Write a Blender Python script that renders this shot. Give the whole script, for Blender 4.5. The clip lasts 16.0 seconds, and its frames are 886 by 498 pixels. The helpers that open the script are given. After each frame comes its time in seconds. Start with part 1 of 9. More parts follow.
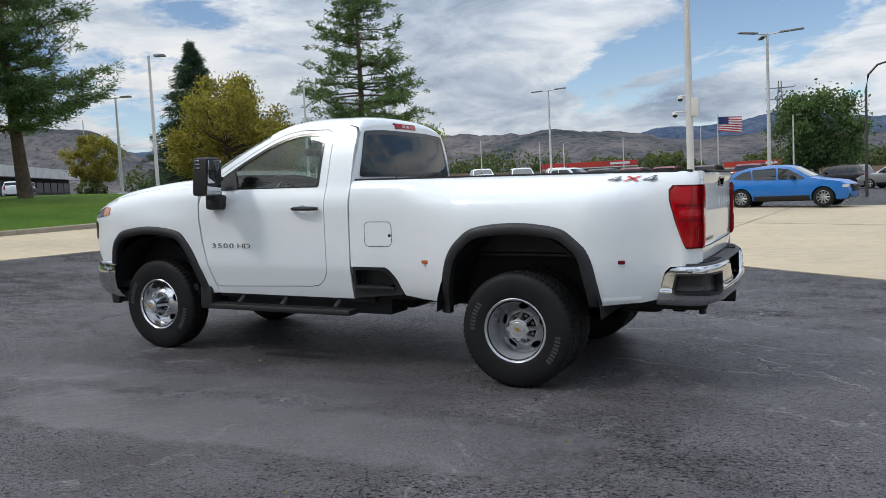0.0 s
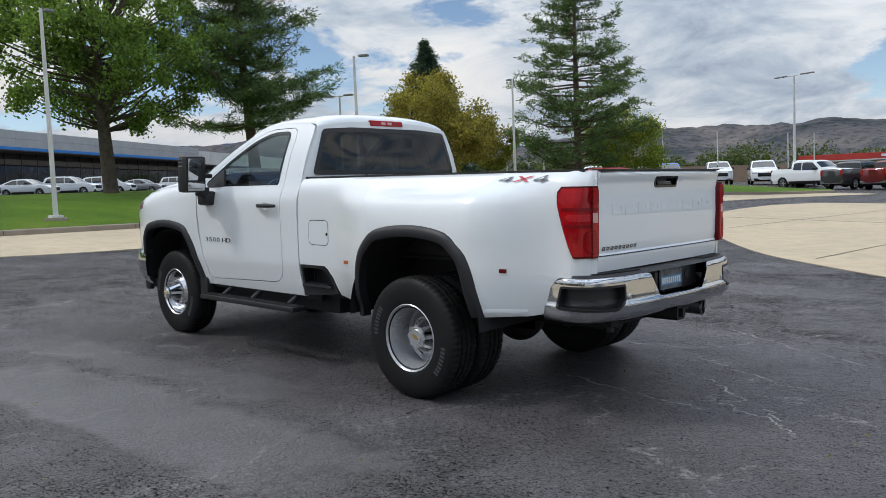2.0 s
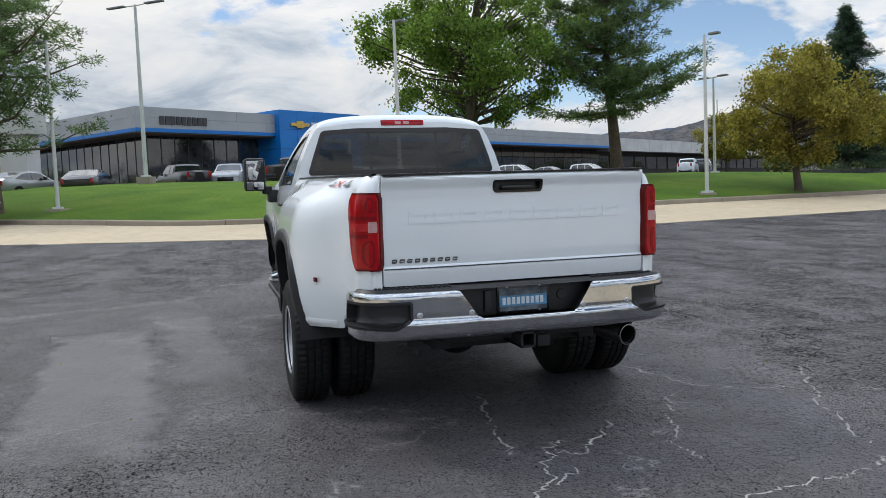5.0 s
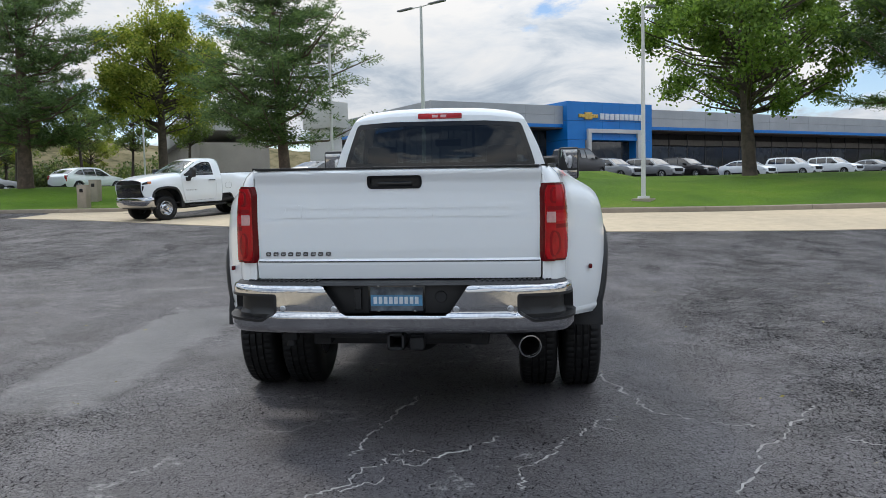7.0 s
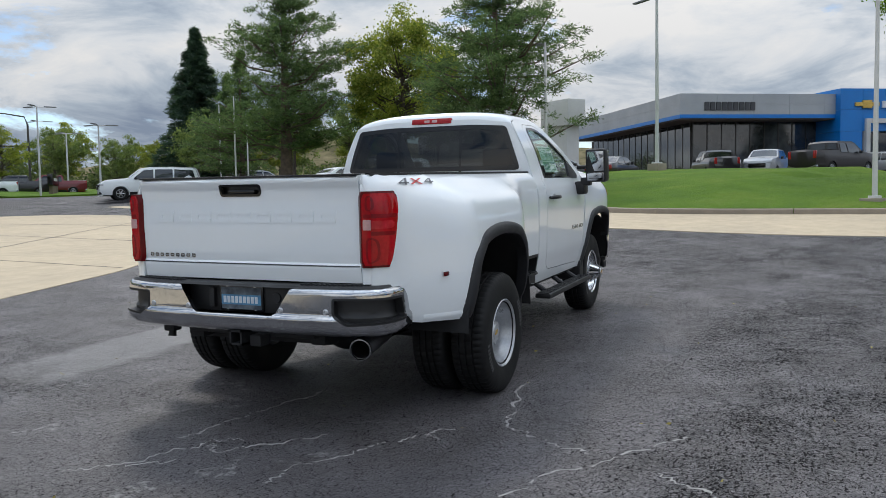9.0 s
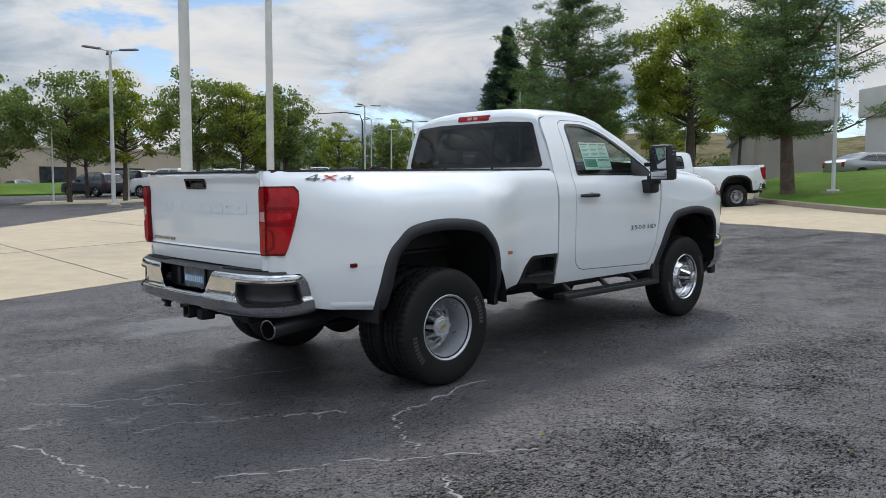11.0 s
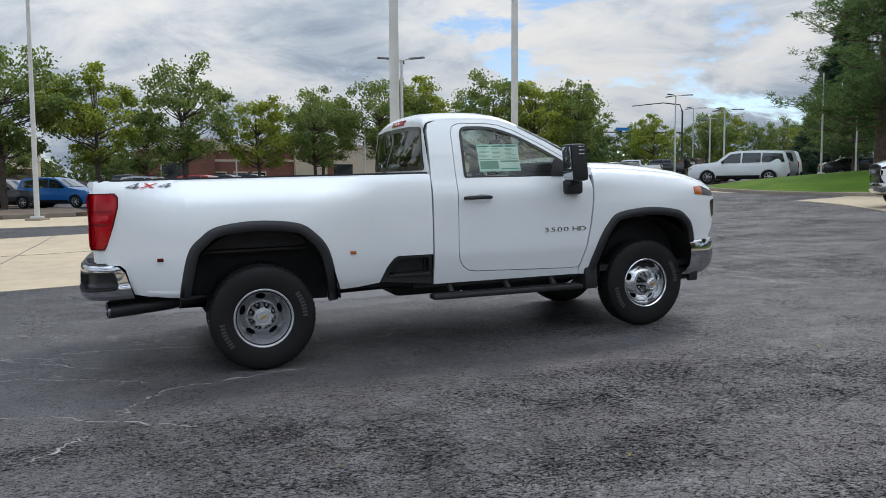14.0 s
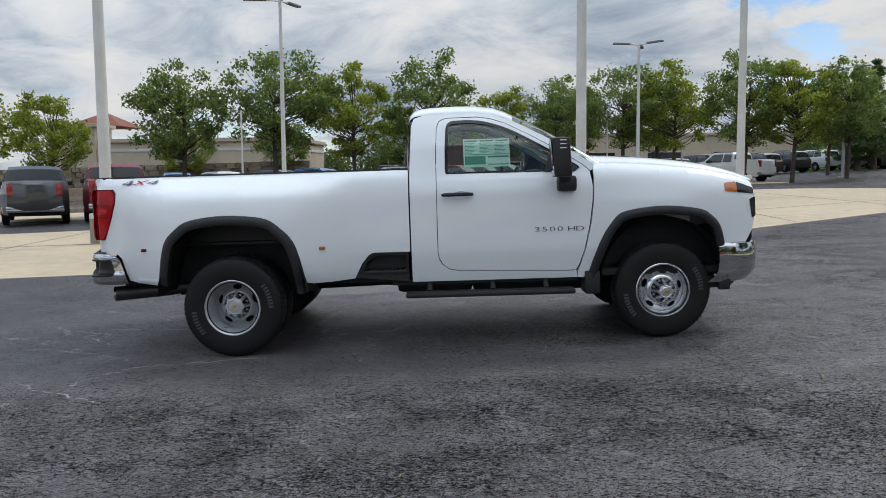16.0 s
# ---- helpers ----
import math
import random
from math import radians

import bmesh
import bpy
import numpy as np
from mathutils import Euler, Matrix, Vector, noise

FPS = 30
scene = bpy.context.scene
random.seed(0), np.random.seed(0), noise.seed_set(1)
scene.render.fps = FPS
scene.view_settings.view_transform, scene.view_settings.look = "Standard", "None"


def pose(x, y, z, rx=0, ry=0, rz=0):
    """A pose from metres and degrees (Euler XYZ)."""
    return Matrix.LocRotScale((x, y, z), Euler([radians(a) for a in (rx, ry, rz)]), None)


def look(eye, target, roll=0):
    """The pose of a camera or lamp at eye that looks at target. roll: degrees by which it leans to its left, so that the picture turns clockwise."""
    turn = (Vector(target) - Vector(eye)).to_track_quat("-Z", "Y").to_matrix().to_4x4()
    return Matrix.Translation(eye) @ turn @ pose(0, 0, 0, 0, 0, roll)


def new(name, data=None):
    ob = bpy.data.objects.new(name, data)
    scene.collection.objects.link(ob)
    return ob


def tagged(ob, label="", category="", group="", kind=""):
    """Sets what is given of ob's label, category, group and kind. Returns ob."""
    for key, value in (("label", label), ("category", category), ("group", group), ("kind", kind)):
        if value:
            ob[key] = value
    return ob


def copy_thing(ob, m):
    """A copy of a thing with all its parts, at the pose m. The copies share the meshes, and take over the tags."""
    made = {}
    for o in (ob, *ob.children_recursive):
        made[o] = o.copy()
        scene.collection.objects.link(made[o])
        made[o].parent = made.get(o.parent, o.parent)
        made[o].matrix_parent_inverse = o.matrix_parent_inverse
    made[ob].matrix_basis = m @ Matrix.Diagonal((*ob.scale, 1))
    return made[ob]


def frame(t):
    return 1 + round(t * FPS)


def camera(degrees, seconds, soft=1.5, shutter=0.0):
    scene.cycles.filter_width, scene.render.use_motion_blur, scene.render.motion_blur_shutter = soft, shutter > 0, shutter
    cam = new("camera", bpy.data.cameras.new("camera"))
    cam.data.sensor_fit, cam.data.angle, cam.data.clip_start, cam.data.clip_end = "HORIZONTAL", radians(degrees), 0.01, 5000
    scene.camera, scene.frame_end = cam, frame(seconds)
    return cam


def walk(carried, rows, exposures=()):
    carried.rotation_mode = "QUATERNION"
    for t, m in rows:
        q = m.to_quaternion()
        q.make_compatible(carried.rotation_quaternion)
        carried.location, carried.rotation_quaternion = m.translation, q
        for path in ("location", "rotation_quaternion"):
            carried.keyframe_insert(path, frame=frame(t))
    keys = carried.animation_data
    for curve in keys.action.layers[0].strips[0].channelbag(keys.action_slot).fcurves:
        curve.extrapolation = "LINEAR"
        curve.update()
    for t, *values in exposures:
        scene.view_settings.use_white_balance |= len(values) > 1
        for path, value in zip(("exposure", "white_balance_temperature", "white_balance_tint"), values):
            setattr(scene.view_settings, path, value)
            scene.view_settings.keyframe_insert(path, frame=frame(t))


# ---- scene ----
cam = camera(57.0, 16.0, soft=0.8)
PATH = [
    (0, (2.050, -6.497, 1.448), (0.311, -2.907, 1.145), -2.75),
    (0.5, (2.583, -6.185, 1.419), (0.594, -2.727, 1.130), -2.83),
    (1, (3.046, -5.806, 1.385), (0.816, -2.498, 1.102), -2.71),
    (1.5, (3.474, -5.382, 1.393), (0.967, -2.278, 1.106), -2.57),
    (2, (3.900, -4.938, 1.393), (1.155, -2.042, 1.107), -2.32),
    (2.5, (4.242, -4.436, 1.391), (1.362, -1.675, 1.109), -2.09),
    (3, (4.638, -3.948, 1.380), (1.528, -1.448, 1.105), -2.13),
    (3.5, (4.914, -3.412, 1.359), (1.594, -1.196, 1.101), -2.06),
    (4, (5.189, -2.869, 1.354), (1.690, -0.947, 1.100), -2.18),
    (4.5, (5.413, -2.302, 1.353), (1.731, -0.760, 1.097), -2.27),
    (5, (5.579, -1.730, 1.364), (1.753, -0.596, 1.093), -2.36),
    (7.5, (5.709, 1.281, 1.315), (1.776, 0.604, 1.053), -1.17),
    (8, (5.600, 1.896, 1.323), (1.732, 0.907, 1.066), -1.37),
    (8.5, (5.399, 2.478, 1.333), (1.628, 1.168, 1.073), -1.15),
    (9, (5.207, 3.089, 1.339), (1.565, 1.454, 1.079), -1.03),
    (9.5, (4.887, 3.616, 1.325), (1.438, 1.607, 1.059), -0.59),
    (10, (4.603, 4.165, 1.317), (1.392, 1.794, 1.050), -0.15),
    (12.5, (2.413, 6.604, 1.381), (0.310, 3.215, 1.082), -0.10),
    (13, (1.873, 6.950, 1.378), (-0.002, 3.430, 1.075), -0.04),
    (13.5, (1.321, 7.279, 1.395), (-0.260, 3.617, 1.086), -0.26),
    (14, (0.748, 7.560, 1.416), (-0.559, 3.793, 1.106), -0.40),
    (14.5, (0.138, 7.711, 1.439), (-0.891, 3.859, 1.128), -0.34),
    (15, (-0.497, 7.868, 1.445), (-1.238, 3.950, 1.129), 0.01),
    (15.5, (-1.140, 7.850, 1.455), (-1.516, 3.882, 1.118), -0.04),
    (16, (-1.768, 7.813, 1.463), (-1.740, 3.829, 1.108), -0.49),
]
walk(cam, [(t, look(e, g, r)) for t, e, g, r in PATH], exposures=((0.0, 0.0), (3.0, -0.03), (5.0, 0.13), (7.5, 0.2), (9.5, 0.02), (14.0, 0.05), (15.0, -0.03), (16.0, -0.06)))

# ---- world and light ----
SUN_EL, SUN_AZ = radians(50), radians(221)   # azimuth: direction from which the light comes, counter-clockwise from +x
world = bpy.data.worlds.new("sky")
scene.world = world
world.use_nodes = True
wn, wl = world.node_tree.nodes, world.node_tree.links
wn.clear()


def wnode(kind, **kw):
    n = wn.new(kind)
    for k, v in kw.items():
        n.inputs[k.replace("_", " ")].default_value = v
    return n


sky = wn.new("ShaderNodeTexSky")
sky.sky_type, sky.sun_disc = "NISHITA", False
sky.sun_elevation, sky.sun_rotation = SUN_EL, math.pi / 2 - SUN_AZ
sky.air_density, sky.dust_density, sky.altitude = 1.0, 0.6, 1700
co = wn.new("ShaderNodeTexCoord")
sep = wn.new("ShaderNodeSeparateXYZ")
wl.new(co.outputs["Generated"], sep.inputs[0])
# cloud deck: the direction is carried to a flat layer overhead
def wmath(op, a, b):
    n = wn.new("ShaderNodeMath"); n.operation = op
    for k, v in enumerate((a, b)):
        if isinstance(v, (int, float)):
            n.inputs[k].default_value = v
        else:
            wl.new(v, n.inputs[k])
    return n.outputs[0]


def wramp(src, stops):
    r = wn.new("ShaderNodeValToRGB")
    el = r.color_ramp.elements
    while len(el) < len(stops):
        el.new(0.5)
    for k, (p, c) in zip(el, stops):
        k.position, k.color = p, (*c, 1)
    wl.new(src, r.inputs[0])
    return r.outputs[0]


up = wmath("MAXIMUM", sep.outputs["Z"], 0.0)
far = wmath("ADD", up, 0.30)
cmb = wn.new("ShaderNodeCombineXYZ")
wl.new(wmath("DIVIDE", sep.outputs["X"], far), cmb.inputs[0])
wl.new(wmath("DIVIDE", sep.outputs["Y"], far), cmb.inputs[1])
wl.new(wmath("MULTIPLY", up, 3.2), cmb.inputs[2])


def wnoise(scale, detail, rough, dist, shift):
    n = wnode("ShaderNodeTexNoise", Scale=scale, Detail=detail, Roughness=rough, Distortion=dist)
    o = wn.new("ShaderNodeVectorMath"); o.operation = "ADD"; o.inputs[1].default_value = shift
    wl.new(cmb.outputs[0], o.inputs[0]); wl.new(o.outputs[0], n.inputs["Vector"])
    return n.outputs["Fac"]


cover = wramp(wnoise(1.25, 12.0, 0.60, 0.25, (0.3, 0.0, 0.0)), [(0.410, (0,) * 3), (0.455, (1,) * 3)])
lump = wmath("ADD", wmath("MULTIPLY", wnoise(0.85, 4.0, 0.5, 0.3, (3.7, 9.1, 0.4)), 0.55), wmath("MULTIPLY", wnoise(2.9, 12.0, 0.62, 0.45, (7.2, 1.4, 2.6)), 0.45))
shade = wramp(lump, [(0.38, (0.30, 0.37, 0.49)), (0.46, (0.52, 0.60, 0.70)), (0.53, (0.80, 0.84, 0.89)), (0.60, (0.95, 0.95, 0.95))])
CLOUD = 0.73
bg_sky = wn.new("ShaderNodeBackground"); bg_sky.inputs["Strength"].default_value = 0.12
bg_cloud = wn.new("ShaderNodeBackground")
# an overcast deck is brighter overhead than at the horizon
toward = wn.new("ShaderNodeVectorMath"); toward.operation = "DOT_PRODUCT"
wl.new(co.outputs["Generated"], toward.inputs[0])
toward.inputs[1].default_value = (math.cos(SUN_EL) * math.cos(SUN_AZ), math.cos(SUN_EL) * math.sin(SUN_AZ), math.sin(SUN_EL))
deck = wmath("MULTIPLY", wmath("ADD", wmath("ADD", wmath("MULTIPLY", up, 0.7), wmath("MULTIPLY", wmath("MULTIPLY", up, up), 2.6)), 1.0), CLOUD)
# and its sunlit flanks, opposite the sun, are brighter than its shaded bases
wl.new(wmath("MULTIPLY", deck, wmath("ADD", wmath("MULTIPLY", toward.outputs["Value"], -0.26), 1.10)), bg_cloud.inputs["Strength"])
wl.new(sky.outputs[0], bg_sky.inputs["Color"]); wl.new(shade, bg_cloud.inputs["Color"])
mixw = wn.new("ShaderNodeMixShader")
wl.new(cover, mixw.inputs[0]); wl.new(bg_sky.outputs[0], mixw.inputs[1]); wl.new(bg_cloud.outputs[0], mixw.inputs[2])
wout = wn.new("ShaderNodeOutputWorld")
wl.new(mixw.outputs[0], wout.inputs[0])

lamp = bpy.data.lights.new("sun", "SUN")
lamp.energy, lamp.angle, lamp.color = 1.35, radians(9), (1.0, 0.96, 0.90)
sun = new("sun", lamp)
sun.matrix_world = look((40 * math.cos(SUN_AZ), 40 * math.sin(SUN_AZ), 40 * math.tan(SUN_EL)), (0, 0, 0))
scene.view_settings.exposure = 0.0

# ---- materials ----
def nodes_of(name):
    m = bpy.data.materials.new(name)
    m.use_nodes = True
    nt = m.node_tree
    return m, nt, nt.nodes["Principled BSDF"]


def ramp(nt, src, stops):
    r = nt.nodes.new("ShaderNodeValToRGB")
    el = r.color_ramp.elements
    while len(el) < len(stops):
        el.new(0.5)
    for k, (p, c) in zip(el, stops):
        k.position, k.color = p, (*c, 1) if len(c) == 3 else c
    nt.links.new(src, r.inputs[0])
    return r.outputs[0]


def noise_of(nt, scale, detail=5, rough=0.55, dist=0.0, where="Object", stretch=(1, 1, 1)):
    tc = nt.nodes.new("ShaderNodeTexCoord")
    mp = nt.nodes.new("ShaderNodeMapping")
    mp.inputs["Scale"].default_value = stretch
    nt.links.new(tc.outputs[where], mp.inputs[0])
    n = nt.nodes.new("ShaderNodeTexNoise")
    n.inputs["Scale"].default_value, n.inputs["Detail"].default_value = scale, detail
    n.inputs["Roughness"].default_value, n.inputs["Distortion"].default_value = rough, dist
    nt.links.new(mp.outputs[0], n.inputs["Vector"])
    return n.outputs["Fac"]


def mix(nt, fac, a, b, mode="MIX"):
    m = nt.nodes.new("ShaderNodeMix")
    m.data_type, m.blend_type = "RGBA", mode
    for sock, v in ((m.inputs[0], fac), (m.inputs[6], a), (m.inputs[7], b)):
        if isinstance(v, (int, float)):
            sock.default_value = v
        elif isinstance(v, tuple):
            sock.default_value = (*v, 1)
        else:
            nt.links.new(v, sock)
    return m.outputs[2]


def math_of(nt, op, a, b=0.0):
    m = nt.nodes.new("ShaderNodeMath")
    m.operation = op
    for sock, v in ((m.inputs[0], a), (m.inputs[1], b)):
        if isinstance(v, (int, float)):
            sock.default_value = v
        else:
            nt.links.new(v, sock)
    return m.outputs[0]


def bump(nt, bsdf, height, strength=0.3, distance=0.01):
    b = nt.nodes.new("ShaderNodeBump")
    b.inputs["Strength"].default_value, b.inputs["Distance"].default_value = strength, distance
    nt.links.new(height, b.inputs["Height"])
    nt.links.new(b.outputs[0], bsdf.inputs["Normal"])


def surf(name, c, c2=None, scale=3.0, rough=0.6, metal=0.0, coat=0.0, bumps=0.0, fine=60.0, spec=0.5, vary=0.0):
    """A plain surface with stains at one scale and grain at another."""
    m, nt, b = nodes_of(name)
    c2 = c2 or tuple(v * 0.82 for v in c)
    stain = ramp(nt, noise_of(nt, scale), [(0.35, c2), (0.65, c)])
    grain = ramp(nt, noise_of(nt, fine, 3), [(0.3, (0.88,) * 3), (0.7, (1.06,) * 3)])
    col = mix(nt, 1.0, stain, grain, "MULTIPLY")
    if vary:
        oi = nt.nodes.new("ShaderNodeObjectInfo")
        col = mix(nt, 1.0, col, ramp(nt, oi.outputs["Random"], [(0, (1 - vary,) * 3), (1, (1 + vary,) * 3)]), "MULTIPLY")
    nt.links.new(col, b.inputs["Base Color"])
    b.inputs["Metallic"].default_value, b.inputs["Coat Weight"].default_value = metal, coat
    b.inputs["Specular IOR Level"].default_value = spec
    b.inputs["Coat Roughness"].default_value = 0.03
    nt.links.new(ramp(nt, noise_of(nt, scale * 2.3, 4), [(0.3, (max(rough - 0.07, 0.02),) * 3), (0.7, (min(rough + 0.07, 1),) * 3)]), b.inputs["Roughness"])
    if bumps:
        bump(nt, b, noise_of(nt, fine, 4), bumps, 0.004)
    return m


def thin_glass(name, tint, front=0.05):
    """Thin tinted sheet: light passes straight, with a mirror-like front."""
    m, nt, b = nodes_of(name)
    t = nt.nodes.new("ShaderNodeBsdfTransparent")
    t.inputs[0].default_value = (*tint, 1)
    g = nt.nodes.new("ShaderNodeBsdfGlossy")
    g.inputs["Roughness"].default_value = 0.01
    lw = nt.nodes.new("ShaderNodeLayerWeight")
    gloss = math_of(nt, "ADD", math_of(nt, "MULTIPLY", math_of(nt, "POWER", lw.outputs["Facing"], 4.0), 0.85), front)
    mxs = nt.nodes.new("ShaderNodeMixShader")
    nt.links.new(gloss, mxs.inputs[0]); nt.links.new(t.outputs[0], mxs.inputs[1]); nt.links.new(g.outputs[0], mxs.inputs[2])
    nt.links.new(mxs.outputs[0], nt.nodes["Material Output"].inputs[0])
    return m


def asphalt():
    """Sealed dark asphalt, worn to its stones along the north side, with pale broken cracks."""
    m, nt, b = nodes_of("asphalt")
    tc = nt.nodes.new("ShaderNodeTexCoord")
    wv = nt.nodes.new("ShaderNodeTexNoise")
    wv.inputs["Scale"].default_value, wv.inputs["Detail"].default_value, wv.inputs["Roughness"].default_value = 0.9, 7, 0.62
    nt.links.new(tc.outputs["Object"], wv.inputs["Vector"])
    warp = nt.nodes.new("ShaderNodeVectorMath"); warp.operation = "MULTIPLY_ADD"
    nt.links.new(wv.outputs["Color"], warp.inputs[0])
    warp.inputs[1].default_value = (1.9, 1.9, 0)
    nt.links.new(tc.outputs["Object"], warp.inputs[2])
    sp = nt.nodes.new("ShaderNodeSeparateXYZ")
    nt.links.new(warp.outputs[0], sp.inputs[0])
    X, Y = math_of(nt, "SUBTRACT", sp.outputs["X"], 0.95), math_of(nt, "SUBTRACT", sp.outputs["Y"], 0.95)
    # worn: 1 where the seal coat is gone
    north = ramp(nt, math_of(nt, "MULTIPLY", Y, 0.1), [(0.17, (0,) * 3), (0.27, (1,) * 3)])
    west = ramp(nt, math_of(nt, "MULTIPLY", X, -0.1), [(0.52, (0,) * 3), (0.72, (0.9,) * 3)])
    south = ramp(nt, math_of(nt, "MULTIPLY", Y, -0.1), [(0.40, (0,) * 3), (0.47, (0.45,) * 3)])
    patch = ramp(nt, noise_of(nt, 0.22, 5, 0.6, 0.8), [(0.47, (0.10,) * 3), (0.60, (0.6,) * 3)])
    zone = math_of(nt, "MAXIMUM", math_of(nt, "MAXIMUM", north, west), math_of(nt, "MAXIMUM", south, patch))
    streak = ramp(nt, noise_of(nt, 0.8, 7, 0.62, 0.5, stretch=(0.55, 1.3, 1)), [(0.36, (0.35,) * 3), (0.60, (1.0,) * 3)])
    worn = math_of(nt, "MULTIPLY", zone, streak)
    # plates of bitumen between dark pits; more pits where the seal is worn
    def pits(scale, few, many, stretch=(1, 1, 1)):
        n = noise_of(nt, scale, 3, 0.6, 0.4, stretch=stretch)
        d = math_of(nt, "SUBTRACT", math_of(nt, "ADD", math_of(nt, "MULTIPLY", field, many - few), few), n)
        return ramp(nt, math_of(nt, "ADD", math_of(nt, "MULTIPLY", d, 9.0), 0.5), [(0.35, (0,) * 3), (0.65, (1,) * 3)])
    rag = ramp(nt, noise_of(nt, 2.6, 7, 0.68, 0.5, stretch=(0.85, 1.1, 1)), [(0.36, (0.62,) * 3), (0.60, (1.0,) * 3)])
    field = math_of(nt, "MULTIPLY", math_of(nt, "ADD", math_of(nt, "MULTIPLY", worn, 0.85), 0.15), rag)
    pit = math_of(nt, "MAXIMUM", pits(46, 0.345, 0.465, (0.7, 1.25, 1)), pits(100, 0.385, 0.465))
    plate = ramp(nt, noise_of(nt, 0.45, 7, 0.62, 0.6, stretch=(0.75, 1.2, 1)), [(0.36, (0.082, 0.079, 0.083)), (0.52, (0.108, 0.104, 0.108)), (0.66, (0.136, 0.131, 0.135))])
    plate = mix(nt, math_of(nt, "MULTIPLY", zone, 0.7), plate, (0.190, 0.186, 0.190))
    stain = ramp(nt, noise_of(nt, 1.1, 7, 0.66, 0.5, stretch=(0.75, 1.15, 1)), [(0.36, (0.74, 0.715, 0.70)), (0.50, (0.97, 0.96, 0.97)), (0.64, (1.13, 1.13, 1.16))])
    plate = mix(nt, 1.0, plate, stain, "MULTIPLY")
    fleck = ramp(nt, noise_of(nt, 150, 3, 0.6), [(0.36, (0.50,) * 3), (0.51, (0.95,) * 3), (0.64, (1.9,) * 3)])
    fleck = mix(nt, 1.0, fleck, ramp(nt, noise_of(nt, 34, 4, 0.7), [(0.34, (0.80,) * 3), (0.52, (1.0,) * 3), (0.68, (1.20,) * 3)]), "MULTIPLY")
    plate = mix(nt, 1.0, plate, fleck, "MULTIPLY")
    # damp, smooth, paler sheets beside the driver's side
    edge = nt.nodes.new("ShaderNodeTexNoise")
    edge.inputs["Scale"].default_value, edge.inputs["Detail"].default_value, edge.inputs["Roughness"].default_value = 1.7, 8, 0.66
    nt.links.new(tc.outputs["Object"], edge.inputs["Vector"])
    wet = nt.nodes.new("ShaderNodeVectorMath"); wet.operation = "MULTIPLY_ADD"
    nt.links.new(edge.outputs["Color"], wet.inputs[0])
    wet.inputs[1].default_value = (1.1, 0.7, 0)
    nt.links.new(tc.outputs["Object"], wet.inputs[2])
    wsp = nt.nodes.new("ShaderNodeSeparateXYZ")
    nt.links.new(wet.outputs[0], wsp.inputs[0])

    def sheet_of(x0, x1, y0, y1, lean):
        """1 inside a band that runs along x, with soft ends."""
        u = math_of(nt, "MULTIPLY", math_of(nt, "ADD", wsp.outputs["X"], 5.45), 0.1)
        v = math_of(nt, "ADD", math_of(nt, "MULTIPLY", math_of(nt, "SUBTRACT", wsp.outputs["Y"], math_of(nt, "MULTIPLY", wsp.outputs["X"], lean)), 0.1), 0.465)
        a = ramp(nt, u, [((x0 + 6) / 10 - 0.02, (0,) * 3), ((x0 + 6) / 10 + 0.02, (1,) * 3), ((x1 + 6) / 10 - 0.02, (1,) * 3), ((x1 + 6) / 10 + 0.02, (0,) * 3)])
        c = ramp(nt, v, [((y0 + 5) / 10 - 0.005, (0,) * 3), ((y0 + 5) / 10 + 0.005, (1,) * 3), ((y1 + 5) / 10 - 0.005, (1,) * 3), ((y1 + 5) / 10 + 0.005, (0,) * 3)])
        return math_of(nt, "MULTIPLY", a, c)
    damp = math_of(nt, "MAXIMUM", sheet_of(-3.1, 0.75, -2.95, -2.12, 0.06), math_of(nt, "MULTIPLY", sheet_of(-4.0, -0.8, -1.85, -1.45, 0.10), 0.55))
    plate = mix(nt, math_of(nt, "MULTIPLY", damp, 0.8), plate, mix(nt, 1.0, (0.125, 0.124, 0.129), fleck, "MULTIPLY"))
    pit = math_of(nt, "MULTIPLY", pit, math_of(nt, "SUBTRACT", 1.0, math_of(nt, "MULTIPLY", damp, 0.7)))
    # the newer, darker seal coat to the east
    coat = ramp(nt, math_of(nt, "MULTIPLY", X, 0.1), [(0.10, (0,) * 3), (0.34, (0.7,) * 3)])
    plate = mix(nt, math_of(nt, "MULTIPLY", coat, 0.85), plate, mix(nt, 1.0, (0.056, 0.054, 0.057), fleck, "MULTIPLY"))
    col = mix(nt, math_of(nt, "MULTIPLY", pit, 0.82), plate, (0.021, 0.021, 0.0225))
    # crazing: fine dark cracks between hand-sized plates where the seal is worn
    jog = nt.nodes.new("ShaderNodeTexNoise")
    jog.inputs["Scale"].default_value, jog.inputs["Detail"].default_value = 26, 4
    nt.links.new(tc.outputs["Object"], jog.inputs["Vector"])
    skew = nt.nodes.new("ShaderNodeVectorMath"); skew.operation = "MULTIPLY_ADD"
    nt.links.new(jog.outputs["Color"], skew.inputs[0])
    skew.inputs[1].default_value = (0.045, 0.045, 0)
    nt.links.new(tc.outputs["Object"], skew.inputs[2])
    craze = None
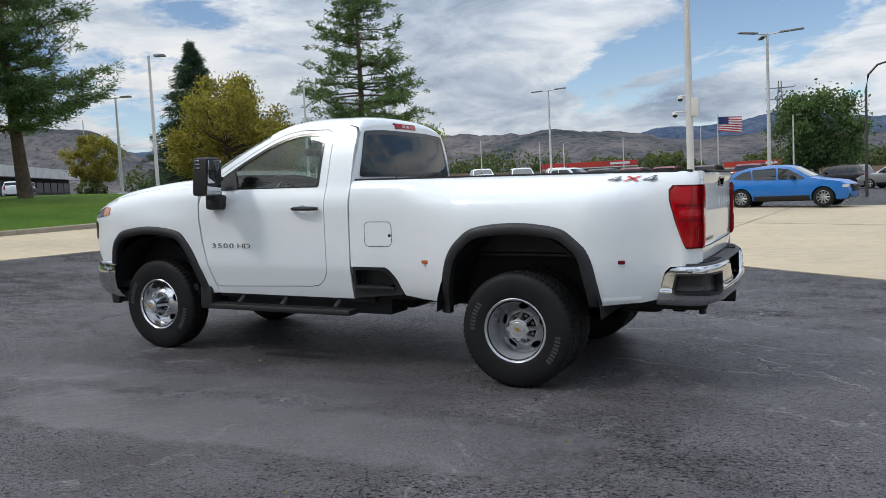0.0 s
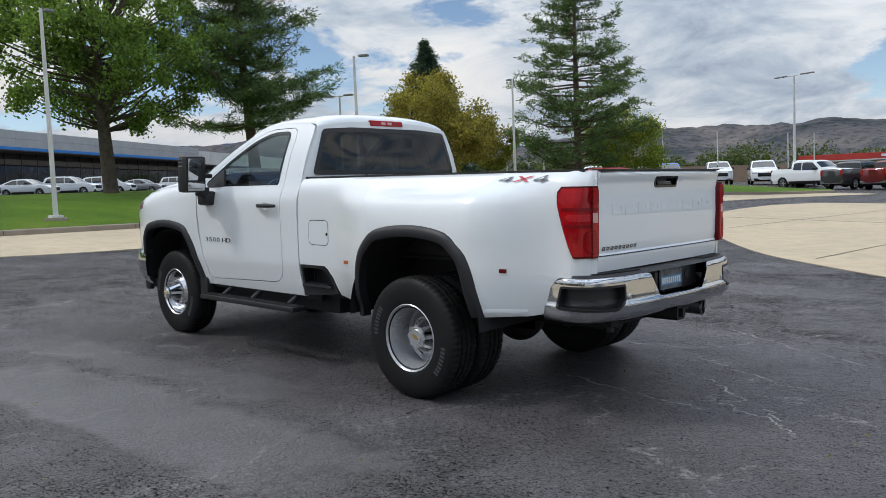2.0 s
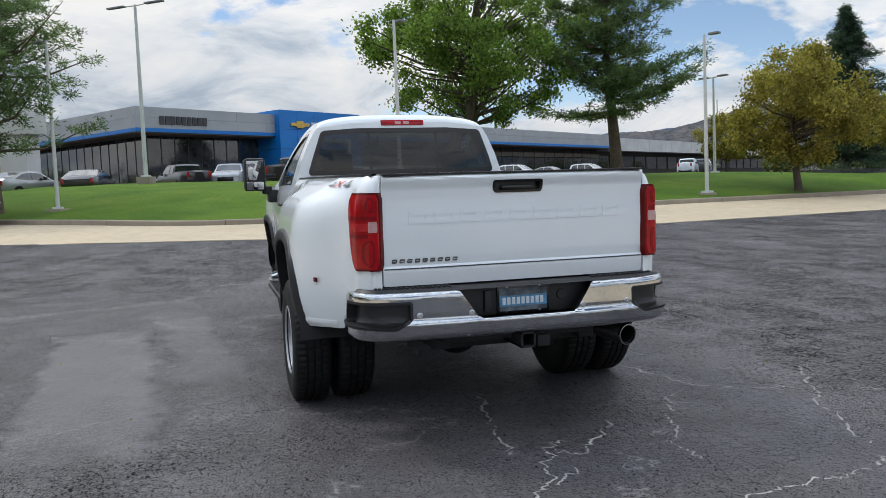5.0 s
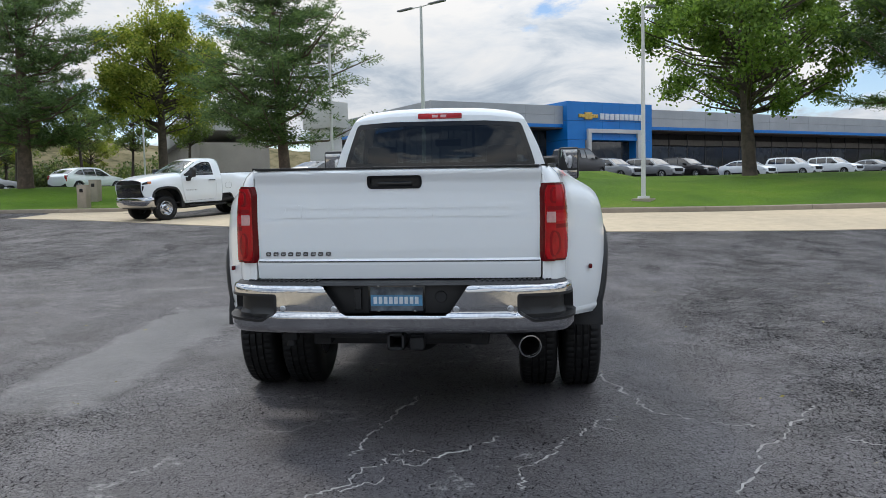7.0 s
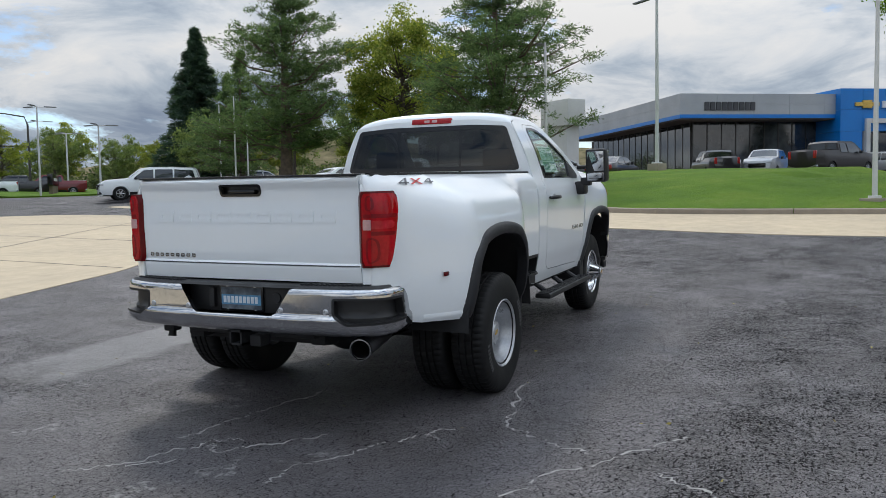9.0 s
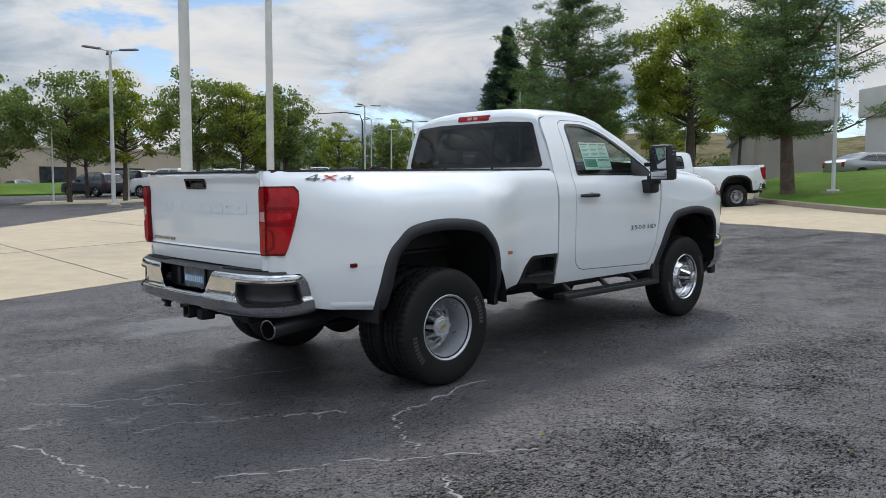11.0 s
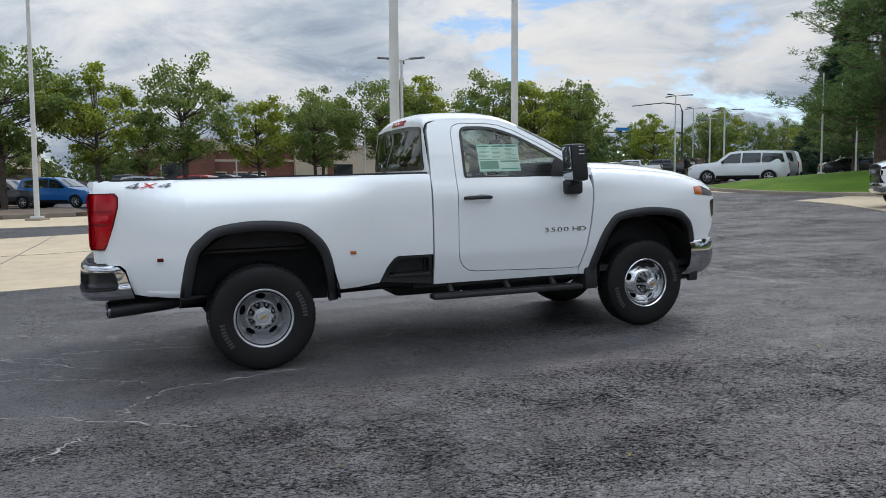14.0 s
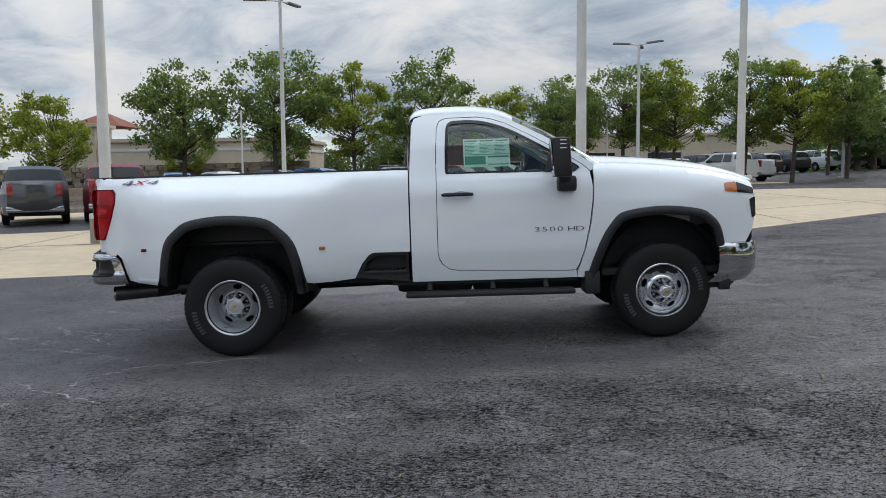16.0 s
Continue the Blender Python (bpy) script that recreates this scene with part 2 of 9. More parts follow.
    for size, width in ((11.0, 0.10), (21.0, 0.14)):
        v3 = nt.nodes.new("ShaderNodeTexVoronoi")
        v3.feature = "DISTANCE_TO_EDGE"
        v3.inputs["Scale"].default_value = size
        nt.links.new(skew.outputs[0], v3.inputs["Vector"])
        thin3 = ramp(nt, v3.outputs["Distance"], [(width * 0.3, (1,) * 3), (width, (0,) * 3)])
        thin3 = math_of(nt, "MULTIPLY", thin3, ramp(nt, noise_of(nt, size * 0.16, 4, 0.65), [(0.38, (0,) * 3), (0.52, (1,) * 3)]))
        craze = thin3 if craze is None else math_of(nt, "MAXIMUM", craze, thin3)
    craze = math_of(nt, "MULTIPLY", craze, math_of(nt, "ADD", math_of(nt, "MULTIPLY", field, 1.1), 0.02))
    col = mix(nt, math_of(nt, "MULTIPLY", craze, 0.92), col, (0.013, 0.013, 0.014))
    col = mix(nt, 1.0, col, (0.86, 0.82, 0.815), "MULTIPLY")
    # cracks
    v = nt.nodes.new("ShaderNodeTexVoronoi")
    v.feature = "DISTANCE_TO_EDGE"
    v.inputs["Scale"].default_value = 0.52
    nt.links.new(warp.outputs[0], v.inputs["Vector"])
    ragged = math_of(nt, "ADD", v.outputs["Distance"], math_of(nt, "MULTIPLY", noise_of(nt, 9, 5, 0.7), 0.050))
    line = ramp(nt, ragged, [(0.024, (1,) * 3), (0.034, (0,) * 3)])
    keep = ramp(nt, noise_of(nt, 0.7, 5, 0.6, 0.3), [(0.43, (0,) * 3), (0.50, (1,) * 3)])
    broken = ramp(nt, noise_of(nt, 22, 5, 0.72), [(0.44, (0.0,) * 3), (0.54, (1,) * 3)])
    pale = math_of(nt, "MULTIPLY", math_of(nt, "MULTIPLY", line, keep), broken)
    col = mix(nt, math_of(nt, "MULTIPLY", pale, 0.5), col, (0.36, 0.35, 0.335))
    v2 = nt.nodes.new("ShaderNodeTexVoronoi")
    v2.feature = "DISTANCE_TO_EDGE"
    v2.inputs["Scale"].default_value = 1.1
    soft = nt.nodes.new("ShaderNodeTexNoise")
    soft.inputs["Scale"].default_value, soft.inputs["Detail"].default_value = 2.4, 4
    nt.links.new(tc.outputs["Object"], soft.inputs["Vector"])
    bend = nt.nodes.new("ShaderNodeVectorMath"); bend.operation = "MULTIPLY_ADD"
    nt.links.new(soft.outputs["Color"], bend.inputs[0])
    bend.inputs[1].default_value = (0.55, 0.55, 0)
    nt.links.new(tc.outputs["Object"], bend.inputs[2])
    nt.links.new(bend.outputs[0], v2.inputs["Vector"])
    thin = ramp(nt, v2.outputs["Distance"], [(0.003, (1,) * 3), (0.016, (0,) * 3)])
    dark = math_of(nt, "MULTIPLY", thin, ramp(nt, noise_of(nt, 0.5, 4, 0.6, 0.3), [(0.42, (0,) * 3), (0.52, (0.85,) * 3)]))
    dark = math_of(nt, "MULTIPLY", dark, zone)
    col = mix(nt, dark, col, (0.010, 0.010, 0.011))
    nt.links.new(col, b.inputs["Base Color"])
    rough = mix(nt, worn, ramp(nt, noise_of(nt, 0.8, 5, 0.6, 0.7), [(0.36, (0.44,) * 3), (0.62, (0.60,) * 3)]), (0.46, 0.46, 0.46))
    nt.links.new(mix(nt, math_of(nt, "MULTIPLY", damp, 0.8), rough, (0.36, 0.36, 0.36)), b.inputs["Roughness"])
    nt.links.new(math_of(nt, "MULTIPLY", math_of(nt, "SUBTRACT", 1.0, pit), math_of(nt, "ADD", math_of(nt, "MULTIPLY", damp, 0.22), 0.42)), b.inputs["Specular IOR Level"])
    h = math_of(nt, "ADD", math_of(nt, "MULTIPLY", noise_of(nt, 130, 3, 0.6), 0.30), math_of(nt, "MULTIPLY", noise_of(nt, 14, 4, 0.6), 0.5))
    low = math_of(nt, "ADD", math_of(nt, "MULTIPLY", pale, 0.2), math_of(nt, "ADD", math_of(nt, "MAXIMUM", dark, craze), math_of(nt, "MULTIPLY", pit, 0.6)))
    bump(nt, b, math_of(nt, "SUBTRACT", h, low), 0.8, 0.013)
    return m


def concrete(name, c, c2):
    m, nt, b = nodes_of(name)
    col = ramp(nt, noise_of(nt, 0.22, 6, 0.6, 0.3), [(0.3, c2), (0.62, c)])
    col = mix(nt, 1.0, col, ramp(nt, noise_of(nt, 3.0, 6, 0.65), [(0.3, (0.86,) * 3), (0.7, (1.08,) * 3)]), "MULTIPLY")
    col = mix(nt, 1.0, col, ramp(nt, noise_of(nt, 120, 2), [(0.3, (0.88,) * 3), (0.7, (1.1,) * 3)]), "MULTIPLY")
    nt.links.new(col, b.inputs["Base Color"])
    b.inputs["Roughness"].default_value = 0.85
    bump(nt, b, noise_of(nt, 90, 4), 0.3, 0.004)
    return m


def grass_mat():
    m, nt, b = nodes_of("lawn_grass")
    col = ramp(nt, noise_of(nt, 0.35, 6, 0.6, 0.4), [(0.3, (0.060, 0.125, 0.008)), (0.55, (0.092, 0.172, 0.010)), (0.75, (0.150, 0.205, 0.026))])
    col = mix(nt, 1.0, col, ramp(nt, noise_of(nt, 14, 4, 0.7), [(0.3, (0.7,) * 3), (0.7, (1.25,) * 3)]), "MULTIPLY")
    col = mix(nt, 1.0, col, ramp(nt, noise_of(nt, 120, 2, 0.7), [(0.3, (0.6,) * 3), (0.7, (1.35,) * 3)]), "MULTIPLY")
    nt.links.new(col, b.inputs["Base Color"])
    b.inputs["Roughness"].default_value, b.inputs["Specular IOR Level"].default_value = 0.9, 0.2
    bump(nt, b, noise_of(nt, 110, 3), 0.8, 0.03)
    return m


def leaf_mat(name, c1, c2, clump=0.7, low=0.7, high=1.3):
    m, nt, b = nodes_of(name)
    g = nt.nodes.new("ShaderNodeNewGeometry")
    col = ramp(nt, g.outputs["Random Per Island"], [(0.0, c1), (1.0, c2)])
    col = mix(nt, 1.0, col, ramp(nt, noise_of(nt, clump, 3), [(0.3, (low,) * 3), (0.7, (high,) * 3)]), "MULTIPLY")
    nt.links.new(col, b.inputs["Base Color"])
    b.inputs["Roughness"].default_value, b.inputs["Specular IOR Level"].default_value = 0.65, 0.25
    tr = nt.nodes.new("ShaderNodeBsdfTranslucent")
    nt.links.new(mix(nt, 1.0, col, (1.25, 1.3, 0.7), "MULTIPLY"), tr.inputs[0])
    ms = nt.nodes.new("ShaderNodeMixShader")
    ms.inputs[0].default_value = 0.5
    nt.links.new(b.outputs[0], ms.inputs[1]); nt.links.new(tr.outputs[0], ms.inputs[2])
    nt.links.new(ms.outputs[0], nt.nodes["Material Output"].inputs[0])
    return m


def car_paint(name, c, flake=0.0, rough=0.35, coat=1.0):
    m, nt, b = nodes_of(name)
    col = mix(nt, 1.0, c, ramp(nt, noise_of(nt, 2.2, 5, 0.6), [(0.3, (0.965,) * 3), (0.7, (1.0,) * 3)]), "MULTIPLY")
    nt.links.new(col, b.inputs["Base Color"])
    b.inputs["Roughness"].default_value, b.inputs["Metallic"].default_value = rough, flake
    b.inputs["Coat Weight"].default_value, b.inputs["Coat Roughness"].default_value = coat, 0.02
    return m


ASPHALT = asphalt()
CONCRETE = concrete("pale_concrete", (0.52, 0.420, 0.285), (0.43, 0.350, 0.245))
KERB = concrete("kerb_concrete", (0.30, 0.25, 0.19), (0.20, 0.165, 0.125))
GRASS = grass_mat()
WHITE = car_paint("white_paint", (0.785, 0.815, 0.83))
CHROME = surf("chrome", (0.58, 0.59, 0.61), rough=0.05, metal=1.0)
BLACK = surf("black_plastic", (0.012, 0.012, 0.013), rough=0.5, bumps=0.1, fine=300)
TRIM = surf("grey_black_trim", (0.0135, 0.014, 0.0165), rough=0.55, bumps=0.12, fine=300)
GLOSS = surf("gloss_black", (0.008, 0.008, 0.009), rough=0.15)
RUBBER = surf("tyre_rubber", (0.0075, 0.0075, 0.008), (0.011, 0.011, 0.011), spec=0.25, rough=0.62, bumps=0.15, fine=120)
MARK = surf("raised_rubber_mark", (0.05, 0.05, 0.052), rough=0.5)
STEEL = surf("painted_silver_steel", (0.50, 0.51, 0.53), rough=0.32, metal=0.5)
POLISH = surf("polished_steel", (0.76, 0.77, 0.79), rough=0.16, metal=0.85)
UNDER = surf("underbody_steel", (0.010, 0.010, 0.011), rough=0.7)
DARKGLASS = thin_glass("privacy_glass", (0.088, 0.091, 0.097))
CLEARGLASS = thin_glass("side_glass", (0.72, 0.83, 0.78), 0.075)
REDLENS = surf("red_lens", (0.43, 0.003, 0.008), (0.30, 0.002, 0.005), scale=9, rough=0.08, spec=0.35)
REDPALE = surf("pale_red_lens", (0.55, 0.022, 0.03), (0.40, 0.010, 0.016), scale=18, rough=0.12, spec=0.5)
REDDARK = surf("dark_red_lens", (0.12, 0.003, 0.005), rough=0.2, spec=0.25)
REDMID = surf("mid_red_lens", (0.24, 0.002, 0.006), rough=0.2, spec=0.3)
BADGE = surf("dark_chrome", (0.38, 0.385, 0.39), rough=0.25, metal=1.0)
CLEARLENS = surf("clear_lens", (0.62, 0.34, 0.33), rough=0.12, coat=1.0)
AMBER = surf("amber_lens", (0.48, 0.115, 0.010), rough=0.15, coat=1.0)
GOLD = surf("gold_badge", (0.65, 0.44, 0.12), rough=0.3, metal=0.8)
SEAT = surf("black_seat_vinyl", (0.018, 0.018, 0.019), rough=0.6)
GREYIN = surf("grey_cabin_plastic", (0.05, 0.05, 0.052), rough=0.6)
DECALGREY = surf("grey_decal", (0.16, 0.165, 0.18), rough=0.5)
DECALRED = surf("red_decal", (0.52, 0.05, 0.05), rough=0.5)


# ---- building tools ----
def finish(bm, name, material, smooth=True, angle=35):
    me = bpy.data.meshes.new(name)
    bmesh.ops.recalc_face_normals(bm, faces=bm.faces)
    bm.to_mesh(me)
    bm.free()
    for mt in (material if isinstance(material, (list, tuple)) else (material,)):
        me.materials.append(mt)
    if smooth:
        me.polygons.foreach_set("use_smooth", [True] * len(me.polygons))
        me.set_sharp_from_angle(angle=radians(angle))
    return me


def part(name, bm, material, parent, label="", smooth=True, angle=35):
    ob = new(name, finish(bm, name, material, smooth, angle))
    ob.parent = parent
    return tagged(ob, label)


def single(name, bm, material, label="", category="", group="", kind="", smooth=True, angle=35):
    return tagged(new(name, finish(bm, name, material, smooth, angle)), label, category, group, kind)


def thing(name, m, label, category, group=""):
    ob = new(name)
    ob.empty_display_size = 0.2
    ob.matrix_basis = m
    return tagged(ob, label, category, group)


def box(bm, x0, x1, y0, y1, z0, z1, bev=0.0, m=None):
    r = bmesh.ops.create_cube(bm, size=1.0, matrix=Matrix.Translation(((x0 + x1) / 2, (y0 + y1) / 2, (z0 + z1) / 2)) @ Matrix.Diagonal((abs(x1 - x0), abs(y1 - y0), abs(z1 - z0), 1)))
    vs = r["verts"]
    if bev:
        es = list({e for v in vs for e in v.link_edges})
        g = bmesh.ops.bevel(bm, geom=es, offset=bev, segments=2, affect="EDGES", profile=0.6)
        vs = list({v for f in g["faces"] for v in f.verts} | {v for v in vs if v.is_valid})
    if m is not None:
        bmesh.ops.transform(bm, matrix=m, verts=vs)
    return vs


def tube(bm, pts, r, seg=10, cap=True, flat=1.0):
    """A round bar along pts; r is one radius or one a point."""
    pts = [Vector(p) for p in pts]
    rs = r if isinstance(r, (list, tuple)) else [r] * len(pts)
    rings, up = [], Vector((0, 0, 1))
    for i, p in enumerate(pts):
        d = (pts[min(i + 1, len(pts) - 1)] - pts[max(i - 1, 0)]).normalized()
        a = d.cross(up if abs(d.z) < 0.95 else Vector((1, 0, 0))).normalized()
        b = d.cross(a)
        rings.append([bm.verts.new(p + (a * math.cos(t) + b * math.sin(t) * flat) * rs[i]) for t in (2 * math.pi * k / seg for k in range(seg))])
    for q, w in zip(rings, rings[1:]):
        for k in range(seg):
            bm.faces.new((q[k], q[(k + 1) % seg], w[(k + 1) % seg], w[k]))
    if cap:
        bm.faces.new(rings[0][::-1]); bm.faces.new(rings[-1])
    return rings


def lathe(bm, prof, seg=48, axis="Y", m=None):
    """Turns prof, rows of (radius, along), round the axis."""
    rings = []
    for r, a in prof:
        ring = []
        for k in range(seg):
            t = 2 * math.pi * k / seg
            c, s = r * math.cos(t), r * math.sin(t)
            p = Vector((c, a, s) if axis == "Y" else (c, s, a))
            ring.append(bm.verts.new(m @ p if m else p))
        rings.append(ring)
    for q, w in zip(rings, rings[1:]):
        for k in range(seg):
            bm.faces.new((q[k], q[(k + 1) % seg], w[(k + 1) % seg], w[k]))
    return rings


def sheet(bm, grid, close=False):
    """Faces over a grid of points."""
    vs = [[bm.verts.new(p) for p in row] for row in grid]
    for a, b in zip(vs, vs[1:]):
        for k in range(len(a) - 1):
            bm.faces.new((a[k], a[k + 1], b[k + 1], b[k]))
    return vs


def rounded(pts, r=0.03, n=4):
    """A closed outline with its corners rounded; a third value in a point is its own radius."""
    out = []
    N = len(pts)
    for i, p in enumerate(pts):
        a, b, c = (Vector(pts[i - 1][:2]), Vector(p[:2]), Vector(pts[(i + 1) % N][:2]))
        rad = p[2] if len(p) > 2 else r
        d1, d2 = a - b, c - b
        k = min(rad, d1.length * 0.45, d2.length * 0.45)
        if k < 1e-4:
            out.append(tuple(b)); continue
        s, e = b + d1.normalized() * k, b + d2.normalized() * k
        for j in range(n + 1):
            t = j / n
            out.append(tuple(s * (1 - t) ** 2 + b * 2 * t * (1 - t) + e * t * t))
    return out


def skin(bm, outline, put, holes=(), step=0.05, across=0.0, rim=0.02, inward=None):
    """A curved panel: the outline (and holes) in a plane, cut into strips, then laid on the surface put(u, v).
    rim: the depth of the folded edge, along inward(u, v)."""
    edges, tmp = [], bmesh.new()
    for loop in (outline, *holes):
        vs = [tmp.verts.new((u, v, 0)) for u, v in loop]
        edges += [tmp.edges.new((vs[i - 1], vs[i])) for i in range(len(vs))]
    bmesh.ops.triangle_fill(tmp, edges=edges, use_beauty=True)
    vmin, vmax = min(p[1] for p in outline), max(p[1] for p in outline)
    umin, umax = min(p[0] for p in outline), max(p[0] for p in outline)
    if step:
        for k in range(1, int((vmax - vmin) / step) + 1):
            bmesh.ops.bisect_plane(tmp, geom=tmp.verts[:] + tmp.edges[:] + tmp.faces[:], plane_co=(0, vmin + k * step, 0), plane_no=(0, 1, 0), dist=1e-5)
    if across:
        for k in range(1, int((umax - umin) / across) + 1):
            bmesh.ops.bisect_plane(tmp, geom=tmp.verts[:] + tmp.edges[:] + tmp.faces[:], plane_co=(umin + k * across, 0, 0), plane_no=(1, 0, 0), dist=1e-5)
    bmesh.ops.dissolve_degenerate(tmp, edges=tmp.edges[:], dist=1e-5)
    flat = {v: (v.co.x, v.co.y) for v in tmp.verts}
    made = {v: bm.verts.new(put(*flat[v])) for v in tmp.verts}
    for f in tmp.faces:
        bm.faces.new([made[v] for v in f.verts])
    if rim:
        inw = inward or (lambda u, v: Vector((0, 0, 0)))
        back = {}
        for ed in tmp.edges:
            if len(ed.link_faces) == 1:
                q = []
                for v in ed.verts:
                    if v not in back:
                        back[v] = bm.verts.new(Vector(put(*flat[v])) + Vector(inw(*flat[v])) * rim)
                    q.append(v)
                bm.faces.new((made[q[0]], made[q[1]], back[q[1]], back[q[0]]))
    tmp.free()


def smooth01(a, b, x):
    t = min(max((x - a) / (b - a), 0.0), 1.0)
    return t * t * (3 - 2 * t)


def lerp_table(rows, x):
    for (x0, y0), (x1, y1) in zip(rows, rows[1:]):
        if x <= x1 or (x1, y1) == tuple(rows[-1]):
            t = min(max((x - x0) / (x1 - x0), 0.0), 1.0)
            return y0 + (y1 - y0) * t
    return rows[-1][1]


def curve_table(rows, x):
    """Like lerp_table, but smooth (Catmull-Rom)."""
    if x <= rows[0][0]:
        return rows[0][1]
    if x >= rows[-1][0]:
        return rows[-1][1]
    for i in range(len(rows) - 1):
        (x0, y0), (x1, y1) = rows[i], rows[i + 1]
        if x <= x1:
            h = x1 - x0
            m0 = (y1 - rows[i - 1][1]) / (x1 - rows[i - 1][0]) if i > 0 else (y1 - y0) / h
            m1 = (rows[i + 2][1] - y0) / (rows[i + 2][0] - x0) if i + 2 < len(rows) else (y1 - y0) / h
            t = (x - x0) / h
            return (2 * t**3 - 3 * t**2 + 1) * y0 + (t**3 - 2 * t**2 + t) * h * m0 + (-2 * t**3 + 3 * t**2) * y1 + (t**3 - t**2) * h * m1


# ---- ground ----
NX, NY = 0.02269, 0.00698


def gz(x, y):
    """Height of the gently sloping lot, which steepens towards the lawn."""
    r = math.hypot(x, y)
    k = 1.0 if r < 75 else 75 / r
    x0 = -14.6 - 8 * smooth01(-4, -11, y)
    return -(NX * x + NY * y) * k + 0.05 * min(max(x0 - x, 0.0), 7.0) + 0.012 * min(max(-y - 5, 0.0), 11.0) + 0.010 * min(max(y - 8, 0.0), 40.0)


TILT = Matrix(((0.99974, -0.0001, 0.0227, 0), (-0.0001, 0.99998, 0.007, 0), (-0.0227, -0.007, 0.99972, 0), (0, 0, 0, 1)))


def ground_sheet():
    bm = bmesh.new()
    xs = [-4800, -2500, -1200, -600, -300, -160, -110, -90, -75, -60, -50, -40, -32, -26, -21.6, -19, -17, -14.6, -12, -9, -6, -3, 0, 3, 6, 9, 13, 20, 30, 45, 60, 75, 100, 160, 400, 1200, 2500, 4800]
    ys = [-4800, -2500, -1200, -500, -250, -150, -110, -90, -75, -60, -45, -35, -25, -18, -12, -8, -4, 0, 4, 8, 12, 18, 25, 35, 45, 60, 75, 90, 110, 150, 250, 500, 1200, 2500, 4800]
    sheet(bm, [[Vector((x, y, gz(x, y) - max(0.0, min((math.hypot(x, y) - 110) * 0.004, 6.0)))) for y in ys] for x in xs])
    return single("ground", bm, ASPHALT, "worn dark asphalt lot with pale cracks and damp patches", "ground", kind="structure")


def slab(name, outline, material, height=0.012, label="", joints=True):
    """A flat concrete area laid on the slope, split by saw joints."""
    bm = bmesh.new()
    skin(bm, outline, lambda u, v: Vector((u, v, gz(u, v) + height)), step=6.0, across=6.0, rim=0.03, inward=lambda u, v: Vector((0, 0, -1)))
    return single(name, bm, material, label, "pavement", kind="structure", smooth=False)


ground_sheet()
APRON = [(-14.4, 7.8), (-14.6, 3.0), (-15.0, 0.8), (-15.6, -1.0), (-16.1, -3.8), (-17.2, -6.5), (-18.3, -9.0), (-19.9, -12.0), (-20.9, -13.9), (-22.2, -17.8), (-23.6, -22), (-24.3, -26), (-25.6, -29.4), (-26.2, -29), (-25.1, -25.5), (-24.3, -21.5), (-24.3, -16.1), (-25.1, -14), (-28, -13.6), (-36, -15.7), (-48, -20), (-48, -15), (-36, -13.6), (-28, -10.3), (-24.5, -7.8), (-20.8, -4.4), (-19.4, -1), (-19.25, 5), (-19.5, 13.7), (-19.4, 18), (-19.3, 22), (-19.2, 27), (-19.0, 31), (-18, 36.5), (-15.5, 41), (-12, 45), (-9, 43), (-12.5, 37), (-14.4, 30), (-14.7, 24), (-14.6, 18), (-14.5, 11.5)]
slab("pavement_apron", rounded(APRON, 0.8), CONCRETE, 0.014, "pale tan concrete driving lane before the lawn kerb")
NORTH = [(18, 1.5), (8, 3.0), (2.6, 6.0), (0.7, 7.4), (-1.9, 9.6), (-3.2, 11.3), (-6.7, 16.6), (-8.6, 21.3), (-9.4, 25.0), (-9.6, 29.3, 1.0), (-8.4, 31.8, 1.0), (-3, 30.6), (-1.1, 29.6), (4, 29.4), (14, 28.5), (40, 28)]
slab("pavement_north", rounded(NORTH, 1.0), CONCRETE, 0.010, "pale tan concrete pavement with a curved edge")
SOUTH = [(24, -4.6), (5.2, -4.8), (1.8, -5.3), (0, -5.8), (-2.0, -6.4), (-5.3, -7.4), (-8.2, -9.4), (-10.9, -11.3), (-14.7, -14.0), (-17.0, -17.0), (-18.1, -18.6), (-18.9, -19.8), (-20.6, -23.3), (-20.9, -27, 1.5), (-18.0, -30.3), (-14.4, -31.1), (-11.4, -29.9), (-6, -23.5), (-1.1, -17.5), (2.6, -16.1), (10.4, -14.3), (24, -13)]
slab("pavement_south", rounded(SOUTH, 1.0), CONCRETE, 0.012, "pale tan concrete pavement between asphalt lanes")
ISLE = [(24, -20.6), (7.2, -21.5), (0.9, -20.8), (-1.7, -22.9, 1.5), (-2.6, -27.0, 2), (0.2, -28.8, 1), (6.7, -28.6), (24, -27)]
slab("pavement_island", rounded(ISLE, 1.0), CONCRETE, 0.012, "pale tan concrete traffic island")
slab("pavement_island_far", rounded([(-9, -40), (-15.6, -38.9), (-18.8, -39.3), (-22.6, -40.8, 1.0), (-23.4, -46, 1.5), (-12, -47)], 1.0), CONCRETE, 0.012, "pale tan concrete traffic island")


CRACKFILL = surf("pale_crack_grit", (0.40, 0.39, 0.37), (0.26, 0.25, 0.24), scale=9, rough=0.95, bumps=0.4, fine=160)


